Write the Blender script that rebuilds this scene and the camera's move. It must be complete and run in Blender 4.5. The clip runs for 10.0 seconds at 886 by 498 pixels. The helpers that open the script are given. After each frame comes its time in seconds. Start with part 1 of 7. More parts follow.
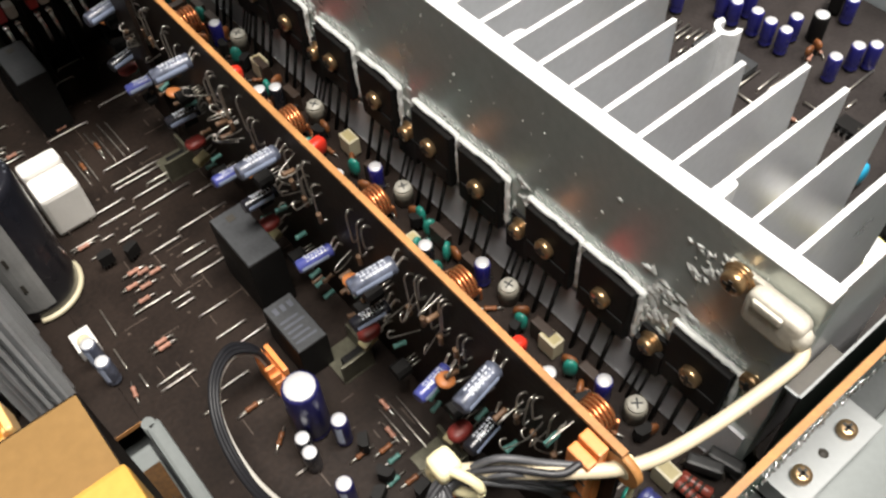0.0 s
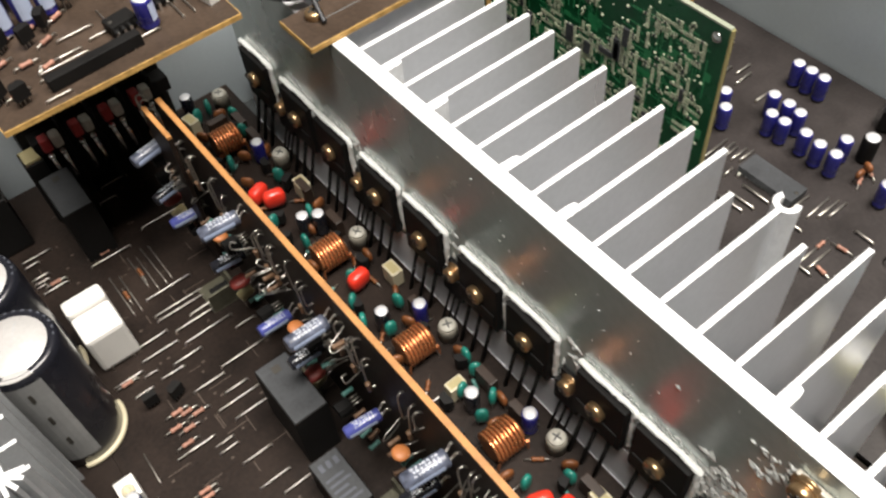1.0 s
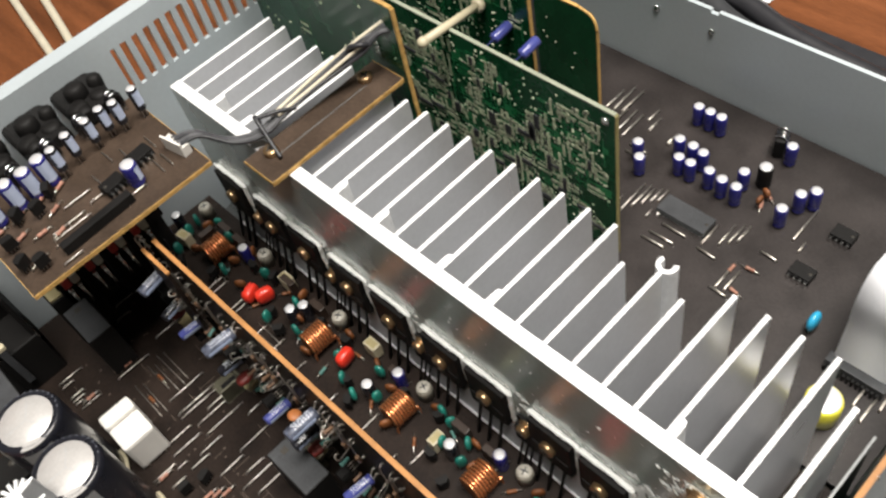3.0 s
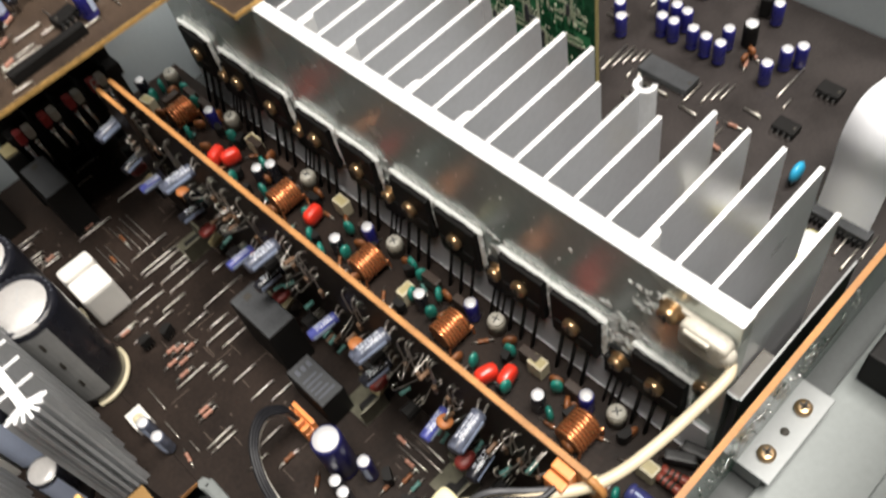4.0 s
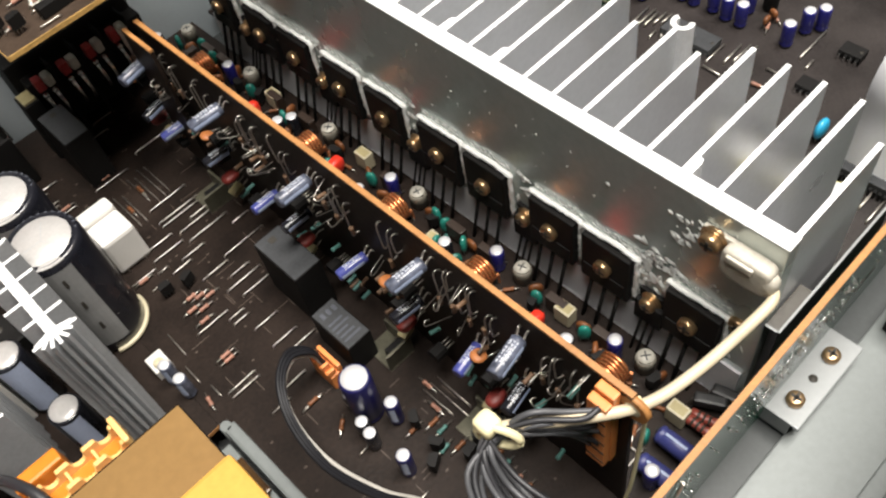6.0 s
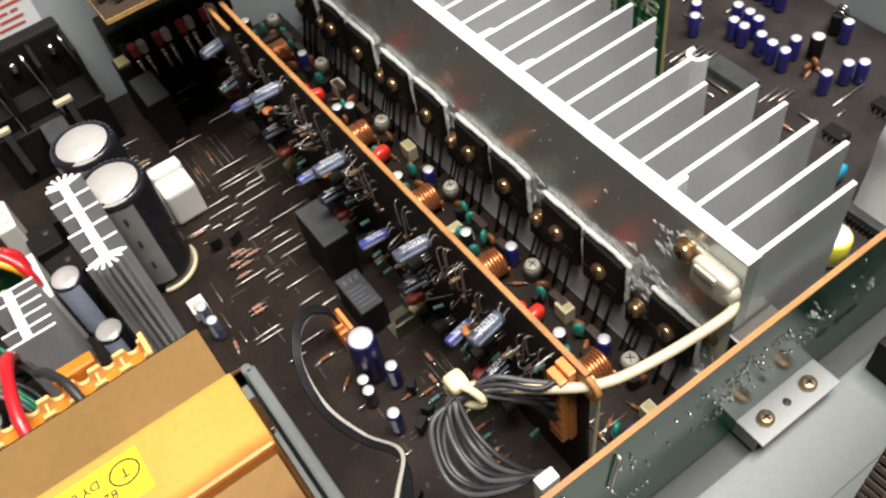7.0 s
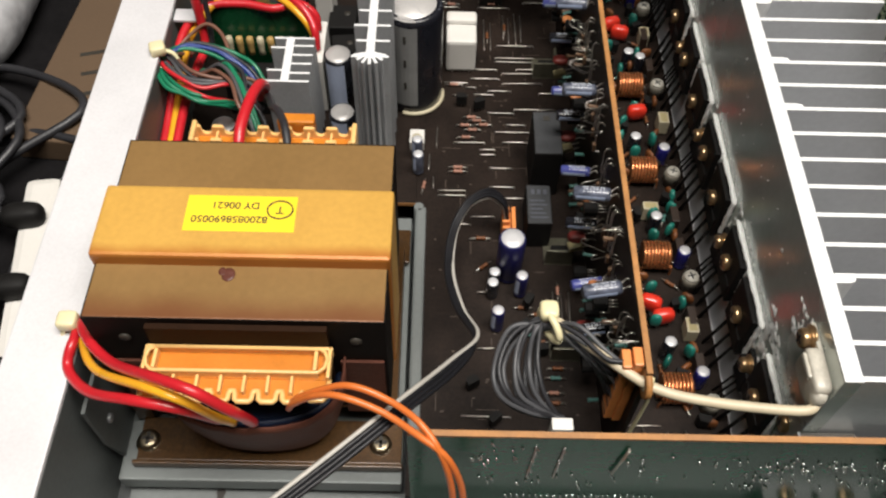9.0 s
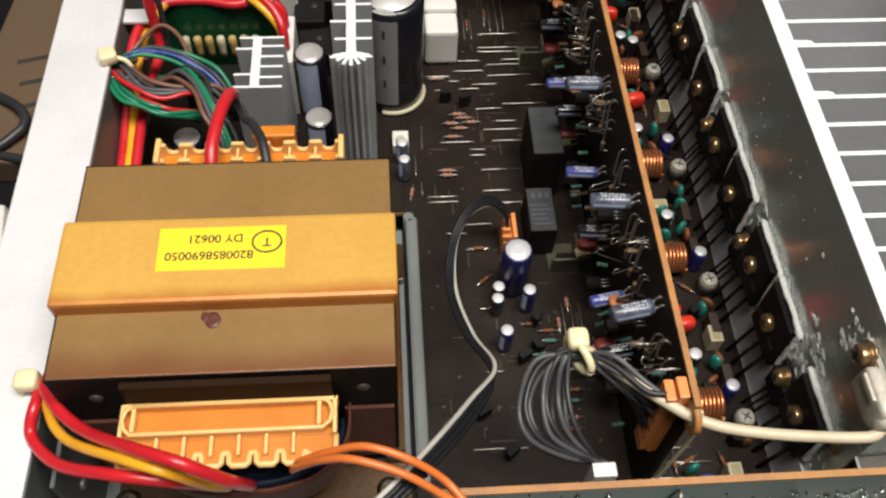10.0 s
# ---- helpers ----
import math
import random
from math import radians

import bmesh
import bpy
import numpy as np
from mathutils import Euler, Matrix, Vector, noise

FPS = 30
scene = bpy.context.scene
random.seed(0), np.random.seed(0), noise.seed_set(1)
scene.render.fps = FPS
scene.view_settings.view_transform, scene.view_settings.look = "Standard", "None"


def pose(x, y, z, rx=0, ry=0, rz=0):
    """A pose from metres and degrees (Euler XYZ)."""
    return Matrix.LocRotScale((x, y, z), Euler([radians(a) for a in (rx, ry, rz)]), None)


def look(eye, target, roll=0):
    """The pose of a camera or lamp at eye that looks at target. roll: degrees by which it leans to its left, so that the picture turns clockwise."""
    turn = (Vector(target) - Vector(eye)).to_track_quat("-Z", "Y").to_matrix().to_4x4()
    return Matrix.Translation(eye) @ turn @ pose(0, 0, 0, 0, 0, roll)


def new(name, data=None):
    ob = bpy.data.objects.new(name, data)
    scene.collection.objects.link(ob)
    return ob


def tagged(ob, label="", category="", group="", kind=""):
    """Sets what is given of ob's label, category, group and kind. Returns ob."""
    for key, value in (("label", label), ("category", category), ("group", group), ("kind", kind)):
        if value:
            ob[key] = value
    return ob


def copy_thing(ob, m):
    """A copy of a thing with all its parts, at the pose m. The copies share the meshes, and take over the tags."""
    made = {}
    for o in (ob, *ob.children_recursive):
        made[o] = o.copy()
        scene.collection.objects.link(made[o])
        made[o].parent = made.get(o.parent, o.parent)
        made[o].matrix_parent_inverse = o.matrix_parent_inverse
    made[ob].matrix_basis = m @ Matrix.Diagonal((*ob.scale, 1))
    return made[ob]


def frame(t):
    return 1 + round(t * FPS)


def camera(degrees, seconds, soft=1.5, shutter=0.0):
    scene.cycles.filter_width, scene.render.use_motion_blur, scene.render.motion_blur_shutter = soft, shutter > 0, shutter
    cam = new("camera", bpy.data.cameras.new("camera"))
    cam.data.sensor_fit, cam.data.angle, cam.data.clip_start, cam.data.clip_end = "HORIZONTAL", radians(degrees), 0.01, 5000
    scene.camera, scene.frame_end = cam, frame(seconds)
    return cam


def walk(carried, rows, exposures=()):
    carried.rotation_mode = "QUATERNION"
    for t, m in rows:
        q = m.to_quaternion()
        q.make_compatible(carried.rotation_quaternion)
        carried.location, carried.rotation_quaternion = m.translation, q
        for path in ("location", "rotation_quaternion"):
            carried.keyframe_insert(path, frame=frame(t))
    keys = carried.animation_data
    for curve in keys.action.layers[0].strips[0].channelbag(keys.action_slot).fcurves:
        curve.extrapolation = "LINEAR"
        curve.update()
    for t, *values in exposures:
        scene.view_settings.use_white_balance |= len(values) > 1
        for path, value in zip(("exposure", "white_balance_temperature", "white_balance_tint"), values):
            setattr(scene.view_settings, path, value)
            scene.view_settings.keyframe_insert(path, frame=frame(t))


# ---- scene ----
cam = camera(53.72, 10.0, soft=2.3, shutter=0.3)
PATH = [
    (0, (-0.10943, -0.10126, 0.23167), (-0.03963, -0.00541, 0.07061), -4.38),
    (0.5, (-0.10354, -0.09011, 0.24447), (-0.03434, 0.00814, 0.08459), -5.35),
    (1, (-0.09227, -0.07069, 0.25382), (-0.02466, 0.03075, 0.09526), -6.12),
    (1.5, (-0.09571, -0.05834, 0.25715), (-0.02885, 0.04471, 0.09932), -6.08),
    (2, (-0.08916, -0.05740, 0.28387), (-0.02077, 0.04771, 0.12807), -9.34),
    (2.5, (-0.08117, -0.06444, 0.31313), (-0.01193, 0.04230, 0.15882), -13.71),
    (2.7, (-0.08028, -0.07718, 0.31137), (-0.01195, 0.02839, 0.15585), -14.68),
    (3.8, (-0.09159, -0.11609, 0.29687), (-0.02893, -0.01732, 0.13464), -16.18),
    (4, (-0.09816, -0.11440, 0.27482), (-0.03597, -0.01762, 0.11121), -15.30),
    (4.5, (-0.10677, -0.10468, 0.25352), (-0.04479, -0.01100, 0.08805), -14.27),
    (5, (-0.11348, -0.10796, 0.25565), (-0.05091, -0.01547, 0.08972), -15.13),
    (5.2, (-0.10857, -0.10596, 0.25621), (-0.04595, -0.01266, 0.09076), -16.36),
    (6.3, (-0.12468, -0.12729, 0.27396), (-0.05792, -0.02729, 0.11414), -11.78),
    (6.5, (-0.12320, -0.13833, 0.28422), (-0.05799, -0.03272, 0.12739), -12.24),
    (7, (-0.12034, -0.15109, 0.27558), (-0.06566, -0.04077, 0.11797), -11.81),
    (7.5, (-0.11126, -0.15698, 0.28018), (-0.06562, -0.04246, 0.12269), -9.10),
    (8, (-0.09764, -0.18421, 0.28022), (-0.08069, -0.06391, 0.12135), -2.89),
    (8.5, (-0.09654, -0.19258, 0.28986), (-0.09195, -0.07378, 0.12904), 0.36),
    (9, (-0.10587, -0.17891, 0.29360), (-0.10447, -0.06527, 0.12902), 1.75),
    (9.5, (-0.10848, -0.16848, 0.29106), (-0.10590, -0.05904, 0.12368), 1.80),
    (10, (-0.12139, -0.14996, 0.27572), (-0.10923, -0.04092, 0.10850), 3.43),
]
walk(cam, [(t, look(eye, target, roll)) for t, eye, target, roll in PATH],
     [(0, 0.1), (1.5, 0.02), (2.4, -0.18), (3.8, -0.12), (4.5, 0.0), (6.5, 0.0), (7.3, -0.04), (8.2, -0.5), (10, -0.6)])

# ---- light: a closed room with one ceiling lamp ----
world = bpy.data.worlds.new("room_world")
world.use_nodes = True
world.node_tree.nodes["Background"].inputs[0].default_value = (0.8, 0.9, 1.0, 1)
world.node_tree.nodes["Background"].inputs[1].default_value = 0.05
scene.world = world
scene.view_settings.exposure = 0.0
lamp = bpy.data.lights.new("ceiling_lamp", "AREA")
lamp.shape, lamp.size, lamp.size_y, lamp.energy = "RECTANGLE", 1.2, 0.6, 82
lamp.color = (1.0, 0.953, 0.89)
lamp_ob = new("ceiling_lamp", lamp)
lamp_ob.matrix_world = pose(0.12, -0.26, 1.68, 0, 0, 0)

# ---- helpers: everything below is given in millimetres ----
MM = 0.001


def material(name, colour, rough=0.5, metal=0.0, vary=0.12, scale=60.0, bump=0.0, fine=900.0, spec=0.5, rand=0.0, colour2=None, coat=0.0):
    m = bpy.data.materials.new(name)
    m.use_nodes = True
    nt = m.node_tree
    b = nt.nodes["Principled BSDF"]
    b.inputs["Roughness"].default_value = rough
    b.inputs["Metallic"].default_value = metal
    b.inputs["Specular IOR Level"].default_value = spec
    b.inputs["Coat Weight"].default_value = coat
    tc = nt.nodes.new("ShaderNodeTexCoord")
    n1 = nt.nodes.new("ShaderNodeTexNoise")
    n1.inputs["Scale"].default_value = scale
    n1.inputs["Detail"].default_value = 5
    n2 = nt.nodes.new("ShaderNodeTexNoise")
    n2.inputs["Scale"].default_value = fine
    nt.links.new(tc.outputs["Object"], n1.inputs["Vector"])
    nt.links.new(tc.outputs["Object"], n2.inputs["Vector"])
    ramp = nt.nodes.new("ShaderNodeValToRGB")
    lo = [c * (1 - vary) for c in colour]
    hi = [min(1, c * (1 + vary)) for c in (colour2 or colour)]
    ramp.color_ramp.elements[0].color = (*lo, 1)
    ramp.color_ramp.elements[1].color = (*hi, 1)
    ramp.color_ramp.elements[0].position = 0.3
    ramp.color_ramp.elements[1].position = 0.7
    add = nt.nodes.new("ShaderNodeMath")
    add.operation = "MULTIPLY_ADD"
    add.inputs[1].default_value = 0.35
    nt.links.new(n2.outputs["Fac"], add.inputs[0])
    mul = nt.nodes.new("ShaderNodeMath")
    mul.operation = "MULTIPLY"
    mul.inputs[1].default_value = 0.65
    nt.links.new(n1.outputs["Fac"], mul.inputs[0])
    nt.links.new(mul.outputs[0], add.inputs[2])
    nt.links.new(add.outputs[0], ramp.inputs["Fac"])
    out = ramp.outputs["Color"]
    if rand:
        info = nt.nodes.new("ShaderNodeObjectInfo")
        hsv = nt.nodes.new("ShaderNodeHueSaturation")
        mr = nt.nodes.new("ShaderNodeMapRange")
        mr.inputs["To Min"].default_value, mr.inputs["To Max"].default_value = 1 - rand, 1 + rand
        nt.links.new(info.outputs["Random"], mr.inputs["Value"])
        nt.links.new(mr.outputs[0], hsv.inputs["Value"])
        nt.links.new(out, hsv.inputs["Color"])
        out = hsv.outputs["Color"]
    nt.links.new(out, b.inputs["Base Color"])
    rr = nt.nodes.new("ShaderNodeMapRange")
    rr.inputs["To Min"].default_value, rr.inputs["To Max"].default_value = max(0.02, rough - 0.1), min(1, rough + 0.1)
    nt.links.new(n1.outputs["Fac"], rr.inputs["Value"])
    nt.links.new(rr.outputs[0], b.inputs["Roughness"])
    if bump:
        bp = nt.nodes.new("ShaderNodeBump")
        bp.inputs["Strength"].default_value = bump
        bp.inputs["Distance"].default_value = 0.0004
        nt.links.new(n2.outputs["Fac"], bp.inputs["Height"])
        nt.links.new(bp.outputs[0], b.inputs["Normal"])
    return m


def box(bm, x0, x1, y0, y1, z0, z1, bev=0.0):
    got = [bm.verts.new((x, y, z)) for x in sorted((x0, x1)) for y in sorted((y0, y1)) for z in sorted((z0, z1))]
    for f in ((0, 1, 3, 2), (4, 6, 7, 5), (0, 4, 5, 1), (2, 3, 7, 6), (0, 2, 6, 4), (1, 5, 7, 3)):
        bm.faces.new([got[i] for i in f])
    if bev:
        es = {e for v in got for e in v.link_edges}
        bmesh.ops.bevel(bm, geom=list(es), offset=bev, segments=2, affect="EDGES", profile=0.6)
    return bm


def B(*a, **k):
    return box(bmesh.new(), *a, **k)


def lathe(bm, base, axis, profile, seg=14):
    """A turned body: profile of (distance along the axis, radius)."""
    base, axis = Vector(base), Vector(axis).normalized()
    u = axis.orthogonal().normalized()
    w = axis.cross(u)
    rings = []
    for d, r in profile:
        c = base + axis * d
        if r < 1e-4:
            rings.append([bm.verts.new(c)])
        else:
            rings.append([bm.verts.new(c + (u * math.cos(2 * math.pi * i / seg) + w * math.sin(2 * math.pi * i / seg)) * r) for i in range(seg)])
    for a, b in zip(rings, rings[1:]):
        for i in range(seg):
            j = (i + 1) % seg
            if len(a) == 1 and len(b) == 1:
                continue
            if len(a) == 1:
                f = bm.faces.new((a[0], b[j], b[i])) if len(b) > 1 else None
            elif len(b) == 1:
                f = bm.faces.new((a[i], a[j], b[0]))
            else:
                f = bm.faces.new((a[i], a[j], b[j], b[i]))
            if f:
                f.smooth = True
    for ring, flip in ((rings[0], True), (rings[-1], False)):
        if len(ring) > 2:
            bm.faces.new(ring[::-1] if flip else ring)
    return bm


def rod(bm, a, b, r, seg=6):
    a, b = Vector(a), Vector(b)
    return lathe(bm, a, b - a, [(0, r), ((b - a).length, r)], seg)


def spline(pts, steps=6):
    """A smooth line through the points."""
    p = [Vector(q) for q in pts]
    p = [p[0] * 2 - p[1], *p, p[-1] * 2 - p[-2]]
    out = []
    for i in range(1, len(p) - 2):
        a, b, c, d = p[i - 1:i + 3]
        for k in range(steps):
            t = k / steps
            out.append(0.5 * (2 * b + (c - a) * t + (2 * a - 5 * b + 4 * c - d) * t * t + (3 * b - a - 3 * c + d) * t ** 3))
    out.append(p[-2])
    return out


def tube(bm, pts, r, seg=8, steps=6, smooth=True):
    line = spline(pts, steps) if smooth else [Vector(q) for q in pts]
    n = None
    rings = []
    for i, c in enumerate(line):
        d = (line[min(i + 1, len(line) - 1)] - line[max(i - 1, 0)]).normalized()
        if n is None:
            n = d.orthogonal().normalized()
        n = (n - d * n.dot(d)).normalized()
        w = d.cross(n)
        rings.append([bm.verts.new(c + (n * math.cos(2 * math.pi * k / seg) + w * math.sin(2 * math.pi * k / seg)) * r) for k in range(seg)])
    for a, b in zip(rings, rings[1:]):
        for k in range(seg):
            f = bm.faces.new((a[k], a[(k + 1) % seg], b[(k + 1) % seg], b[k]))
            f.smooth = True
    bm.faces.new(rings[0][::-1])
    bm.faces.new(rings[-1])
    return bm


def prism(bm, outline, axis, lo, hi):
    """An outline of pairs drawn out along one axis (0, 1 or 2) from lo to hi."""
    def at(p, h):
        q = list(p)
        q.insert(axis, h)
        return bm.verts.new(q)
    a, b = [at(p, lo) for p in outline], [at(p, hi) for p in outline]
    n = len(outline)
    bm.faces.new(a[::-1])
    bm.faces.new(b)
    for i in range(n):
        bm.faces.new((a[i], a[(i + 1) % n], b[(i + 1) % n], b[i]))
    bmesh.ops.recalc_face_normals(bm, faces=bm.faces[:])
    return bm


def mesh_of(name, bm, mat):
    bmesh.ops.scale(bm, vec=(MM, MM, MM), verts=bm.verts)
    me = bpy.data.meshes.new(name)
    bm.to_mesh(me)
    bm.free()
    me.materials.append(mat)
    return me


def part(name, bm, mat, parent, label=""):
    """One mesh under a thing or under a part, in the thing's own millimetres."""
    ob = new(name, bm if isinstance(bm, bpy.types.Mesh) else mesh_of(name, bm, mat))
    ob.parent = parent
    return tagged(ob, label)


def thing(name, at, label, category, group="", kind="", rz=0.0):
    ob = new(name)
    ob.empty_display_size = 0.005
    ob.matrix_basis = pose(at[0] * MM, at[1] * MM, at[2] * MM, 0, 0, rz)
    return tagged(ob, label, category, group, kind)


def solo(name, bm, mat, label="", category="", group="", kind="", at=(0, 0, 0), rz=0.0):
    ob = new(name, mesh_of(name, bm, mat))
    ob.matrix_basis = pose(at[0] * MM, at[1] * MM, at[2] * MM, 0, 0, rz)
    return tagged(ob, label, category, group, kind)


def moved(ob, x, y, z, rz=0.0):
    return copy_thing(ob, pose(x * MM, y * MM, z * MM, 0, 0, rz))


# ---- materials ----
M_PCB = material("dark_circuit_board", (0.0082, 0.0056, 0.0045), 0.52, 0, 0.3, 55, 0.25, 700, spec=0.15, colour2=(0.0185, 0.0122, 0.0092))
M_PCBGREY = material("grey_brown_circuit_board", (0.017, 0.0135, 0.0125), 0.45, 0, 0.3, 50, 0.2, 700, spec=0.32, colour2=(0.027, 0.022, 0.0205))
M_PCBEDGE = material("phenolic_edge", (0.36, 0.165, 0.05), 0.6, 0, 0.25, 120, 0.3)
M_TANEDGE = material("tan_sawn_edge", (0.48, 0.29, 0.09), 0.65, 0, 0.4, 260, 0.5)
M_GREEN = material("green_solder_mask", (0.007, 0.066, 0.025), 0.26, 0, 0.3, 60, 0.1, 600)
M_GREEN2 = material("pale_green_solder_mask", (0.004, 0.078, 0.040), 0.17, 0, 0.35, 60, 0.02, 600, spec=0.08)
M_ALU = material("raw_aluminium", (0.84, 0.85, 0.87), 0.31, 0.62, 0.08, 25, 0.12, 500)
M_SAWN = material("bright_sawn_face", (0.76, 0.765, 0.77), 0.5, 0.1, 0.10, 300, 0.3, 900)
M_ALUFACE = material("rolled_aluminium", (0.55, 0.60, 0.575), 0.26, 0.5, 0.10, 25, 0.08, 400)
M_STEEL = material("zinc_plated_steel", (0.52, 0.575, 0.60), 0.46, 0.3, 0.06, 18, 0.08, 500)


def varnished(name, colour, burnt, rough, y_burnt, width):
    """Varnished steel, browner where the dipping varnish ran and baked along the front edge."""
    m = material(name, colour, rough, 0.15, 0.12, 22, 0.12, 500, spec=0.35)
    nt = m.node_tree
    bsdf = nt.nodes["Principled BSDF"]
    src = bsdf.inputs["Base Color"].links[0].from_socket
    tc = nt.nodes.new("ShaderNodeTexCoord")
    sep = nt.nodes.new("ShaderNodeSeparateXYZ")
    nt.links.new(tc.outputs["Object"], sep.inputs[0])
    ns = nt.nodes.new("ShaderNodeTexNoise")
    ns.inputs["Scale"].default_value = 45
    ns.inputs["Detail"].default_value = 6
    nt.links.new(tc.outputs["Object"], ns.inputs["Vector"])
    wob = nt.nodes.new("ShaderNodeMath")
    wob.operation = "MULTIPLY_ADD"
    wob.inputs[1].default_value = 0.008
    nt.links.new(ns.outputs["Fac"], wob.inputs[0])
    nt.links.new(sep.outputs["Y"], wob.inputs[2])
    rng = nt.nodes.new("ShaderNodeMapRange")
    rng.interpolation_type = "SMOOTHSTEP"
    rng.inputs["From Min"].default_value = (y_burnt + 4) * MM
    rng.inputs["From Max"].default_value = (y_burnt + 4 + width) * MM
    rng.inputs["To Min"].default_value, rng.inputs["To Max"].default_value = 0.8, 0.0
    nt.links.new(wob.outputs[0], rng.inputs["Value"])
    mix = nt.nodes.new("ShaderNodeMix")
    mix.data_type = "RGBA"
    mix.inputs["B"].default_value = (*burnt, 1)
    for i, s in enumerate(mix.inputs):
        if s.type == "RGBA" and s.name == "B":
            s.default_value = (*burnt, 1)
        if s.type == "RGBA" and s.name == "A":
            nt.links.new(src, s)
    nt.links.new(rng.outputs[0], mix.inputs[0])
    nt.links.new([s for s in mix.outputs if s.type == "RGBA"][0], bsdf.inputs["Base Color"])
    return m


M_CORE = varnished("varnished_core", (0.245, 0.142, 0.050), (0.15, 0.048, 0.018), 0.42, -34, 11)
M_BAND = varnished("varnished_band", (0.60, 0.34, 0.072), (0.38, 0.11, 0.018), 0.40, -15.5, 6)
M_WOOD = material("brown_desk_wood", (0.155, 0.052, 0.018), 0.38, 0, 0.5, 9, 0.1, 200)
grain = M_WOOD.node_tree
coords = [n for n in grain.nodes if n.type == "TEX_COORD"][0]
stretch = grain.nodes.new("ShaderNodeMapping")
stretch.inputs["Scale"].default_value = (9.0, 0.8, 1.0)
grain.links.new(coords.outputs["Object"], stretch.inputs["Vector"])
for n in [n for n in grain.nodes if n.type == "TEX_NOISE"]:
    grain.links.new(stretch.outputs["Vector"], n.inputs["Vector"])
M_WALL = material("room_paint", (0.31, 0.305, 0.295), 0.9, 0, 0.04, 3)
M_DARK = material("dark_floor", (0.12, 0.08, 0.06), 0.7, 0, 0.3, 5)

# One zinc plating, lightened on the lit flange, darkened on shaded floor and wall
M_FLANGE = material("lightened_zinc_flange", (0.64, 0.635, 0.65), 0.5, 0.1, 0.10, 30, 0.1)
M_BASEZINC = material("shaded_base_zinc", (0.055, 0.060, 0.060), 0.5, 0.2, 0.2, 18, 0.1, 500)
M_WALLZINC = material("shaded_zinc_wall", (0.105, 0.115, 0.112), 0.5, 0.2, 0.2, 14, 0.1, 500)
M_DIMZINC = material("dimmed_zinc_floor", (0.165, 0.18, 0.176), 0.5, 0.2, 0.12, 18, 0.08, 500)

# ---- the room: walls and ceiling out of view, added to bounce light ----
for nm, b in (("wall_north", (-2600, 2600, 2200, 2300, -760, 1750)), ("wall_south", (-2600, 2600, -2300, -2200, -760, 1750)),
              ("wall_east", (2500, 2600, -2200, 2200, -760, 1750)), ("wall_west", (-2600, -2500, -2200, 2200, -760, 1750))):
    solo(nm, B(*b), M_WALL, "unseen grey room wall, added to bounce the lamp light", "wall", kind="structure")
solo("ceiling", B(-2600, 2600, -2300, 2300, 1752, 1850), M_WALL, "unseen grey ceiling, added to close the room", "ceiling", kind="structure")
solo("floor", B(-2600, 2600, -2300, 2300, -860, -762), M_DARK, "dark brown room floor", "floor", kind="structure")
desk = thing("desk", (0, 0, -30), "reddish-brown varnished wooden desk under the amplifier", "desk")
part("desktop", B(-700, 800, -450, 750, -25, 0, bev=2), M_WOOD, desk)
for x in (-660, 760):
    for y in (-410, 710):
        part("leg", B(x - 25, x + 25, y - 25, y + 25, -732, -25), M_WOOD, desk)

# ---- the chassis ----
chassis = thing("amplifier_chassis", (0, 0, -24), "open pale zinc-plated steel amplifier chassis without its cover", "chassis")
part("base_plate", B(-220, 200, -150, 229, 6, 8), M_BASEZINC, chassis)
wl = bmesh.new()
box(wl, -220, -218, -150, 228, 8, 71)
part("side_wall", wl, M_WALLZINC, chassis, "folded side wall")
part("side_flange", B(-240, -218, -150, 228, 71, 73, bev=0.6), M_FLANGE, chassis, "wide flange, coloured lighter as if lit")
part("side_wall", B(198, 200, -150, 228, 8, 70), M_STEEL, chassis)
rw = bmesh.new()
box(rw, -240, 200, 228, 230, 8, 98)
box(rw, -240, -4, 228, 230, 98, 127)
box(rw, -4, 66, 228, 230, 120, 127)
box(rw, 66, 200, 228, 230, 98, 127)
for i in range(12):
    box(rw, -2 + i * 5.8, 0.8 + i * 5.8, 228, 230, 98, 120)
box(rw, -240, 200, 228, 236, 127, 129)
part("rear_panel", rw, M_STEEL, chassis, "rear panel with vent slots and a bright top flange")

main_board = thing("main_circuit_board", (0, 0, 0), "large dark brown phenolic circuit board full of jumper wires", "circuit board")
part("board", B(-115, 0.8, -79, 226, -1.6, 0), M_PCB, main_board)
part("board", B(10.5, 60, -79, 226, -1.6, 0), M_PCB, main_board)
digital_board = thing("signal_circuit_board", (0, 0, 0), "dark circuit board carrying blue capacitors and chips", "circuit board")
part("board", B(62, 197, -79, 226, -1.6, 0), M_PCBGREY, digital_board)

# ---- the large heat sink ----
sink = thing("heat_sink", (0, 0, 0), "long finned aluminium heat sink with bright cut top edges", "heat sink")
part("back_plate", B(4, 9.2, -74, 203.8, 4, 82.6, bev=0.3), M_ALUFACE, sink)
part("cut_edge", B(4, 9.2, -74, 203.8, 82.6, 83, bev=0.15), M_SAWN, sink, "bright sawn top edge")
for k in range(26):
    y = -73 + 11.02 * k
    tip = 46.5 if k in (0, 5, 7) else 50.6 if k == 6 else 57
    fin = part("fin", B(9.1, tip, y - 0.75, y + 0.75, 4, 82.7), M_ALU, sink)
    part("cut_edge", B(9.21, tip, y - 0.75, y + 0.75, 82.7, 83.0), M_SAWN, fin)

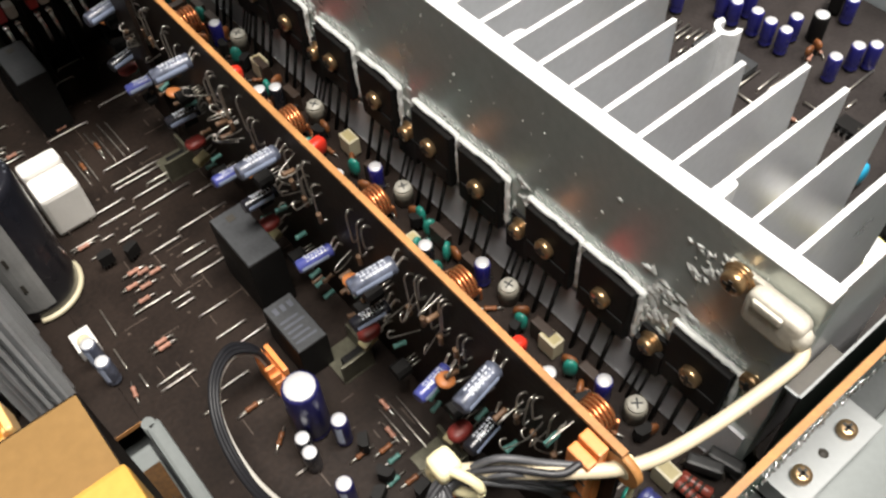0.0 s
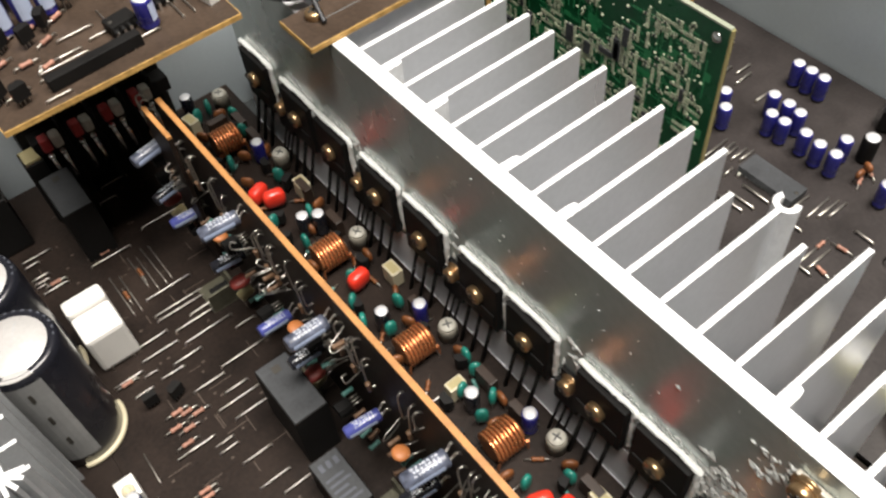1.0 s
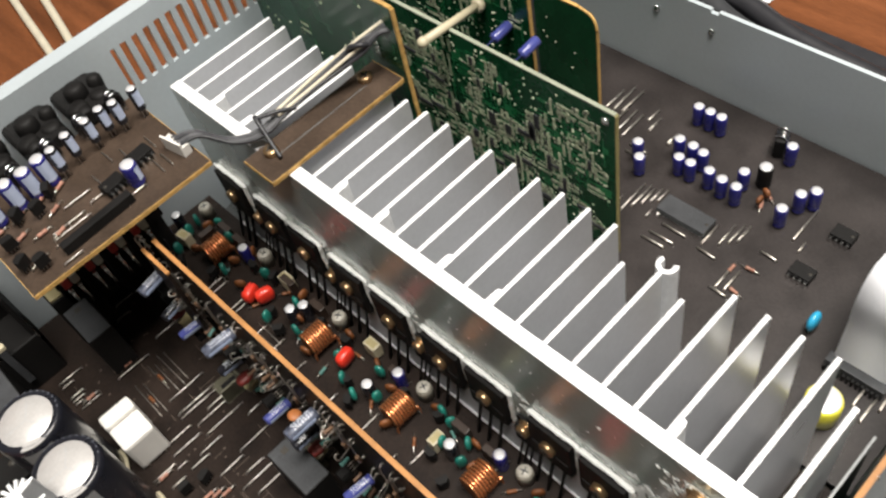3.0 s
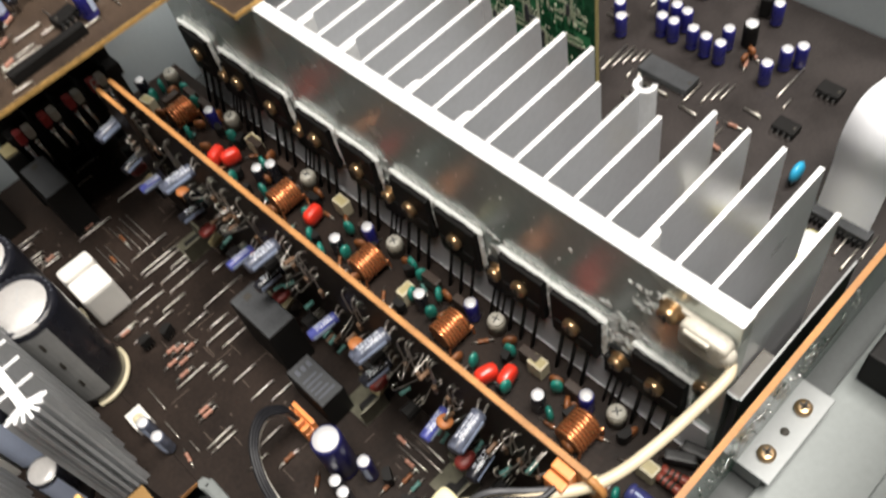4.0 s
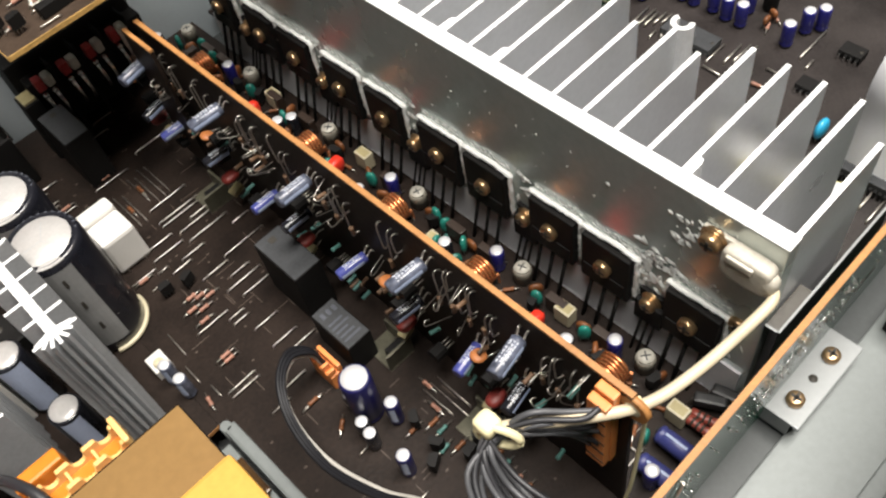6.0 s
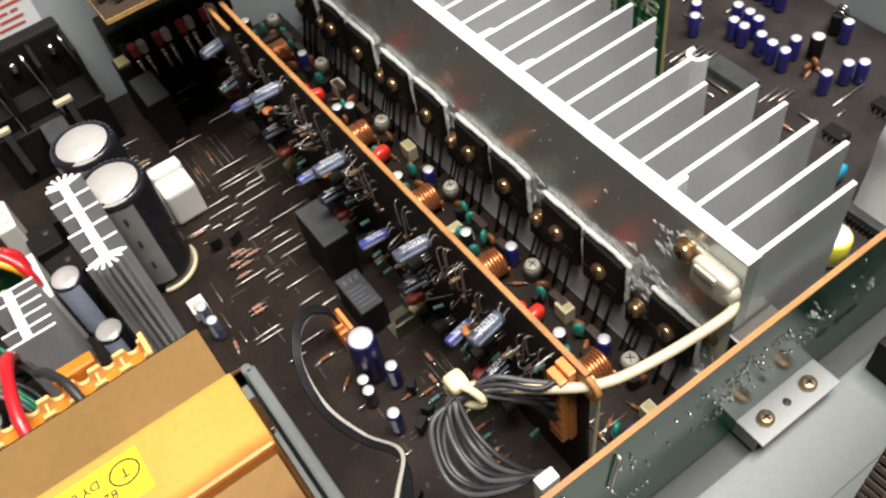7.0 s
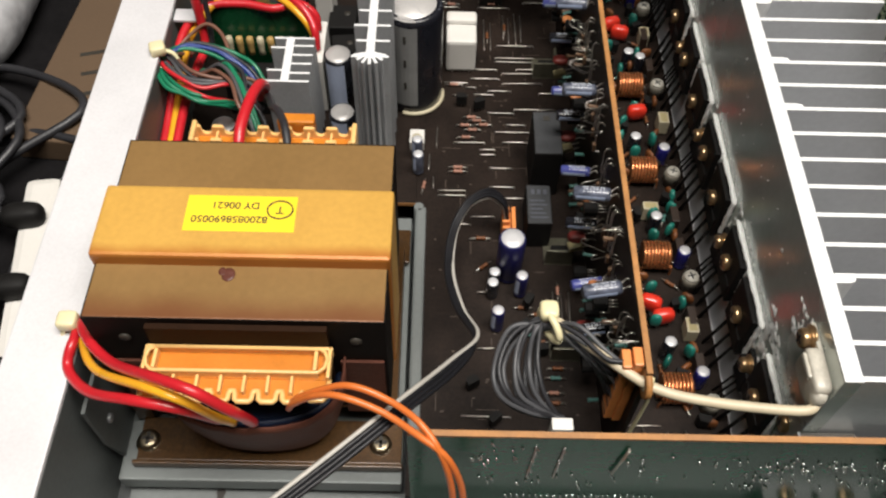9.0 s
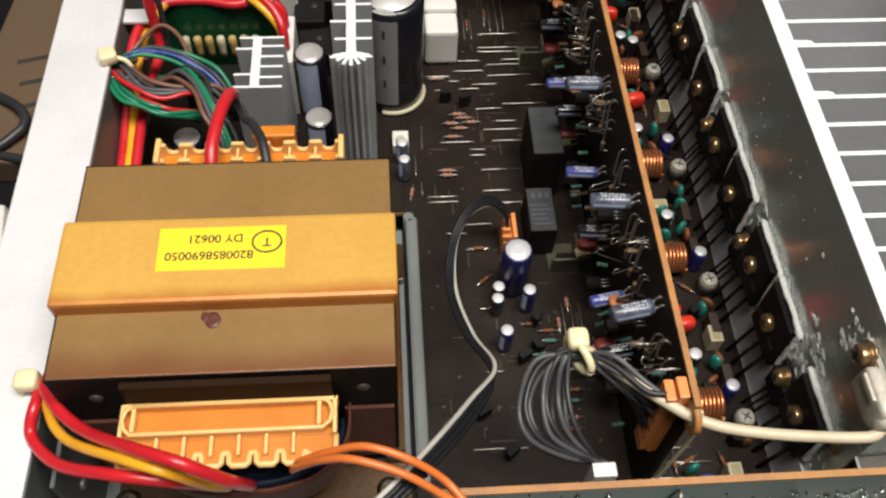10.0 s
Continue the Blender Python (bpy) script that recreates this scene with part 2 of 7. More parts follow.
# ---- upright driver board ----
driver = thing("driver_board", (-45, 42, 0), "tall dark upright circuit board with a tan sawn edge", "circuit board")
part("board", B(-0.8, 0.8, -109, 109, 1, 71), M_PCB, driver)
part("board_edge", B(-0.85, 0.85, -109, 109, 71, 72), M_PCBEDGE, driver, "tan sawn top edge of the board")

# ---- front panel board ----
front = thing("front_panel_board", (-25, -80.1, 0), "green circuit board standing behind the front panel", "circuit board")
front.rotation_euler = (math.radians(4), 0, 0)
part("board", B(-88, 200, -0.8, 0.8, -12, 69), M_GREEN2, front)
part("board_edge", B(-88, 200, -0.85, 0.85, 69, 70), M_PCBEDGE, front, "tan sawn top edge of the board")

# ---- transformer ----
trafo = thing("power_transformer", (-164.5, -19, 0), "large varnished mains transformer with an amber band and yellow label", "transformer")
part("core", B(-44, 44, -34, 34, 14, 73, bev=0.6), M_CORE, trafo)
part("band", B(-45, 45, -15.5, 11, 4, 78, bev=1.2), M_BAND, trafo, "amber varnished steel band")

# ---- boards at the back ----
tone = thing("jack_board", (-50.5, 174, 89.8), "small brown circuit board with a row of blue capacitors", "circuit board")
M_PCB2 = material("brown_circuit_board", (0.048, 0.032, 0.022), 0.48, 0, 0.45, 60, 0.2, 700, spec=0.35)
part("board", B(-38, 38, -28, 30, -1.6, 0), M_PCB2, tone)
strip = thing("bracket_board", (30, 131.4, 85), "narrow brown circuit strip screwed across the heat sink", "circuit board")
part("board", B(-33, 33, -9, 9, -1.6, 0), M_PCB2, strip)
for nm, x, y0, y1, z0, z1 in (("video_board", 66, 123, 226, 4, 116), ("decoder_board", 95, 45, 226, 2, 83.5), ("input_board", 120, 108, 226, 20, 110), ("tuner_board", 161, 108, 226, 0, 55)):
    g = thing(nm, (x, y0, 0), "upright green circuit board with silver solder joints", "circuit board")
    if nm == "tuner_board":
        part("board", prism(bmesh.new(), [(0, z0), (y1 - y0, z0), (y1 - y0, z1), (11, z1), (4, z1 - 1.6), (1, z1 - 5), (0, z1 - 10)], 0, -0.8, 0.8), M_GREEN, g)
    else:
        part("board", B(-0.8, 0.8, 0, y1 - y0, z0, z1), M_GREEN, g)

# ---- more materials ----
M_BLACK = material("black_plastic", (0.008, 0.0075, 0.0072), 0.6, 0, 0.3, 80, 0.15, spec=0.18)
M_GREYPL = material("dark_grey_moulding", (0.042, 0.044, 0.047), 0.5, 0, 0.3, 90, 0.2, spec=0.35)
M_DEEPBLUE = material("deep_blue_sleeve", (0.012, 0.012, 0.075), 0.34, 0, 0.2, 90, coat=0.2)
M_BLUE = material("blue_sleeve", (0.020, 0.020, 0.17), 0.28, 0, 0.15, 90, coat=0.3)
M_PALEBLUE = material("pale_blue_sleeve", (0.055, 0.065, 0.24), 0.3, 0, 0.15, 90, coat=0.3)
M_GREYBLUE = material("grey_blue_sleeve", (0.080, 0.090, 0.125), 0.34, 0, 0.6, 420, coat=0.3)
M_STRIPE = material("pale_stripe_print", (0.50, 0.57, 0.74), 0.35, 0, 0.08, 90)
M_VENTTOP = material("dull_aluminium_end", (0.50, 0.485, 0.47), 0.4, 0.25, 0.12, 60, 0.1)
M_CAPTOP = material("capacitor_end", (0.62, 0.62, 0.63), 0.42, 0.3, 0.05, 90)
M_NAVY = material("black_sleeve", (0.011, 0.0115, 0.016), 0.28, 0, 0.3, 60, coat=0.4)
M_COPPER = material("enamelled_copper", (0.70, 0.27, 0.11), 0.28, 0.8, 0.15, 200)
M_TEAL = material("teal_dipped_film", (0.014, 0.165, 0.128), 0.42, 0, 0.25, 160, coat=0.3, rand=0.25)
M_RED = material("red_dipped_film", (0.66, 0.035, 0.018), 0.35, 0, 0.15, 160, coat=0.3)
M_BROWNCER = material("brown_ceramic", (0.16, 0.055, 0.016), 0.5, 0, 0.2, 160, rand=0.2)
M_ORANGE = material("orange_ceramic", (0.42, 0.15, 0.045), 0.5, 0, 0.15, 160)
M_CREAM = material("cream_plastic", (0.47, 0.42, 0.29), 0.45, 0, 0.1, 90, 0.1)
M_OLIVE = material("olive_film_box", (0.34, 0.29, 0.15), 0.4, 0, 0.15, 120)
M_WHITEPL = material("white_plastic", (0.66, 0.64, 0.60), 0.42, 0, 0.05, 60, 0.08)
M_TIN = material("tinned_wire", (0.50, 0.47, 0.42), 0.34, 0.95, 0.08, 300)
M_SOLDER = material("solder", (0.80, 0.81, 0.80), 0.18, 1.0, 0.1, 500)
M_BRASS = material("yellow_zinc_screw", (0.42, 0.28, 0.15), 0.30, 0.85, 0.25, 300)
M_PASTE = material("thermal_paste", (0.86, 0.87, 0.84), 0.75, 0, 0.12, 220, 0.9, 600)
M_CONN = material("orange_connector", (0.72, 0.25, 0.07), 0.42, 0, 0.12, 120, 0.1)
M_BOBBIN = material("amber_bobbin", (0.54, 0.18, 0.016), 0.38, 0, 0.14, 60, 0.1, coat=0.2)
M_BOBPALE = material("pale_bobbin_rim", (0.80, 0.49, 0.18), 0.4, 0, 0.12, 70, coat=0.2)
M_PAPER = material("brown_winding_paper", (0.088, 0.033, 0.022), 0.5, 0, 0.4, 30, 0.3, spec=0.08)
M_BLUETAPE = material("dark_blue_tape", (0.006, 0.011, 0.026), 0.45, 0, 0.2, 60, spec=0.15)
M_GREYWIRE = material("grey_wire", (0.066, 0.067, 0.072), 0.45, 0, 0.15, 120)
M_DARKWIRE = material("dark_grey_wire", (0.022, 0.022, 0.025), 0.45, 0, 0.15, 120)
M_WHITEWIRE = material("off_white_wire", (0.58, 0.53, 0.41), 0.45, 0, 0.1, 120)
M_REDWIRE = material("red_wire", (0.52, 0.014, 0.022), 0.36, 0, 0.1, 120, coat=0.2)
M_YELWIRE = material("yellow_wire", (0.75, 0.36, 0.02), 0.3, 0, 0.1, 120, coat=0.2)
M_ORWIRE = material("orange_wire", (0.62, 0.155, 0.03), 0.35, 0, 0.1, 120)
M_GRNWIRE = material("green_wire", (0.012, 0.17, 0.085), 0.35, 0, 0.1, 120)
M_BLUWIRE = material("blue_wire", (0.02, 0.045, 0.20), 0.35, 0, 0.1, 120)
M_BRNWIRE = material("brown_wire", (0.16, 0.075, 0.05), 0.4, 0, 0.1, 120)
M_NYLON = material("yellowed_nylon", (0.72, 0.65, 0.40), 0.4, 0, 0.08, 120)
M_DARKALU = material("dark_anodised_aluminium", (0.26, 0.27, 0.275), 0.38, 0.6, 0.12, 60, 0.1)
M_RESIST = material("pink_resistor", (0.30, 0.145, 0.10), 0.5, 0, 0.2, 200, rand=0.2)
M_TEALRES = material("green_resistor", (0.06, 0.16, 0.14), 0.5, 0, 0.2, 200)
M_LABEL = material("yellow_paper_label", (0.86, 0.62, 0.02), 0.5, 0, 0.05, 60)
M_INK = material("dark_print", (0.03, 0.026, 0.02), 0.6, 0, 0.1, 200)
M_GREYPRINT = material("faint_white_print", (0.14, 0.145, 0.145), 0.6, 0, 0.3, 300)
M_CARD = material("cardboard", (0.10, 0.062, 0.034), 0.8, 0, 0.1, 20, 0.2)
M_WPAPER = material("white_paper", (0.82, 0.83, 0.86), 0.6, 0, 0.03, 20)
M_CYAN = material("light_blue_dipped", (0.03, 0.33, 0.55), 0.35, 0, 0.1, 120, coat=0.3)
M_LEMON = material("lemon_tape_film", (0.72, 0.66, 0.06), 0.35, 0, 0.15, 120, coat=0.3)

# ---- structure: extra board area, transformer shelf, rails, rivets ----
part("board", B(-222, -115.1, 47, 226, -1.6, 0), M_PCB, main_board)
for y in (47, 226):
    part("board_edge", B(-222, -115.1, y - 0.1, y + 0.1, -1.7, 0.05), M_PCBEDGE, main_board)
rail = bmesh.new()
box(rail, -115.2, -110.6, -60, 44, -16, 2, bev=1.2)
lathe(rail, (-113.8, 44, -16), (0, 0, 1), [(0, 2.0), (18, 2.0)], 12)
part("transformer_shelf_lip", rail, M_DIMZINC, chassis).location = (0, 0, 24 * MM)
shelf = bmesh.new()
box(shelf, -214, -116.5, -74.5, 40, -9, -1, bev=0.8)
part("transformer_shelf", shelf, M_DIMZINC, chassis, "pale raised steel shelf").location = (0, 0, 24 * MM)
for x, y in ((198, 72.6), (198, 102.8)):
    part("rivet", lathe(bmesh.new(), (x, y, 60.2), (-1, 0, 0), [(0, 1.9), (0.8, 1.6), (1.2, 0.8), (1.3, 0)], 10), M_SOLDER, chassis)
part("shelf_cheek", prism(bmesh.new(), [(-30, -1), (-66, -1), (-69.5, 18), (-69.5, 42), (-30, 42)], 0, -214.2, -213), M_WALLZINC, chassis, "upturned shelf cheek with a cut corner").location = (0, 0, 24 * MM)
part("cheek_screw", lathe(bmesh.new(), (-213, -62, 46), (1, 0, 0), [(0, 1.8), (0.9, 1.6), (1.2, 0.8), (1.25, 0)], 10), M_DARKALU, chassis)
part("wall_tab", B(-218, -208, 106, 113, 68, 69.4, bev=0.3), M_FLANGE, chassis, "small bent tab on the side wall")
# notched upper rim of the low side wall
for y0, y1 in ((108, 228), (74, 104), (-150, 70)):
    part("rim", B(198, 200, y0, y1, 70, 71.6), M_STEEL, chassis)

# bright sawn rim on boards
def sawn(parent, boxes):
    for b in boxes:
        part("board_edge", B(*b), M_TANEDGE, parent)


sawn(tone, [(-38, 38, -28.3, -28.0, -1.7, 0.1), (-38.2, -38, -28, 30, -1.7, 0.1), (38, 38.2, -28, 30, -1.7, 0.1)])
sawn(strip, [(-33, 33, -9.3, -9.0, -1.7, 0.1), (-33.2, -33, -9, 9, -1.7, 0.1), (33, 33.2, -9, 9, -1.7, 0.1)])

# ---- heat sink details ----
for k, side in ((3, -1), (9, 1), (11, 1), (14, -1), (16, -1), (21, 1), (23, -1)):
    y = -73 + 11.02 * k
    part("fin_foot", prism(bmesh.new(), [(9.1, y + side * 0.8), (15.4, y + side * 0.8), (14.9, y + side * 2.0), (13.6, y + side * 2.4), (9.1, y + side * 2.5)], 2, 4, 82.9), M_SAWN, sink)
clip_bm = bmesh.new()
cy = -73 + 66.1
ring_pts = [(54 + 3.6 * math.cos(a), cy + 3.6 * math.sin(a)) for a in [math.radians(60 + 240 * i / 12 + 0) for i in range(13)]]
ring_in = [(54 + 2.0 * math.cos(a), cy + 2.0 * math.sin(a)) for a in [math.radians(60 + 240 * i / 12 + 0) for i in range(12, -1, -1)]]
prism(clip_bm, ring_pts + ring_in, 2, 4, 83.1)
part("screw_channel", clip_bm, M_SAWN, sink, "round open screw channel on a fin")
# rail takes the lightened zinc tone because its -x face stays unlit
foot_bm = bmesh.new()
box(foot_bm, 2.9, 3.9, -72, 202, -5, 16.5)
box(foot_bm, 1.0, 2.9, -72, 202, -6, -5)
part("mounting_rail", foot_bm, M_FLANGE, sink, "pale aluminium foot along the heat sink")

# ---- builders for board components ----
M_GREYSIL = material("cream_silicone", (0.46, 0.44, 0.38), 0.45, 0, 0.2, 200, 0.4)


def capacitor(at, r, h, sleeve, label, group="", stripe=True, top=M_CAPTOP, face=225.0, wide=46.0):
    """An upright radial electrolytic capacitor standing on its board."""
    c = thing("electrolytic_capacitor", at, label, "capacitor", group)
    part("sleeve", lathe(bmesh.new(), (0, 0, 0.6), (0, 0, 1), [(0, r * 0.86), (0.5, r * 0.98), (1.2, r), (1.9, r * 0.94), (2.6, r), (h - 1.6, r), (h - 0.9, r * 0.96), (h - 0.6, r * 0.84)], 18), sleeve, c)
    part("top", lathe(bmesh.new(), (0, 0, h - 0.1), (0, 0, 1), [(0, r * 0.86), (0.25, r * 0.84), (0.3, r * 0.3), (0.22, 0)], 18), top, c, "bright metal end")
    if stripe:
        bm = bmesh.new()
        n, a0, wd = 7, math.radians(face), math.radians(wide)
        for i in range(n):
            a, b = a0 - wd / 2 + wd * i / n, a0 - wd / 2 + wd * (i + 1) / n
            q = r + 0.05
            vs = [bm.verts.new((q * math.cos(t), q * math.sin(t), z)) for t, z in ((a, 3.4), (b, 3.4), (b, h - 1.2), (a, h - 1.2))]
            f = bm.faces.new(vs)
            f.smooth = True
        part("polarity_stripe", bm, M_STRIPE, c, "pale polarity stripe")
    for s in (-1, 1):
        part("lead", rod(bmesh.new(), (s * r * 0.4, 0, -0.5), (s * r * 0.4, 0, 0.8), 0.3, 5), M_TIN, c)
    return c


M_PALESTRIPE = material("pale_blue_stripe", (0.27, 0.32, 0.44), 0.4, 0, 0.2, 200)
M_DIMPRINT = material("dim_pale_print", (0.40, 0.42, 0.46), 0.5, 0, 0.3, 300)


def laid_capacitor(length, r, sleeve, label):
    """A capacitor lying out from the upright board: local +x points away from the board."""
    c = thing("electrolytic_capacitor", (0, 0, 0), label, "capacitor", "capacitors on the driver board")
    part("sleeve", lathe(bmesh.new(), (2.5, 0, 0), (1, 0, 0), [(0, r * 0.8), (0.5, r), (1.6, r * 0.93), (2.2, r), (length - 0.7, r), (length, r * 0.8)], 14), sleeve, c)
    part("end_disc", lathe(bmesh.new(), (2.4, 0, 0), (-1, 0, 0), [(0, r * 0.78), (0.1, 0)], 14), M_CAPTOP, c)
    bm = bmesh.new()
    for i in range(7):
        for k in (-1, 0, 1):
            a = 0.42 * k
            y, z = r * math.sin(a), r * math.cos(a)
            box(bm, 4.4 + i * (length - 4.6) / 7, 4.4 + (i + 0.4 + 0.2 * ((i + k) % 3)) * (length - 4.6) / 7, y - 0.26, y + 0.26, z - 0.12, z + 0.03)
    part("print", bm, M_DIMPRINT, c, "unreadable pale print")
    st = bmesh.new()
    for i in range(4):
        q = [(x, (r + 0.03) * math.sin(a), (r + 0.03) * math.cos(a)) for x, a in ((4.2, 1.1 + 0.2 * i), (length + 1.6, 1.1 + 0.2 * i), (length + 1.6, 1.3 + 0.2 * i), (4.2, 1.3 + 0.2 * i))]
        st.faces.new([st.verts.new(p) for p in q]).smooth = True
    part("stripe", st, M_PALESTRIPE, c, "pale stripe")
    for s in (-1, 1):
        part("lead", tube(bmesh.new(), [(2.6, s * r * 0.45, 0), (1.0, s * r * 0.55, 2.0), (0.2, s * r * 0.6, 2.2), (-0.6, s * r * 0.6, 0.8), (-1.2, s * r * 0.6, -0.4)], 0.36, 6, 4), M_TIN, c)
    return c


def blob(bm, c, sx, sy, sz, p=2.6, seg=12, rings=8):
    """A rounded, slightly boxy body."""
    def sgn(v, e):
        return math.copysign(abs(v) ** e, v)
    e = 2 / p
    vs = []
    for i in range(rings + 1):
        th = math.pi * (i / rings - 0.5)
        row = []
        for j in range(seg):
            ph = 2 * math.pi * j / seg
            row.append(bm.verts.new((c[0] + sx * sgn(math.cos(th), e) * sgn(math.cos(ph), e), c[1] + sy * sgn(math.cos(th), e) * sgn(math.sin(ph), e), c[2] + sz * sgn(math.sin(th), e))))
        vs.append(row)
    for a, b in zip(vs, vs[1:]):
        for j in range(seg):
            f = bm.faces.new((a[j], a[(j + 1) % seg], b[(j + 1) % seg], b[j]))
            f.smooth = True
    bmesh.ops.remove_doubles(bm, verts=bm.verts[:], dist=0.001)
    return bm


def dipped(name, size, mat, label, category, group, lift=1.6):
    """A dipped film or ceramic capacitor on two leads."""
    c = thing(name, (0, 0, 0), label, category, group)
    sx, sy, sz = size
    part("body", blob(bmesh.new(), (0, 0, lift + sz), sx, sy, sz, 3.4 if mat is M_RED else 2.6), mat, c)
    wide = max(sx, sy) * 0.6
    for s in (-1, 1):
        q = (s * wide, 0, 0) if sx > sy else (0, s * wide, 0)
        part("lead", rod(bmesh.new(), (q[0], q[1], -0.5), (q[0], q[1], lift + 0.8), 0.28, 5), M_TIN, c)
    return c


def coil_thing():
    c = thing("output_coil", (0, 0, 0), "orange-copper air coil of thick enamelled wire", "coil", "copper output coils")
    turns, r, pitch = 8, 5.3, 1.36
    pts = []
    n = 18
    for i in range(turns * n + 1):
        a = 2 * math.pi * i / n
        pts.append((-5.45 + pitch * i / n, r * math.cos(a + math.pi), 6.4 - r * math.sin(a + math.pi)))
    part("winding", tube(bmesh.new(), pts, 0.58, 6, 1, smooth=False), M_COPPER, c)
    part("lead", tube(bmesh.new(), [pts[0], (-6, -5.1, 3), (-6, -5.0, -0.4)], 0.5, 6, 4), M_COPPER, c)
    part("lead", tube(bmesh.new(), [pts[-1], (6, -5.1, 3), (6, -5.0, -0.4)], 0.5, 6, 4), M_COPPER, c)
    part("core_tube", lathe(bmesh.new(), (-5.6, 0, 6.4), (1, 0, 0), [(0, 4.2), (11.2, 4.2)], 16), M_BROWNCER, c, "brown core inside the coil")
    return c


M_TRIM = material("grey_beige_moulding", (0.20, 0.185, 0.15), 0.5, 0, 0.2, 200, 0.2)


def trimmer():
    c = thing("trimmer_potentiometer", (0, 0, 0), "small pale grey trimmer with a crossed slot", "potentiometer", "trimmers beside the heat sink")
    part("body", lathe(bmesh.new(), (0, 0, 0.8), (0, 0, 1), [(0, 3.4), (5.6, 3.4), (6.4, 3.1)], 14), M_TRIM, c)
    part("dial", lathe(bmesh.new(), (0, 0, 7.1), (0, 0, 1), [(0, 2.9), (1.1, 2.7), (1.2, 0)], 14), M_GREYSIL, c, "pale grey turning dial")
    x = bmesh.new()
    box(x, -1.7, 1.7, -0.25, 0.25, 8.1, 8.4)
    box(x, -0.25, 0.25, -1.7, 1.7, 8.1, 8.44)
    bmesh.ops.rotate(x, verts=x.verts, cent=(0, 0, 0), matrix=Matrix.Rotation(0.6, 3, "Z"))
    part("slot", x, M_GREYPL, c)
    for s in (-1, 1):
        part("lug", B(s * 2.6 - 0.4, s * 2.6 + 0.4, -0.3, 0.3, -0.4, 1.0), M_TIN, c)
    return c


def box_capacitor(sx, sy, sz, mat, label):
    c = thing("film_capacitor", (0, 0, 0), label, "capacitor", "box film capacitors")
    part("case", B(-sx / 2, sx / 2, -sy / 2, sy / 2, 0.6, sz, bev=0.5), mat, c)
    part("top_panel", B(-sx / 2 + 0.8, sx / 2 - 0.8, -sy / 2 + 0.7, sy / 2 - 0.7, sz - 0.05, sz + 0.12), M_OLIVE if mat is M_CREAM else M_CREAM, c)
    for s in (-1, 1):
        part("lead", rod(bmesh.new(), (s * sx * 0.3, 0, -0.4), (s * sx * 0.3, 0, 0.7), 0.3, 5), M_TIN, c)
    return c


def screw(parent, at, axis, r=2.9, mat=M_BRASS, washer=True):
    ax = Vector(axis)
    s = part("screw", lathe(bmesh.new(), at, axis, [(0, r * 0.9), (0.2, r), (1.9, r), (2.4, r * 0.88), (2.62, r * 0.6), (2.66, 0)], 16), mat, parent, "cross-head screw")
    u = ax.orthogonal().normalized()
    w = ax.cross(u)
    cen = Vector(at) + ax * 2.5
    bm = bmesh.new()
    for d in (u + w, u - w):
        d.normalize()
        e = ax.cross(d)
        vs = []
        for du, dv, dn in ((-1, -1, 0), (1, -1, 0), (1, 1, 0), (-1, 1, 0), (-1, -1, 1), (1, -1, 1), (1, 1, 1), (-1, 1, 1)):
            vs.append(bm.verts.new(cen + d * du * r * 0.6 + e * dv * r * 0.17 + ax * (dn * 0.28 - 0.02)))
        for f in ((0, 3, 2, 1), (4, 5, 6, 7), (0, 1, 5, 4), (1, 2, 6, 5), (2, 3, 7, 6), (3, 0, 4, 7)):
            bm.faces.new([vs[i] for i in f])
    part("slot", bm, M_INK, s)
    if washer:
        part("washer", lathe(bmesh.new(), Vector(at) - ax * 1.3, axis, [(0, r * 1.34), (0.7, r * 1.34), (0.75, r * 0.98), (0.85, r * 0.98), (0.9, r * 1.12), (1.35, r * 1.1), (1.4, r * 0.9)], 16), mat, s)
    return s


def paste_edge(bm, pts, r, seed):
    rnd = random.Random(seed)
    line = []
    for a, b in zip(pts, pts[1:]):
        for i in range(6):
            t = i / 6
            line.append([a[k] + (b[k] - a[k]) * t for k in range(3)])
    line.append(list(pts[-1]))
    line = [(p[0] + rnd.uniform(-0.25, 0.25), p[1] + rnd.uniform(-0.35, 0.35), p[2] + rnd.uniform(-0.45, 0.45)) for p in line]
    return tube(bm, line, r, 6, 1, smooth=False)


def smear(bm, x, y, z, a, b, ang, rnd):
    """A thin ragged patch of paste on an upright face, facing -x."""
    n = 9
    rim, ca, sa = [], math.cos(ang), math.sin(ang)
    for i in range(n):
        t = 2 * math.pi * i / n
        k = rnd.uniform(0.45, 1.15)
        u, v = a * k * math.cos(t), b * k * math.sin(t)
        rim.append((y + u * ca - v * sa, z + u * sa + v * ca))
    mid = bm.verts.new((x - 0.25 - 0.28 * b, y, z + 0.25 * b))
    low = [bm.verts.new((x, p, q)) for p, q in rim]
    for i in range(n):
        bm.faces.new((mid, low[(i + 1) % n], low[i])).smooth = True


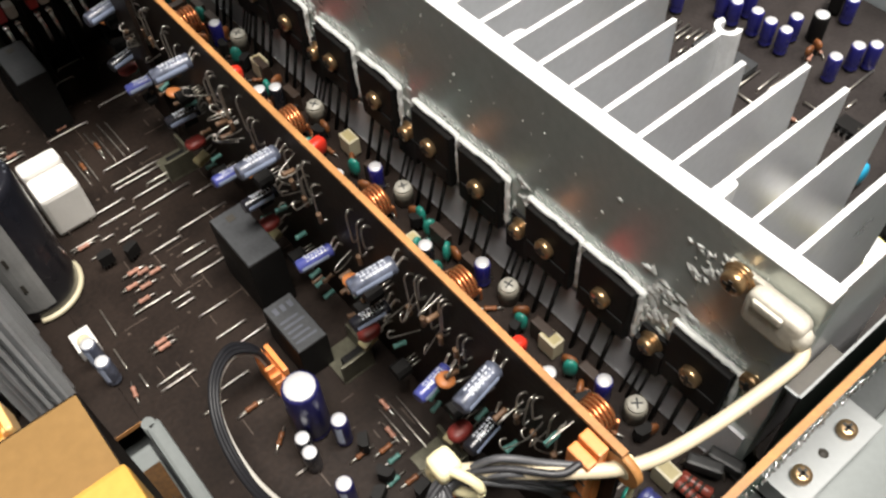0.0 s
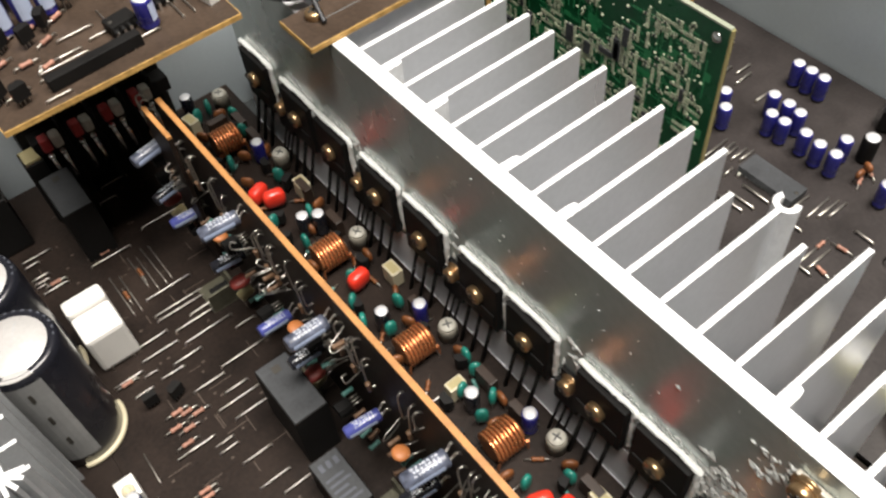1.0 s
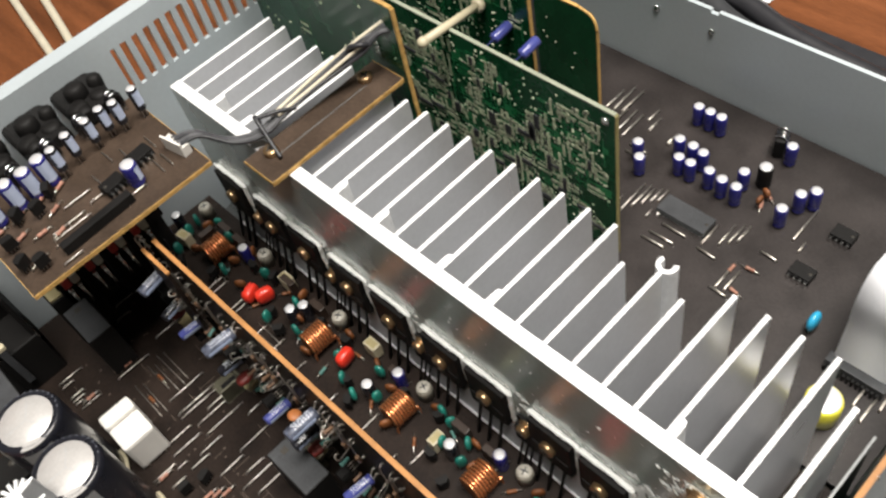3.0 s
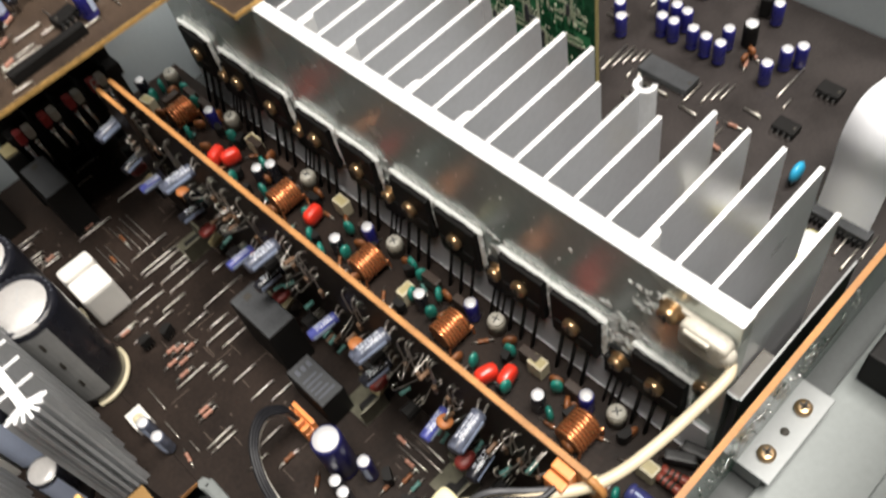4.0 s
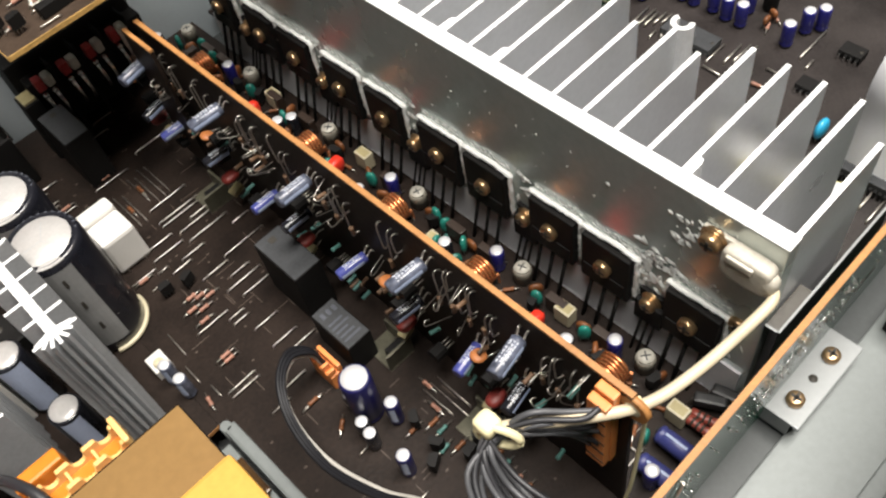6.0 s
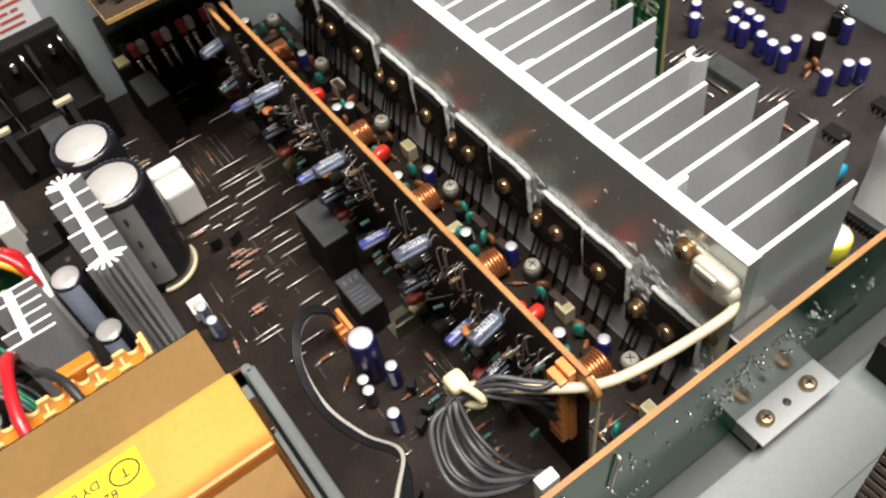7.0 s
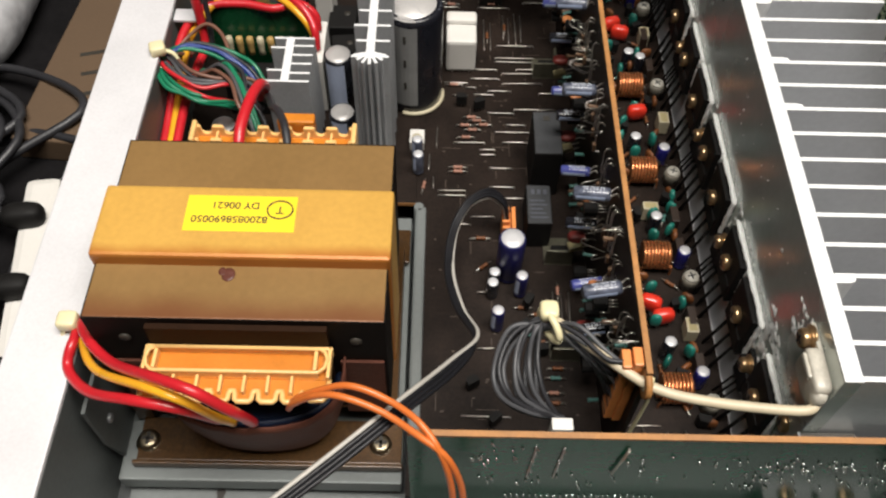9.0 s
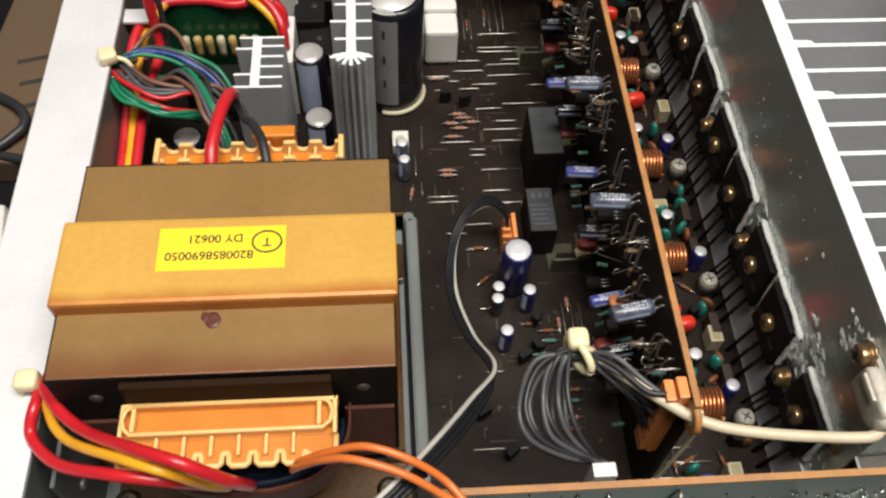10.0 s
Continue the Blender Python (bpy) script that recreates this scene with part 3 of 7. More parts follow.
def power_transistor(seed):
    c = thing("power_transistor", (0, 0, 0), "black power transistor screwed on a pasted white pad", "transistor", "power transistors on the heat sink")
    b = bmesh.new()
    box(b, 0.2, 3.2, -9.3, 9.3, 18.2, 40.6, bev=0.6)
    box(b, -0.2, 0.4, -8.0, 8.0, 19.2, 26.5, bev=0.2)
    part("body", b, M_BLACK, c)
    part("insulating_pad", B(3.1, 3.95, -10.2, 10.2, 18.0, 41.6, bev=0.2), M_PASTE, c, "white insulating pad")
    pb = bmesh.new()
    paste_edge(pb, [(3.2, -10.4, 20), (2.9, -10.5, 30), (2.8, -10.4, 41.2), (2.5, -3, 42.0), (2.6, 10.2, 41.4), (3.0, 10.4, 33)], 0.95, seed)
    part("paste_bead", pb, M_PASTE, c, "squeezed-out white thermal paste")
    fr = bmesh.new()
    rnd = random.Random(seed * 7)
    for i in range(34):
        y = rnd.uniform(-10.6, 9.5)
        smear(fr, 3.97, y, 42.8 + abs(rnd.gauss(0, 1.0)), rnd.uniform(0.5, 1.9), rnd.uniform(0.12, 0.35), rnd.uniform(-0.2, 1.1), rnd)
    for i in range(9):
        smear(fr, 3.97, -11.4 - abs(rnd.gauss(0, 0.8)), rnd.uniform(20, 42), rnd.uniform(0.5, 1.8), rnd.uniform(0.3, 0.9), rnd.uniform(0.6, 2.2), rnd)
    tagged(part("paste_fringe", fr, M_PASTE, c, "ragged fringe of white paste"), kind="stuff")
    screw(c, (0.4, 0, 30.4), (-1, 0, 0), 3.1)
    for s in (-5.4, 0, 5.4):
        part("lead", rod(bmesh.new(), (1.5, s, 18.8), (-3.6, s, -0.3), 0.72, 6), M_BLACK, c)
    return c


def driver_transistor():
    c = thing("driver_transistor", (0, 0, 0), "small black driver transistor clamped by a brassy screw", "transistor", "driver transistors on the heat sink")
    part("body", B(0.6, 3.6, -5.0, 5.0, 14, 24.5, bev=0.4), M_BLACK, c)
    part("tab", B(2.4, 3.9, -4.6, 4.6, 14, 29, bev=0.2), M_BLACK, c)
    screw(c, (1.4, 0, 25.6), (-1, 0, 0), 2.7)
    for s in (-2.5, 0, 2.5):
        part("lead", rod(bmesh.new(), (2.0, s, 14.4), (-3.2, s, -0.3), 0.5, 6), M_BLACK, c)
    return c


def relay(lx, ly, lz, label, hole=True):
    c = thing("relay", (0, 0, 0), label, "relay", "relays")
    part("case", B(-lx / 2, lx / 2, -ly / 2, ly / 2, 0.2, lz, bev=0.5), M_BLACK, c)
    part("top_plate", B(-lx / 2 + 0.4, lx / 2 - 0.4, -ly / 2 + 0.3, ly / 2 - 0.3, lz, lz + 0.15), M_GREYPL, c, "dull grey top")
    if hole:
        part("vent_hole", B(-1.3, 1.3, ly / 2 - 5.0, ly / 2 - 2.4, lz + 0.15, lz + 0.3), M_INK, c)
    return c


# ---- strip between driver board and heat sink ----
COILS = (189, 113.5, 62.8, 18.6, -39.5)
c0 = coil_thing()
c0.matrix_basis = pose(-18 * MM, COILS[0] * MM, 0)
for y in COILS[1:]:
    moved(c0, -18.5, y, 0)
t0 = trimmer()
t0.matrix_basis = pose(-6 * MM, 167 * MM, 0)
for i, y in enumerate((113.5, 61, 8, -45)):
    moved(t0, -6, y, 0, 35 * i)
pos_red = [(-23, 156, 20), (-19.5, 150, -15), (-17, 97.5, 10), (-23, -3, -20), (-19, -9, 8)]
r0 = dipped("film_capacitor", (4.4, 2.5, 3.8), M_RED, "glossy red dipped film capacitor", "capacitor", "red film capacitors")
for i, (x, y, a) in enumerate(pos_red):
    (moved(r0, x, y, 0, a) if i else None)
r0.matrix_basis = pose(pos_red[0][0] * MM, pos_red[0][1] * MM, 0, 0, 0, 20)
b0 = box_capacitor(4.6, 6.6, 8.2, M_CREAM, "small cream box film capacitor with an olive top")
b0.matrix_basis = pose(-8 * MM, 148 * MM, 0)
for x, y in ((-6, 92), (-9, -14)):
    moved(b0, x, y, 0)
b1 = box_capacitor(6.4, 4.0, 8.5, M_CREAM, "cream box film capacitor")
b1.matrix_basis = pose(-18 * MM, 42 * MM, 0)
w0 = capacitor((-18, 131, 0), 2.6, 11, M_NAVY, "small dark electrolytic capacitor with a bright top", "small capacitors in the channel strip", stripe=False)
for x, y in ((-13, 128), (-20.5, 78), (-17, 35), (-19, -23)):
    moved(w0, x, y, 0)
w1 = capacitor((-11, 175, 0), 2.6, 11, M_BLUE, "small blue electrolytic capacitor", "small capacitors in the channel strip", stripe=False)
for x, y in ((-9, 72), (-8, 18), (-9, -35)):
    moved(w1, x, y, 0)
TEALS = ((-20, 210), (-23, 177), (-12, 159), (-26, 140), (-22, 124), (-18, 100), (-24, 91), (-12, 81), (-20.5, 73.5), (-26, 82),
         (-10, 190), (-17, 40), (-8, 49), (-18, 29), (-11, 32), (-11, -3), (-22, -11), (-20, -28.5), (-11, -24), (-22, 4), (-13, 135), (-9, 43))
g0 = dipped("film_capacitor", (2.3, 1.3, 3.9), M_TEAL, "small teal dipped film capacitor", "capacitor", "teal film capacitors")
for i, (x, y) in enumerate(TEALS):
    if i:
        moved(g0, x, y, 0, (i * 67) % 180)
g0.matrix_basis = pose(TEALS[0][0] * MM, TEALS[0][1] * MM, 0, 0, 0, 30)
d0 = dipped("ceramic_capacitor", (1.1, 2.7, 2.7), M_BROWNCER, "brown ceramic disc capacitor", "capacitor", "brown disc capacitors")
DISCS = ((-8, 105), (-8, 52), (-8, 0), (-7.5, -52), (-8, 137), (-8, 175), (-10, 85), (-9, 30), (-9, -22))
for i, (x, y) in enumerate(DISCS):
    if i:
        moved(d0, x, y, 0, 25 * i)
d0.matrix_basis = pose(DISCS[0][0] * MM, DISCS[0][1] * MM, 0)

# cement resistors standing dark among the strip parts
e0 = thing("emitter_resistor", (-8.5, 146, 0), "dark brown cement resistor standing upright", "resistor", "emitter resistors")
part("body", B(-1.6, 1.6, -4, 4, 0.8, 8.5, bev=0.4), material("dark_brown_body", (0.03, 0.018, 0.012), 0.5, 0, 0.3, 120, 0.2), e0)
for s in (-2.5, 2.5):
    part("lead", rod(bmesh.new(), (0, s, -0.4), (0, s, 1), 0.3, 5), M_TIN, e0)
for y in (125, 74, 38, 22, -30, -10, 183, 195):
    moved(e0, -8.5, y, 0)

# ---- transistors on the heat sink ----
PAIRS = (155.5, 133, 185, 105, 80.2, 51.8, 29.3, -0.5, -22.5, -54.2)
q0 = power_transistor(3)
q0.matrix_basis = pose(0, PAIRS[0] * MM, 0)
q1 = power_transistor(8)
q1.matrix_basis = pose(0, PAIRS[1] * MM, 0)
for i, y in enumerate(PAIRS[2:]):
    moved((q0, q1)[i % 2], 0, y, 0)
n0 = driver_transistor()
n0.matrix_basis = pose(0, 169 * MM, 0)
for y in (118, 65.5, 12, -39.5):
    moved(n0, 0, y, 0)
sm = bmesh.new()
rnd = random.Random(5)
for yc, zc, n, sp, ln in ((-40, 46, 16, 3.6, 2.6), (-38, 36, 12, 3, 3.2), (-40, 28, 8, 3, 3.0), (-47, 70, 8, 2.4, 2.4), (-49, 73, 5, 1.6, 2.0), (-56, 48, 10, 6, 1.2), (65, 36, 7, 2.6, 2.4), (12, 36, 8, 2.6, 2.8), (118, 36, 7, 2.6, 2.4), (-33, 50, 3, 1.2, 3.4), (-34, 42, 9, 2.2, 4.2), (-37, 34, 7, 2.0, 4.0), (-45, 44, 8, 1.8, 3.2), (-44.5, 62, 6, 1.6, 3.0), (-47, 66, 5, 1.0, 2.6), (-20, 66, 1, 0.1, 2.2), (14, 43, 5, 1.6, 2.8), (66, 43, 5, 1.6, 2.8), (119, 43, 5, 1.6, 2.8), (-52, 66, 5, 2, 2.4), (-64, 30, 8, 3, 2.0)):
    for i in range(n):
        smear(sm, 3.97, yc + rnd.gauss(0, sp), zc + rnd.gauss(0, sp * 0.6), rnd.uniform(0.4, 1.0) * ln, rnd.uniform(0.2, 0.5) * ln, rnd.uniform(-0.4, 1.6), rnd)
for i in range(60):
    smear(sm, 3.985, rnd.uniform(-70, 180), rnd.uniform(46, 80), rnd.uniform(0.2, 0.6), rnd.uniform(0.08, 0.2), rnd.uniform(0, 3), rnd)
tagged(part("smeared_paste", sm, M_PASTE, sink, "smears of white thermal paste"), kind="stuff")

# ---- heat sink end: clamp, screws and cable ----
M_LEDGE = material("brownish_bare_steel", (0.055, 0.050, 0.043), 0.4, 0.3, 0.25, 40, 0.1)
M_DARKSHEET = material("dark_sheet_steel", (0.020, 0.019, 0.018), 0.5, 0.2, 0.3, 40, 0.1)
M_BRACKET = material("pale_zinc_bracket", (0.26, 0.27, 0.27), 0.45, 0.2, 0.08, 18, 0.08, 500)
M_SILICONE = material("milky_silicone", (0.50, 0.47, 0.40), 0.36, 0, 0.2, 160, 0.3)
clamp = thing("thermistor_clamp", (4, -64.6, 71.5), "whitish silicone-covered sensor clamp screwed on the heat sink", "sensor")
part("sleeve", blob(bmesh.new(), (-2.4, -1.7, -0.8), 2.7, 7.2, 5.6, 5.5, 20, 12), M_SILICONE, clamp)
part("rib", B(-5.8, -4.4, -4.2, 3.6, 1.2, 3.8, bev=0.65), M_SILICONE, clamp)
part("nose", blob(bmesh.new(), (-2.6, -7.6, -1.0), 2.4, 3.0, 3.6, 2.6, 12, 8), M_SILICONE, clamp)
part("tab", B(-1.6, -0.1, 2, 13, -4.4, 4.6, bev=0.4), M_SILICONE, clamp, "pale metal tab")
screw(clamp, (-2.2, 9.4, 1.4), (-1, 0, 0), 3.1)
low_screw = thing("heat_sink_screw", (4.6, -67, 40), "large brassy screw with a washer in the heat sink", "screw")
screw(low_screw, (0, 0, 0), (-1, 0, 0), 3.2)
end_plate = thing("end_plate", (0, 0, 0), "upright dark steel plate with a pale bare edge", "plate")
part("sheet", B(3, 60, -78.6, -78.0, 0.2, 49.6, bev=0.2), M_DARKSHEET, end_plate)
part("ledge", B(3, 20, -77.98, -74.3, 48.9, 49.6, bev=0.1), M_LEDGE, end_plate, "brownish steel ledge")
part("bare_edge", B(3, 60, -78.7, -78.0, 49.64, 50.1, bev=0.1), M_BRACKET, end_plate, "pale bare edge")
part("bare_edge", B(2.6, 3.3, -77.9, -74.3, 49.64, 50.1, bev=0.1), M_BRACKET, end_plate, "pale bare edge")
M_CABLE = material("tan_white_sheath", (0.56, 0.48, 0.34), 0.45, 0, 0.12, 120)
cable = thing("sensor_cable", (0, 0, 0), "thick off-white cable from the clamp to the tied loom", "cable")
part("sheath", tube(bmesh.new(), [(1.4, -71, 70.5), (0.6, -74.8, 68), (-6, -75, 66.5), (-28, -72.5, 66), (-43, -68.5, 66), (-56, -59.5, 66.5), (-66, -50, 66), (-71, -45, 64)], 1.55, 10, 8), M_CABLE, cable)

# ---- main board: capacitors, relays, wires ----
M_SINKALU = material("grey_extruded_aluminium", (0.47, 0.48, 0.49), 0.42, 0.35, 0.15, 60, 0.15)
M_GREYSTRIPE = material("grey_sleeve_stripe", (0.24, 0.24, 0.235), 0.34, 0, 0.15, 90)
M_FAINT = material("faint_grey_print", (0.06, 0.065, 0.08), 0.5, 0, 0.2, 200)
rl = relay(11.5, 23, 26.5, "black relay with a dull grey top")
rl.matrix_basis = pose(-61.5 * MM, 64.5 * MM, 0)
moved(rl, -81.3, 185, 0)
moved(rl, -124.5, 186, 0)
r2 = relay(10, 19.5, 16, "low black relay with faint printed top", hole=False)
r2.matrix_basis = pose(-65.3 * MM, 35.5 * MM, 0)
pr = bmesh.new()
for i in range(5):
    box(pr, -3.6, 3.4 - (i % 3), -7 + i * 2.1, -6.2 + i * 2.1, 16.16, 16.22)
for i in range(3):
    box(pr, -3 + i * 2.5, -1.6 + i * 2.5, 5, 7.5, 16.16, 16.22)
part("print", pr, M_FAINT, r2, "unreadable faint print")
capacitor((-77.3, 12.2, 0), 5.2, 25, M_DEEPBLUE, "fat deep blue electrolytic capacitor with a bright top", "capacitors on the main board", face=60)
s0 = capacitor((-83.2, 6.8, 0), 2.4, 10, M_NAVY, "small black electrolytic capacitor with a bright top", "capacitors on the main board", stripe=False)
moved(s0, -84, 2.0, 0)
moved(s0, -79.5, 17, 0)
s1 = capacitor((-82.5, -12.6, 0), 2.5, 13.5, M_DEEPBLUE, "slim deep blue electrolytic capacitor with a bright top", "capacitors on the main board")
moved(s1, -73, 3, 0)
s2 = capacitor((-115.2, 72.5, 0), 2.4, 12, M_GREYBLUE, "slim grey-blue electrolytic capacitor", "capacitors on the main board")
moved(s2, -114.6, 64.2, 0)
for x, y, z in ((-118, 110.5, 0), (-119, 138.5, 0)):
    big = thing("reservoir_capacitor", (x, y, z), "tall black reservoir capacitor with a scored aluminium top", "capacitor", "reservoir capacitors")
    part("can", lathe(bmesh.new(), (0, 0, 0.5), (0, 0, 1), [(0, 12.4), (2, 12.9), (50.5, 12.9), (52.6, 12.4), (53.2, 11.4), (52.9, 10.2)], 36), M_NAVY, big)
    part("top_disc", lathe(bmesh.new(), (0, 0, 53.15), (0, 0, 1), [(0, 10.2), (0.3, 10.0), (0.35, 0)], 36), M_VENTTOP, big, "scored aluminium pressure-vent disc")
    for a in (90, 210, 330):
        part("vent_score", prism(bmesh.new(), [(-0.12, 0), (0.12, 0), (0.12, 8.2), (-0.12, 8.2)], 2, 53.49, 53.53), M_SINKALU, big).matrix_basis = pose(0, 0, 0, 0, 0, a)
    part("glue_bead", tube(bmesh.new(), [(13.2 * math.cos(math.radians(a)), 13.2 * math.sin(math.radians(a)), 1.2) for a in range(-110, 20, 12)], 1.0, 8, 3), M_CREAM, big, "bead of pale glue round the foot")
    st = bmesh.new()
    for i in range(6):
        a, b = math.radians(232 + i * 8), math.radians(240 + i * 8)
        f = st.faces.new([st.verts.new((12.96 * math.cos(t), 12.96 * math.sin(t), zz)) for t, zz in ((a, 6), (b, 6), (b, 50.5), (a, 50.5))])
        f.smooth = True
    part("stripe", st, M_GREYSTRIPE, big, "grey polarity stripe")
    over = [(r_ * math.cos(math.radians(q)), r_ * math.sin(math.radians(q))) for r_, q in ((9.8, 240), (12.5, 234), (12.6, 245), (12.7, 256), (12.6, 267), (12.5, 278), (9.8, 272))]
    part("stripe_end", prism(bmesh.new(), over, 2, 53.3, 53.66), M_VENTTOP, big, "bright stripe end on the rim")
    for zz in (16, 29, 42):
        mk = bmesh.new()
        a = math.radians(256)
        cx, cy2 = 13.02 * math.cos(a), 13.02 * math.sin(a)
        box(mk, cx - 0.55, cx + 0.55, cy2 - 0.1, cy2 + 0.1, zz, zz + 4)
        part("minus_mark", mk, M_INK, big)
    rim = bmesh.new()
    for i in range(11):
        a = math.radians(-20 + i * 12)
        box(rim, 11.6 * math.cos(a) - 0.45, 11.6 * math.cos(a) + 0.45, 11.6 * math.sin(a) - 0.45, 11.6 * math.sin(a) + 0.45, 53.5, 53.62)
    part("rim_print", rim, M_FAINT, big, "unreadable pale print round the rim")
wb = thing("film_capacitor", (-96.5, 135.5, 0), "pair of white moulded film capacitors", "capacitor")
bb = bmesh.new()
box(bb, -7, 7, -10, 2.6, 0.8, 19, bev=1.6)
part("case", bb, M_WHITEPL, wb)
part("case", B(-7.2, 7.2, 2.9, 10, 0.8, 20.5, bev=1.8), M_WHITEPL, wb)
for s in (-4, 4):
    part("lead", rod(bmesh.new(), (s, -10.2, -0.3), (s, -9.6, 3), 0.4, 5), M_TIN, wb)

# jumper wires: row of x, y and length, all lying across the board
WIRES = ((-84, 99, 12), (-72, 101.5, 19), (-81, 87.5, 16), (-78, 81.5, 14), (-99.5, 81, 14), (-88, 77, 7), (-88, 74, 7), (-84, 66.5, 10.5), (-84, 56, 11), (-79, 50, 10),
         (-106, 53.5, 12), (-106, 51, 12), (-88, 171, 16), (-79, 143.5, 18), (-80, 135, 19), (-80, 132.5, 18), (-77, 124.5, 19), (-77, 118, 19), (-70, 127.5, 13), (-91, 127, 12), (-92, 121, 14))
WIRES2 = ((-84, 113, 11), (-94, 115, 5), (-90, 110.5, 9), (-100, 110, 7), (-104, 118, 11), (-108, 190, 12), (-108, 187, 6), (-108, 179.5, 7), (-108, 177, 6), (-108, 175, 4),
          (-107, 171, 10), (-65, 175.5, 19), (-68, 205.5, 11), (-72, 198, 7), (-96, -49.5, 18), (-93, 28.5, 9), (-90, 3, 4), (-90, -22, 7), (-40, 52, 9), (-31, 45, 14), (-33, 6, 12), (-34, 2, 10), (-34, -1.5, 10))
WIRES3 = ((-36, 178, 11), (-36, 174, 11), (-34, 160, 14), (-33, 157, 13), (-38, 140, 12), (-38, 128, 11), (-38, 112, 10), (-36, -52, 12), (-34, -57, 16), (-40, -62, 13), (-38, 90, 9), (-36, 70, 12), (-76, 92, 9), (-60, 112, 8), (-92, 40, 10), (-100, 36, 8))
ACROSS = ((-75.5, 149, 17), (-73, 146, 18), (-69.5, 146, 21), (-67, 147, 19), (-85, 141, 21), (-82, 141, 19), (-108, 55, 6), (-110, 65, 9), (-60, -10, 14), (-57, -14, 18), (-54, -12, 16), (-30, 128, 16), (-27, 131, 15), (-33, 126, 14), (-40, 60, 14), (-107, 78, 12))
wire_meshes = {}


def jumper(length):
    if length not in wire_meshes:
        bm = bmesh.new()
        tube(bm, [(0, 0, -0.3), (0.05, 0, 0.75), (0.6, 0, 1.0), (length - 0.6, 0, 1.0), (length - 0.05, 0, 0.75), (length, 0, -0.3)], 0.28, 5, 1, smooth=False)
        wire_meshes[length] = mesh_of("jumper_wire", bm, M_TIN)
    return wire_meshes[length]


for x, y, ln in WIRES + WIRES2 + WIRES3:
    w = part("jumper_wire", jumper(ln), None, main_board)
    w.matrix_basis = pose(x * MM, y * MM, 0, 0, 0, random.uniform(-0.8, 0.8))
for x, y, ln in ACROSS:
    w = part("jumper_wire", jumper(ln), None, main_board)
    w.matrix_basis = pose(x * MM, y * MM, 0, 0, 0, 90 + random.uniform(-1.5, 1.5))

# small resistors, parts of the board
def resistor_mesh(mat):
    bm = bmesh.new()
    lathe(bm, (-2.0, 0, 1.3), (1, 0, 0), [(0, 0.4), (0.2, 0.8), (0.9, 0.85), (1.3, 0.68), (2.7, 0.68), (3.1, 0.85), (3.8, 0.8), (4.0, 0.4)], 9)
    return mesh_of("resistor_body", bm, mat)


RES_LEAD = mesh_of("resistor_lead", tube(bmesh.new(), [(-4.2, 0, -0.3), (-4.1, 0, 0.9), (-3.4, 0, 1.3), (3.4, 0, 1.3), (4.1, 0, 0.9), (4.2, 0, -0.3)], 0.28, 5, 1, smooth=False), M_TIN)
RES_PINK, RES_TEAL, RES_GREY = resistor_mesh(M_RESIST), resistor_mesh(M_TEALRES), resistor_mesh(M_BROWNCER)


def resistor(parent, x, y, mesh, rz=0.0, z=0.0):
    r = part("resistor", mesh, None, parent, "striped axial resistor")
    r.matrix_basis = pose(x * MM, y * MM, z * MM, 0, 0, rz)
    part("lead", RES_LEAD, None, r)


for x, y in ((-91.5, 96), (-86, 91.5), (-91, 88.3), (-94, 83.8), (-97.5, 66.3), (-97.5, 64), (-99.5, 116.5), (-81, 174), (-101, 173), (-89, 94), (-94.5, 91)):
    resistor(main_board, x, y, RES_PINK)
for x, y, m, a in ((-88, 28.8, RES_GREY, 0), (-66, -7, RES_GREY, 0), (-66, -11, RES_TEAL, 0), (-62, -4, RES_PINK, 90), (-62, -40, RES_PINK, 0), (-62, -44, RES_GREY, 0), (-60, -30, RES_GREY, 0), (-61, -34, RES_TEAL, 0),
                   (-72, -4, RES_GREY, 0), (-70, -16, RES_TEAL, 5), (-66, -19, RES_GREY, 0), (-75, 149 + 7, RES_GREY, 90), (-83.5, 150, RES_GREY, 90), (-112, 56, RES_PINK, 80), (-58, 4, RES_PINK, 90), (-87, 15, RES_GREY, 40), (-31, -57, RES_GREY, 90)):
    resistor(main_board, x, y, m, a)
# small black transistors in the middle of the board
tr = thing("small_transistor", (-96, 104, 0), "small black three-legged transistor on the main board", "transistor", "small transistors")
part("body", prism(bmesh.new(), [(-2.4, -1.2), (2.4, -1.2), (2.4, 0.4), (1.5, 1.7), (-1.5, 1.7), (-2.4, 0.4)], 2, 2.2, 7.0), M_BLACK, tr)
for s in (-1.3, 0, 1.3):
    part("lead", rod(bmesh.new(), (s, 0, -0.3), (s, 0, 2.4), 0.25, 5), M_TIN, tr)
for x, y, a in ((-88, 101.5, 20), (-70, -3, 60), (-66, -24, 10), (-71, -14, 120), (-76, -18, 30), (-84, -52, 40), (-60, -22, 0), (-62, -52, 80), (-92, -38, 30)):
    moved(tr, x, y, 0, a)
pad = thing("board_spacer", (-115.6, 80.5, 0), "small white square board spacer", "spacer")
part("block", B(-3.2, 3.2, -4, 4, 0, 5, bev=0.3), M_WHITEPL, pad)
part("stud", lathe(bmesh.new(), (0, -1.4, 5), (0, 0, 1), [(0, 2.0), (1.2, 2.0), (1.2, 1.0), (0.4, 1.0), (0.4, 0)], 12), M_CREAM, pad)
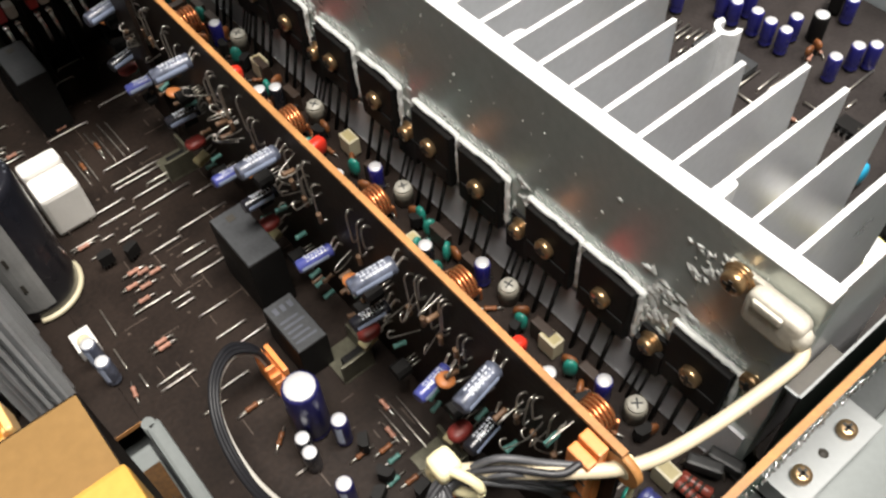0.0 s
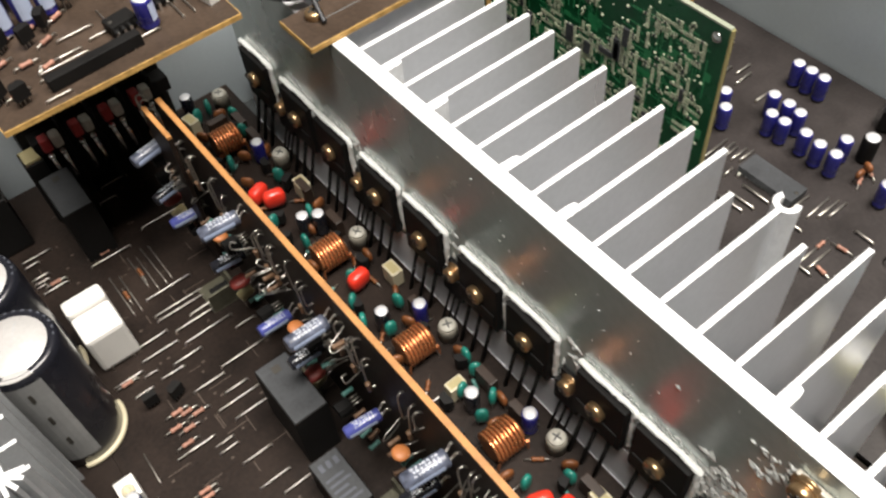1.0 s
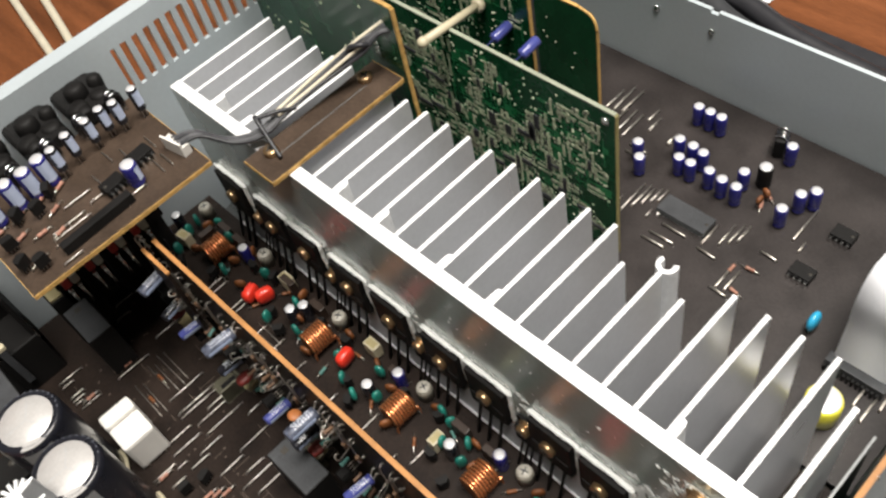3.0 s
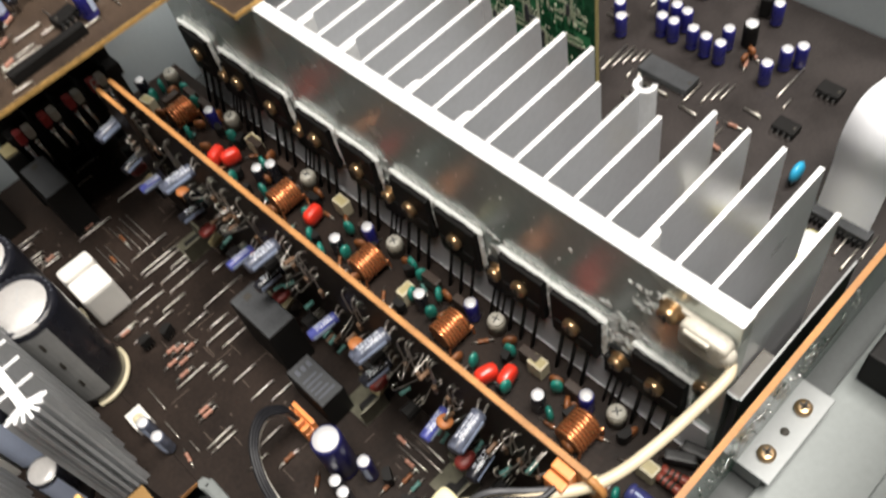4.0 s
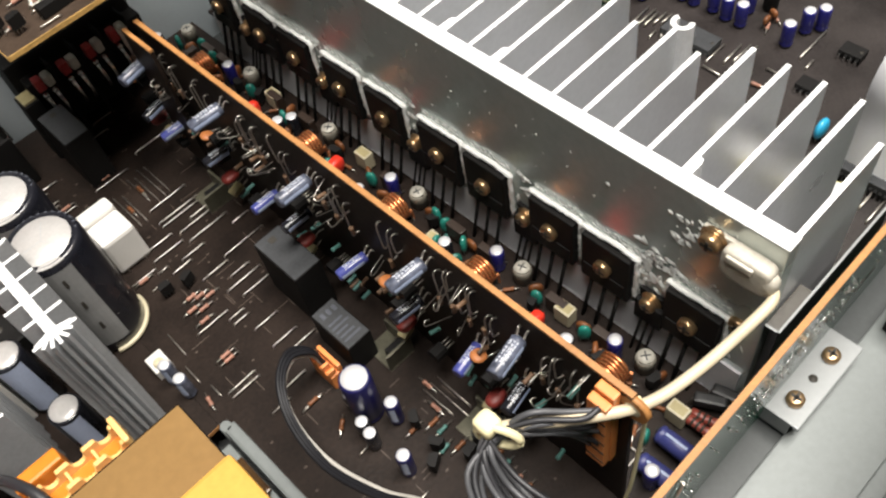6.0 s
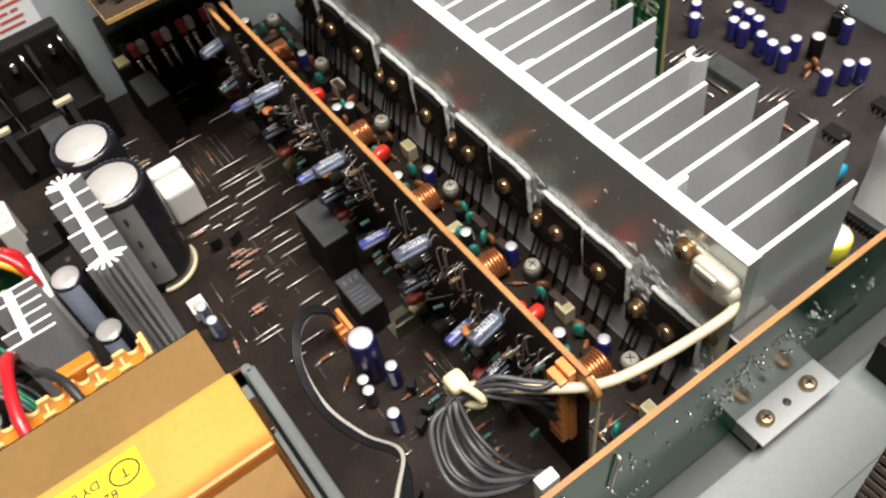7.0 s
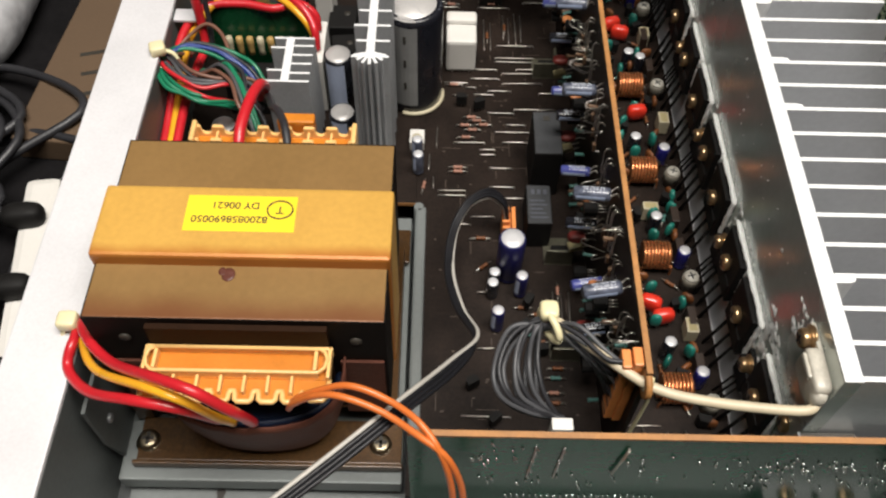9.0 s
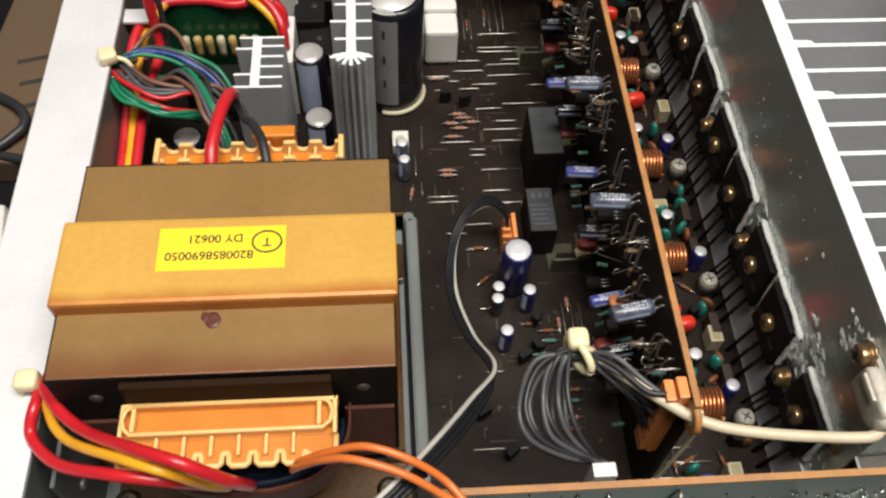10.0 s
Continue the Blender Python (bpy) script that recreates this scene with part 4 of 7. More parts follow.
# faint printed lines on the board
silk = bmesh.new()
rnd = random.Random(11)
for i in range(150):
    x, y = rnd.uniform(-108, -50), rnd.uniform(-75, 205)
    a, b = rnd.choice(((rnd.uniform(3, 9), 0.28), (0.28, rnd.uniform(3, 9)), (1.2, 0.7), (0.9, 0.7)))
    box(silk, x, x + a, y, y + b, 0.02, 0.06)
tagged(part("silkscreen", silk, material("brown_silkscreen", (0.06, 0.042, 0.03), 0.6, 0, 0.3, 200), main_board, "faint brown printed marks"), kind="stuff")

# ---- connector and flat grey cable ----
oc = thing("wire_connector", (-77, 32, 0), "orange board connector holding a flat grey cable", "connector")
ob_ = bmesh.new()
box(ob_, -2.6, 2.6, -5.5, 5.5, 0, 8.0, bev=0.4)
for i in range(4):
    box(ob_, -2.6, 0.2, -5.3 + i * 3.1, -4.1 + i * 3.1, 8.0, 11.4, bev=0.15)
box(ob_, 1.0, 2.6, -5.5, 5.5, 8.0, 11.6, bev=0.3)
part("housing", ob_, M_CONN, oc)
M_FLATGREY = material("charcoal_core", (0.011, 0.011, 0.013), 0.42, 0, 0.15, 120, spec=0.3)
M_OFFWHITE = material("dull_white_core", (0.42, 0.40, 0.36), 0.5, 0, 0.15, 120)
flat = thing("flat_cable", (0, 0, 0), "flat four-core cable, three grey cores and one white", "cable")
for i in range(4):
    o = (i - 1.5) * 1.38
    pts = [(-77.5, 32 - o, 10), (-79.5, 33 - o, 19), (-86, 33.5 - o * 0.8, 24.5 - o * 0.3), (-94 + o * 0.3, 27 - o * 0.6, 26 - o * 0.2), (-99.5 + o * 0.6, 15 - o * 0.2, 24), (-101 + o * 0.6, -3, 24), (-97.5 + o * 0.6, -24, 33),
           (-92.6 + o * 0.25, -42 + o * 0.4, 45.4), (-100 - o * 0.5, -57 + o * 0.8, 55), (-115 - o * 0.5, -78 + o * 0.8, 70), (-131 - o * 0.4, -93 + o * 0.9, 71), (-147 - o * 0.3, -106.5 + o * 0.9, 70), (-170, -124 + o, 66)]
    if i == 3:
        pts[:5] = [(-78, 32, 9.4), (-80, 33, 17.4), (-86, 33.2, 22.6), (-94, 26.8, 24.2), (-98.8, 15, 22.6)]
    part("core", tube(bmesh.new(), pts, 0.74, 7, 7), M_OFFWHITE if i == 3 else M_FLATGREY, flat, "white core" if i == 3 else "grey core")

# ---- orange plug on the driver board, tied loom ----
plug = thing("loom_plug", (-49, -61, 46), "tall orange plug on the end of the driver board", "connector")
pb2 = bmesh.new()
box(pb2, 0.2, 3.0, -3.0, 3.0, -14, 25, bev=0.5)
box(pb2, -2.8, -0.1, -3.0, 3.0, -12, 23.5, bev=0.5)
box(pb2, -0.2, 0.3, -2.5, 2.5, -12, 21)
part("housing", pb2, M_CONN, plug)
for i in range(5):
    part("groove", B(-3.0, -2.85, -3.1, 3.1, -9 + i * 6, -8.4 + i * 6), M_INK, plug)
loom = thing("tied_loom", (0, 0, 0), "loom of grey wires gathered by a yellowed cable tie", "cable")
rnd = random.Random(4)
for i, u in enumerate((0.0, 0.05, 0.2, 0.24, 0.4, 0.52, 0.56, 0.7, 0.84, 0.88, 1.0)):
    j = lambda s: rnd.uniform(-s, s)
    z1 = 69 - 26 * u
    deep = (0.0, 7.0, 2.0, 9.0, 1.0, 6.0, 0.0, 4.0, 0.0, 5.0, 1.5)[i]
    part("wire", tube(bmesh.new(), [(-51.6, -61 + j(2), z1), (-56.5, -59 + j(2.0), z1 * 0.5 + 34), (-64, -52 + j(2.0), 69 - 6 * u + j(1.5)), (-71.5 + j(1.2), -46 + j(1.4), 63.5 + j(1.6)),
                                    (-74 - 9 * u, -48.5 + j(1.0), 62 - deep * 0.5 + j(1.5)), (-74.5 - 14 * u + j(0.8), -56 - 1.5 * u + j(0.8), 59 - deep - 2 * u), (-74 - 12 * u, -64.5 - 2.5 * u + j(0.8), 58 - deep * 0.9 - 2 * u),
                                    (-72 - 6 * u, -72 - 2 * u, 60 - deep * 0.4), (-70 + j(0.9), -77.5, 63.5), (-69.6 + j(0.9), -79, 60)], 0.80, 7, 6),
         M_GREYWIRE if i % 4 else M_DARKWIRE, loom)
part("cable_tie", tube(bmesh.new(), [(-71.2 + 5.6 * math.cos(a) * 0.45, -47.0 - 5.6 * math.cos(a) * 0.86, 63 + 4.6 * math.sin(a)) for a in [2 * math.pi * i / 14 for i in range(15)]], 1.2, 6, 2), M_NYLON, loom, "yellowed nylon cable tie")
part("tie_head", blob(bmesh.new(), (-71.6, -44.0, 66.3), 3.0, 3.2, 2.4, 4, 12, 8), M_NYLON, loom, "square tie head")
part("plug", B(-72.6, -66.6, -81.2, -77.6, 52, 64.5, bev=0.4), M_WHITEPL, loom, "white end plug")
yw = thing("bare_yellow_wire", (0, 0, 0), "thin yellowed wire hanging from the driver board end", "cable")
part("wire", tube(bmesh.new(), [(-44, -67.5, 70), (-43.6, -69.6, 62), (-44.2, -69.6, 40), (-45.5, -69.2, 16), (-47, -68, 0)], 0.6, 6, 5), M_NYLON, yw)

# ---- small dark parts crowding the channel strip ----
rnd = random.Random(77)
for y0 in (160, 108, 57, 5, -46):
    for dx, dy, kind in ((-24, 6, "d"), (-14, 10, "t"), (-11, -6, "t"), (-25, -8, "r"), (-13, -14, "r"), (-22, 16, "r"), (-15, 18, "d"), (-27, 22, "t"), (-10, 14, "r"), (-24, -16, "t"), (-13, 2, "r")):
        x, y, a = dx + rnd.uniform(-2, 2), y0 + dy + rnd.uniform(-3, 3), rnd.uniform(0, 180)
        if kind == "d":
            moved(d0, x, y, 0, a)
        elif kind == "t":
            moved(tr, x, y, 0, a)
        else:
            resistor(main_board, x, y, rnd.choice((RES_GREY, RES_TEAL, RES_GREY)), a)

# ---- parts at the rear end of the channel strip ----
for ob, x, y, a in ((g0, -30, 205, 20), (g0, -14, 212, 70), (g0, -8, 201, 120), (d0, -24, 199, 40), (d0, -12, 206, 80), (w0, -20, 218, 0), (w1, -29, 214, 0), (t0, -7, 214, 30), (e0, -16, 200, 90), (b0, -24, 208, 10), (tr, -33, 198, 60), (tr, -10, 195, 10), (w0, -34, 211, 0)):
    moved(ob, x, y, 0, a)

# ---- components on the driver board's face (the board's plane is x = -45.8, they reach out towards -x) ----
FACE = -45.9


L_BIG = laid_capacitor(12.2, 2.4, M_GREYBLUE, "grey-blue electrolytic capacitor lying out from the driver board")
L_DARK = laid_capacitor(11.0, 2.1, M_NAVY, "dark electrolytic capacitor lying out from the driver board")
L_BLUE = laid_capacitor(11.0, 2.0, M_PALEBLUE, "blue electrolytic capacitor lying out from the driver board")
for kind, ob, spots in (("big", L_BIG, ((2, 65), (-33, 64), (54, 61.5), (98.5, 64.5), (153, 54))),
                        ("dark", L_DARK, ((8.3, 39.5), (-34, 41), (63.5, 37.5), (108, 38), (155.5, 32))),
                        ("blue", L_BLUE, ((34.3, 38), (-15, 39), (83.5, 31), (142.5, 28)))):
    for i, (y, z) in enumerate(spots):
        m = Matrix.Translation((FACE * MM, y * MM, z * MM)) @ pose(0, 0, 0, 0, 6 - 4 * (i % 3), 180 + 9 * ((i * 2) % 3 - 1))
        if i == 0:
            ob.matrix_basis = m
        else:
            copy_thing(ob, m)
# discs, little films, hooked leads and small resistors repeat with each channel
disc = thing("ceramic_capacitor", (0, 0, 0), "orange ceramic disc capacitor on the driver board", "capacitor", "orange disc capacitors")
part("disc", blob(bmesh.new(), (6.0, 0, 0), 2.6, 2.5, 1.1, 2.2), M_ORANGE, disc)
for s in (-1.6, 1.6):
    part("lead", rod(bmesh.new(), (-0.6, s, 0), (4.2, s, 0), 0.28, 5), M_TIN, disc)
film = thing("film_capacitor", (0, 0, 0), "small dark red film capacitor on the driver board", "capacitor", "dark red film capacitors")
part("body", blob(bmesh.new(), (7, 0, 0), 3.6, 2.6, 1.7, 2.6), material("dull_red_film", (0.20, 0.03, 0.024), 0.4, 0, 0.2, 160), film)
for s in (-1.4, 1.4):
    part("lead", tube(bmesh.new(), [(-0.6, s, 0), (2, s, 0.8), (4.2, s, 0)], 0.28, 5, 4), M_TIN, film)
cream_film = thing("film_capacitor", (0, 0, 0), "small olive film capacitor on the driver board", "capacitor", "pale film capacitors")
part("body", B(3, 8.5, -1.8, 1.8, -1.2, 1.2, bev=0.5), M_OLIVE, cream_film)
for s in (-1.3, 1.3):
    part("lead", rod(bmesh.new(), (-0.6, s, 0), (3.2, s, 0), 0.28, 5), M_TIN, cream_film)
tiny = thing("small_transistor", (0, 0, 0), "small black transistor standing out from the driver board", "transistor", "driver board transistors")
part("body", prism(bmesh.new(), [(-2.4, -1.3), (2.4, -1.3), (2.4, 0.6), (1.5, 1.8), (-1.5, 1.8), (-2.4, 0.6)], 0, 3.5, 8.2), M_BLACK, tiny)
for s in (-1.3, 0, 1.3):
    part("lead", rod(bmesh.new(), (-0.6, s, 0), (3.6, s, 0), 0.25, 5), M_TIN, tiny)
M_PALEOLIVE = material("dull_olive_plate", (0.11, 0.105, 0.075), 0.38, 0.5, 0.3, 160, 0.2)
CHANNELS = (6, -33, 57, 102, 150)
for n, yc in enumerate(CHANNELS):
    for ob, dy, dz, a in ((disc, 27, 40, -12), (film, 22, 24, 0), (cream_film, 28, 12, 10), (tiny, 24, 33, 0), (tiny, 18, 47, 0), (tiny, 10, 18, 0)):
        m = Matrix.Translation((FACE * MM, (yc + dy - 14) * MM, dz * MM)) @ pose(0, 0, 0, 0, a, 180 + a)
        if n == 0 and ob.matrix_basis == Matrix.Identity(4):
            ob.matrix_basis = m
        else:
            copy_thing(ob, m)
M_GOLDRES = material("brown_gold_resistor", (0.12, 0.068, 0.038), 0.45, 0, 0.3, 300)
RESF = mesh_of("standing_resistor", lathe(bmesh.new(), (2.2, 0, 0), (1, 0, 0), [(0, 0.4), (0.2, 0.85), (1, 0.72), (3, 0.72), (3.8, 0.85), (4, 0.4)], 8), M_GOLDRES)
RESF2 = mesh_of("standing_resistor", lathe(bmesh.new(), (2.2, 0, 0), (1, 0, 0), [(0, 0.4), (0.2, 0.85), (1, 0.72), (3, 0.72), (3.8, 0.85), (4, 0.4)], 8), M_TEALRES)
HOOKS = [mesh_of("hooked_lead", tube(bmesh.new(), [(-0.5, 0, -2.0), (1.6, 0, -1.6), (h, 0.4, 0.6), (h + 0.9, 0.2, 2.0), (h + 0.2, -0.3, 3.0), (h - 1.2, -0.2, 2.4)], 0.21, 5, 5), M_TIN) for h in (4.0, 6.0, 8.0)]
LOOPS = [mesh_of("looped_lead", tube(bmesh.new(), [(-0.5, 0, 0), (2.5, 0.4, 0.2), (6.2, 0.6, 1.0), (7.3, 0.4, 2.2), (6.0, 0.0, 3.2), (2.0, 0, 3.6), (-0.5, 0, 3.8)], 0.2, 5, 5), M_TIN)]
HAIRS = [mesh_of("standing_lead", tube(bmesh.new(), [(-0.5, 0, -h - 0.6), (1.8, 0, -h), (2.2, 0, -h * 0.4), (2.3, 0.1, 0.6), (1.9, 0.2, 2.0), (1.0, 0.2, 2.2), (-0.4, 0.2, 0.9)], 0.29, 5, 5), M_TIN) for h in (7.0, 10.0, 13.0)]
rnd = random.Random(21)
for yc in CHANNELS:
    for i in range(5):
        dy, z = rnd.uniform(-20, -4), rnd.uniform(38, 56)
        h = part("hooked_lead", rnd.choice(HOOKS), None, driver)
        h.matrix_basis = pose(-0.9 * MM, (yc + dy - 42) * MM, z * MM, rnd.uniform(-40, 40), 0, 180 + rnd.uniform(-25, 25))
    for i, dy in enumerate((17, 13.5, 10.5, -7.5, -10.5, -13, -16, -19.5)):
        h = part("standing_lead", HAIRS[(i + 1) % 3], None, driver)
        h.matrix_basis = pose(-0.9 * MM, (yc + dy + rnd.uniform(-1, 1) - 42) * MM, rnd.uniform(57, 65) * MM, rnd.uniform(-5, 5), 0, 180 + rnd.uniform(-15, 15))
        if i % 2:
            r = part("resistor", RESF, None, driver)
            r.matrix_basis = pose(-3.1 * MM, (yc + dy - 42) * MM, rnd.uniform(44, 48) * MM, 0, -86, 180)
    for i in range(2):
        dy, z = rnd.gauss(-14, 7), rnd.gauss(46, 9)
        h = part("looped_lead", LOOPS[0], None, driver)
        h.matrix_basis = pose(-0.9 * MM, (yc + dy - 42) * MM, z * MM, rnd.uniform(-70, 70), 0, 180 + rnd.uniform(-20, 20))
        h = part("resistor", rnd.choice((RESF, RESF, RESF2)), None, driver)
        h.matrix_basis = pose(-0.9 * MM, (yc + dy + rnd.uniform(-4, 4) - 42) * MM, (z - 2) * MM, 0, rnd.uniform(-15, 15), 180 + rnd.uniform(-15, 15))
    for i in range(9):
        h = part("resistor", rnd.choice((RESF, RESF2)), None, driver)
        h.matrix_basis = pose(-0.9 * MM, (yc + rnd.uniform(-18, 24) - 42) * MM, rnd.uniform(8, 40) * MM, 0, rnd.uniform(-15, 15), 180 + rnd.uniform(-15, 15))
fb0 = thing("cooling_plate", (-56, 129, 0), "small folded dull olive metal plate at the driver board foot", "heat sink", "small cooling plates")
part("base", B(-6.5, 4.5, -6.5, 6.5, 0.1, 0.7), M_PALEOLIVE, fb0)
part("upright", B(-6.5, 4.5, -6.4, -5.4, 0.7, 9.5, bev=0.3), M_PALEOLIVE, fb0, "bright-edged upright flap")
part("upright", B(3.4, 4.5, -5.3, 6.4, 0.7, 8.0, bev=0.3), M_PALEOLIVE, fb0)
part("transistor", B(-4.5, 2.5, -5.3, -2.6, 1.0, 8.6, bev=0.3), M_BLACK, fb0)
for y in (76, 23.5, -20):
    moved(fb0, -56, y, 0)
# solder side towards the heat sink and slots at the ends
sj = bmesh.new()
for i in range(260):
    y, z = rnd.uniform(-105, 105), rnd.uniform(6, 69)
    lathe(sj, (0.8, y, z), (1, 0, 0), [(0, 0.9), (0.5, 0.45), (0.7, 0)], 6)
ob = part("solder_joints", sj, M_SOLDER, driver, "rows of bright solder joints")
tagged(ob, kind="stuff")
far_strip = thing("small_upright_board", (-50, 143, 0), "narrow second board with a tan sawn edge", "circuit board")
part("board", B(-0.7, 0.7, -9, 9, 8, 70), M_PCB, far_strip)
part("board_edge", B(-0.75, 0.75, -9, 9, 70, 71), M_PCBEDGE, far_strip)
eye = thing("board_eyelet", (-45, -67.2, 66), "tan rounded board corner with an eyelet", "eyelet")
part("corner", lathe(bmesh.new(), (-0.9, 0, 0), (1, 0, 0), [(0, 4.6), (1.8, 4.6)], 16), M_PCBEDGE, eye)
part("eyelet", lathe(bmesh.new(), (-1.0, 0, 0), (1, 0, 0), [(0, 2.4), (2.0, 2.4)], 14), M_CREAM, eye)

# ---- front strip behind the front board ----
M_FADEDBLUE = material("faded_blue_sleeve", (0.035, 0.040, 0.145), 0.42, 0, 0.25, 90, 0.1)
lf = thing("electrolytic_capacitor", (-23, -68.5, 5), "faded blue electrolytic capacitor lying near the front board", "capacitor", "capacitors by the front board", rz=-90)
part("sleeve", lathe(bmesh.new(), (-5.5, 0, 0), (1, 0, 0), [(0, 2.5), (0.6, 3.1), (1.6, 3.1), (2.0, 2.8), (2.4, 3.1), (10.4, 3.1), (11, 2.6)], 16), M_FADEDBLUE, lf)
part("stripe", prism(bmesh.new(), [(-0.45, 3.0), (0.45, 3.0), (0.4, 3.13), (-0.4, 3.13)], 0, -3, 4.6), M_PALESTRIPE, lf, "pale polarity stripe")
moved(lf, -33.5, -69.5, 5, -87)
fr = thing("cement_resistor", (-13, -70.5, 4), "brown-red striped resistor lying by the front board", "resistor", "resistors by the front board", rz=-90)
part("body", lathe(bmesh.new(), (-4.6, 0, 0), (1, 0, 0), [(0, 1.2), (0.4, 1.8), (2.2, 1.6), (7, 1.6), (8.8, 1.8), (9.2, 1.2)], 12), material("red_brown_lacquer", (0.22, 0.045, 0.03), 0.4, 0, 0.2, 120), fr)
for k in range(3):
    part("band", lathe(bmesh.new(), (-2.4 + k * 1.8, 0, 0), (1, 0, 0), [(0, 1.64), (0.8, 1.64)], 12), M_INK, fr)
for s in (-1, 1):
    part("lead", rod(bmesh.new(), (s * 4.6, 0, 0), (s * 6.4, 0, -4), 0.3, 5), M_TIN, fr)
moved(fr, -9.8, -70.5, 4, -78)
moved(b0, -14, -63.5, 0, 0)
M_CHARCOALPL = material("charcoal_moulding", (0.022, 0.022, 0.022), 0.5, 0, 0.25, 90, 0.15)
gb = thing("cement_resistor", (8.5, -68.5, 3), "charcoal cement resistor lying by the heat sink end", "resistor", "charcoal cement resistors", rz=-70)
part("body", B(-5.0, 5.0, -1.9, 1.9, 0, 4.2, bev=0.9), M_CHARCOALPL, gb)
for s in (-1, 1):
    part("lead", rod(bmesh.new(), (s * 5, 0, 2), (s * 6.4, 0, -3), 0.3, 5), M_TIN, gb)
moved(gb, -4.5, -68.5, 3, -62)
moved(gb, 0.5, -71.5, 3, -75)
moved(g0, -27, -61, 0, 20)
moved(w1, -36, -70, 0)

# ---- front board: solder side, screws, bracket, floor ----
fs = bmesh.new()
rnd = random.Random(8)
def joint(x, z, r=0.6):
    lathe(fs, (x, -0.85, z), (0, -1, 0), [(0, r * 0.8), (0.4, r * 0.5), (0.8, r * 0.2), (0.9, 0)], 6)
    if rnd.random() < 0.6:
        rod(fs, (x, -1.0, z), (x + rnd.uniform(0.2, 0.9), -1.7, z - rnd.uniform(0.8, 2.2)), 0.24, 4)
for i in range(14):
    joint(-52, 62 - i * 2.1, 0.75)
    joint(-44, 62 - i * 2.1, 0.75)
for i in range(25):
    joint(-57 + i * 2.0, 13, 0.6)
for cx, cz, n, sx, sz in ((-62, 52, 26, 5, 9), (-20, 50, 10, 5, 8), (12, 50, 40, 12, 5), (28, 40, 46, 10, 6), (45, 52, 30, 8, 5), (60, 36, 22, 6, 6), (-10, 34, 14, 20, 4), (-50, 30, 16, 10, 4), (105, 40, 60, 12, 9), (140, 45, 50, 15, 10), (20, 28, 20, 20, 3)):
    for i in range(int(n * 0.6)):
        joint(cx + rnd.gauss(0, sx), min(66, max(12, cz + rnd.gauss(0, sz))), rnd.uniform(0.3, 0.65))
ob = part("solder_joints", fs, M_SOLDER, front, "bright solder joints")
tagged(ob, kind="stuff")
link = bmesh.new()
rod(link, (-26, -1.6, 62), (-27, -1.6, 40), 0.45)
rod(link, (-26, -0.5, 62), (-26, -1.7, 62), 0.45)
part("wire_link", link, M_TIN, front)
for x in (66, 74, 80):
    part("mounting_hole", lathe(bmesh.new(), (x, -0.84, 22), (0, -1, 0), [(0, 2.6), (0.12, 2.6)], 14), M_INK, front)
br = thing("front_bracket", (27.5, -85.2, -3.6), "pale folded steel bracket with two brassy screws", "bracket")
M_DARKPANEL = material("brown_black_moulding", (0.10, 0.07, 0.045), 0.5, 0, 0.3, 80, 0.2)
M_CREAMEDGE = material("cream_edge", (0.74, 0.70, 0.58), 0.45, 0, 0.08, 60, 0.1)
bb = bmesh.new()
box(bb, -18.5, 19.3, -7.2, 6.2, -1.4, 0.0, bev=0.5)
box(bb, 17.8, 19, -4.2, 6, -9.4, -1.3)
box(bb, -18, -16.8, -4.2, 6, -9.4, -1.3)
part("plate", bb, M_BRACKET, br)
screw(br, (-10.7, -1.1, 0.0), (0, 0, 1), 2.9, washer=False)
screw(br, (9.8, -1.1, 0.0), (0, 0, 1), 2.9, washer=False)
part("hole", lathe(bmesh.new(), (-0.4, -1.1, 0.02), (0, 0, 1), [(0, 1.5), (0.05, 1.5), (0.05, 0)], 12), M_INK, br)
part("front_floor", B(-110, 205, -149, -89, -15.5, -13, bev=0.6), M_DIMZINC, chassis, "ribbed steel floor in front, toned down for shade").location = (0, 0, 24 * MM)
part("front_floor", B(-213, -112, -149, -73, -15.5, -13, bev=0.6), M_DIMZINC, chassis, "steel floor before the transformer shelf, toned down for shade").location = (0, 0, 24 * MM)
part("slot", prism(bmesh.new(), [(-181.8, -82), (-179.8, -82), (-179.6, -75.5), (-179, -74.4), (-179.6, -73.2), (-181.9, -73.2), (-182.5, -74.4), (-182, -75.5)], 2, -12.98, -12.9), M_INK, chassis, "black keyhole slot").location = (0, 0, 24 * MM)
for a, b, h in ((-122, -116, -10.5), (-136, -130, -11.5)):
    part("floor_rib", B(-110, 205, a, b, -13.02, h, bev=0.6), M_DIMZINC, chassis).location = (0, 0, 24 * MM)
fp = thing("fascia", (0, 0, -16), "tall brown-black fascia piece with a cream top edge", "fascia")
part("body", B(-14, 198, -134, -128, 0, 113), M_DARKPANEL, fp, "brown-black inner panel")
part("top_edge", B(-15, 198, -135, -126.5, 113.02, 121, bev=1.2), M_CREAMEDGE, fp, "cream plastic top edge")
for i in range(26):
    part("tooth", B(-16.2, -14, -133.6, -128.4, 6 + i * 4, 8.4 + i * 4, bev=0.3), M_DARKPANEL, fp)
dk = thing("display_unit", (92, -104, -12), "dark display unit behind the front panel", "display")
part("case", B(-30, 70, -16, 12, 0, 18, bev=1), M_BLACK, dk)
part("window", B(-26, 66, -16.4, -16.1, 3, 15), M_GREYPL, dk)

# ---- transformer details ----
part("label", B(-18.6, 15.2, -6.2, 7.4, 78.02, 78.14, bev=0.05), M_LABEL, trafo, "yellow paper label with a code and a circled letter")


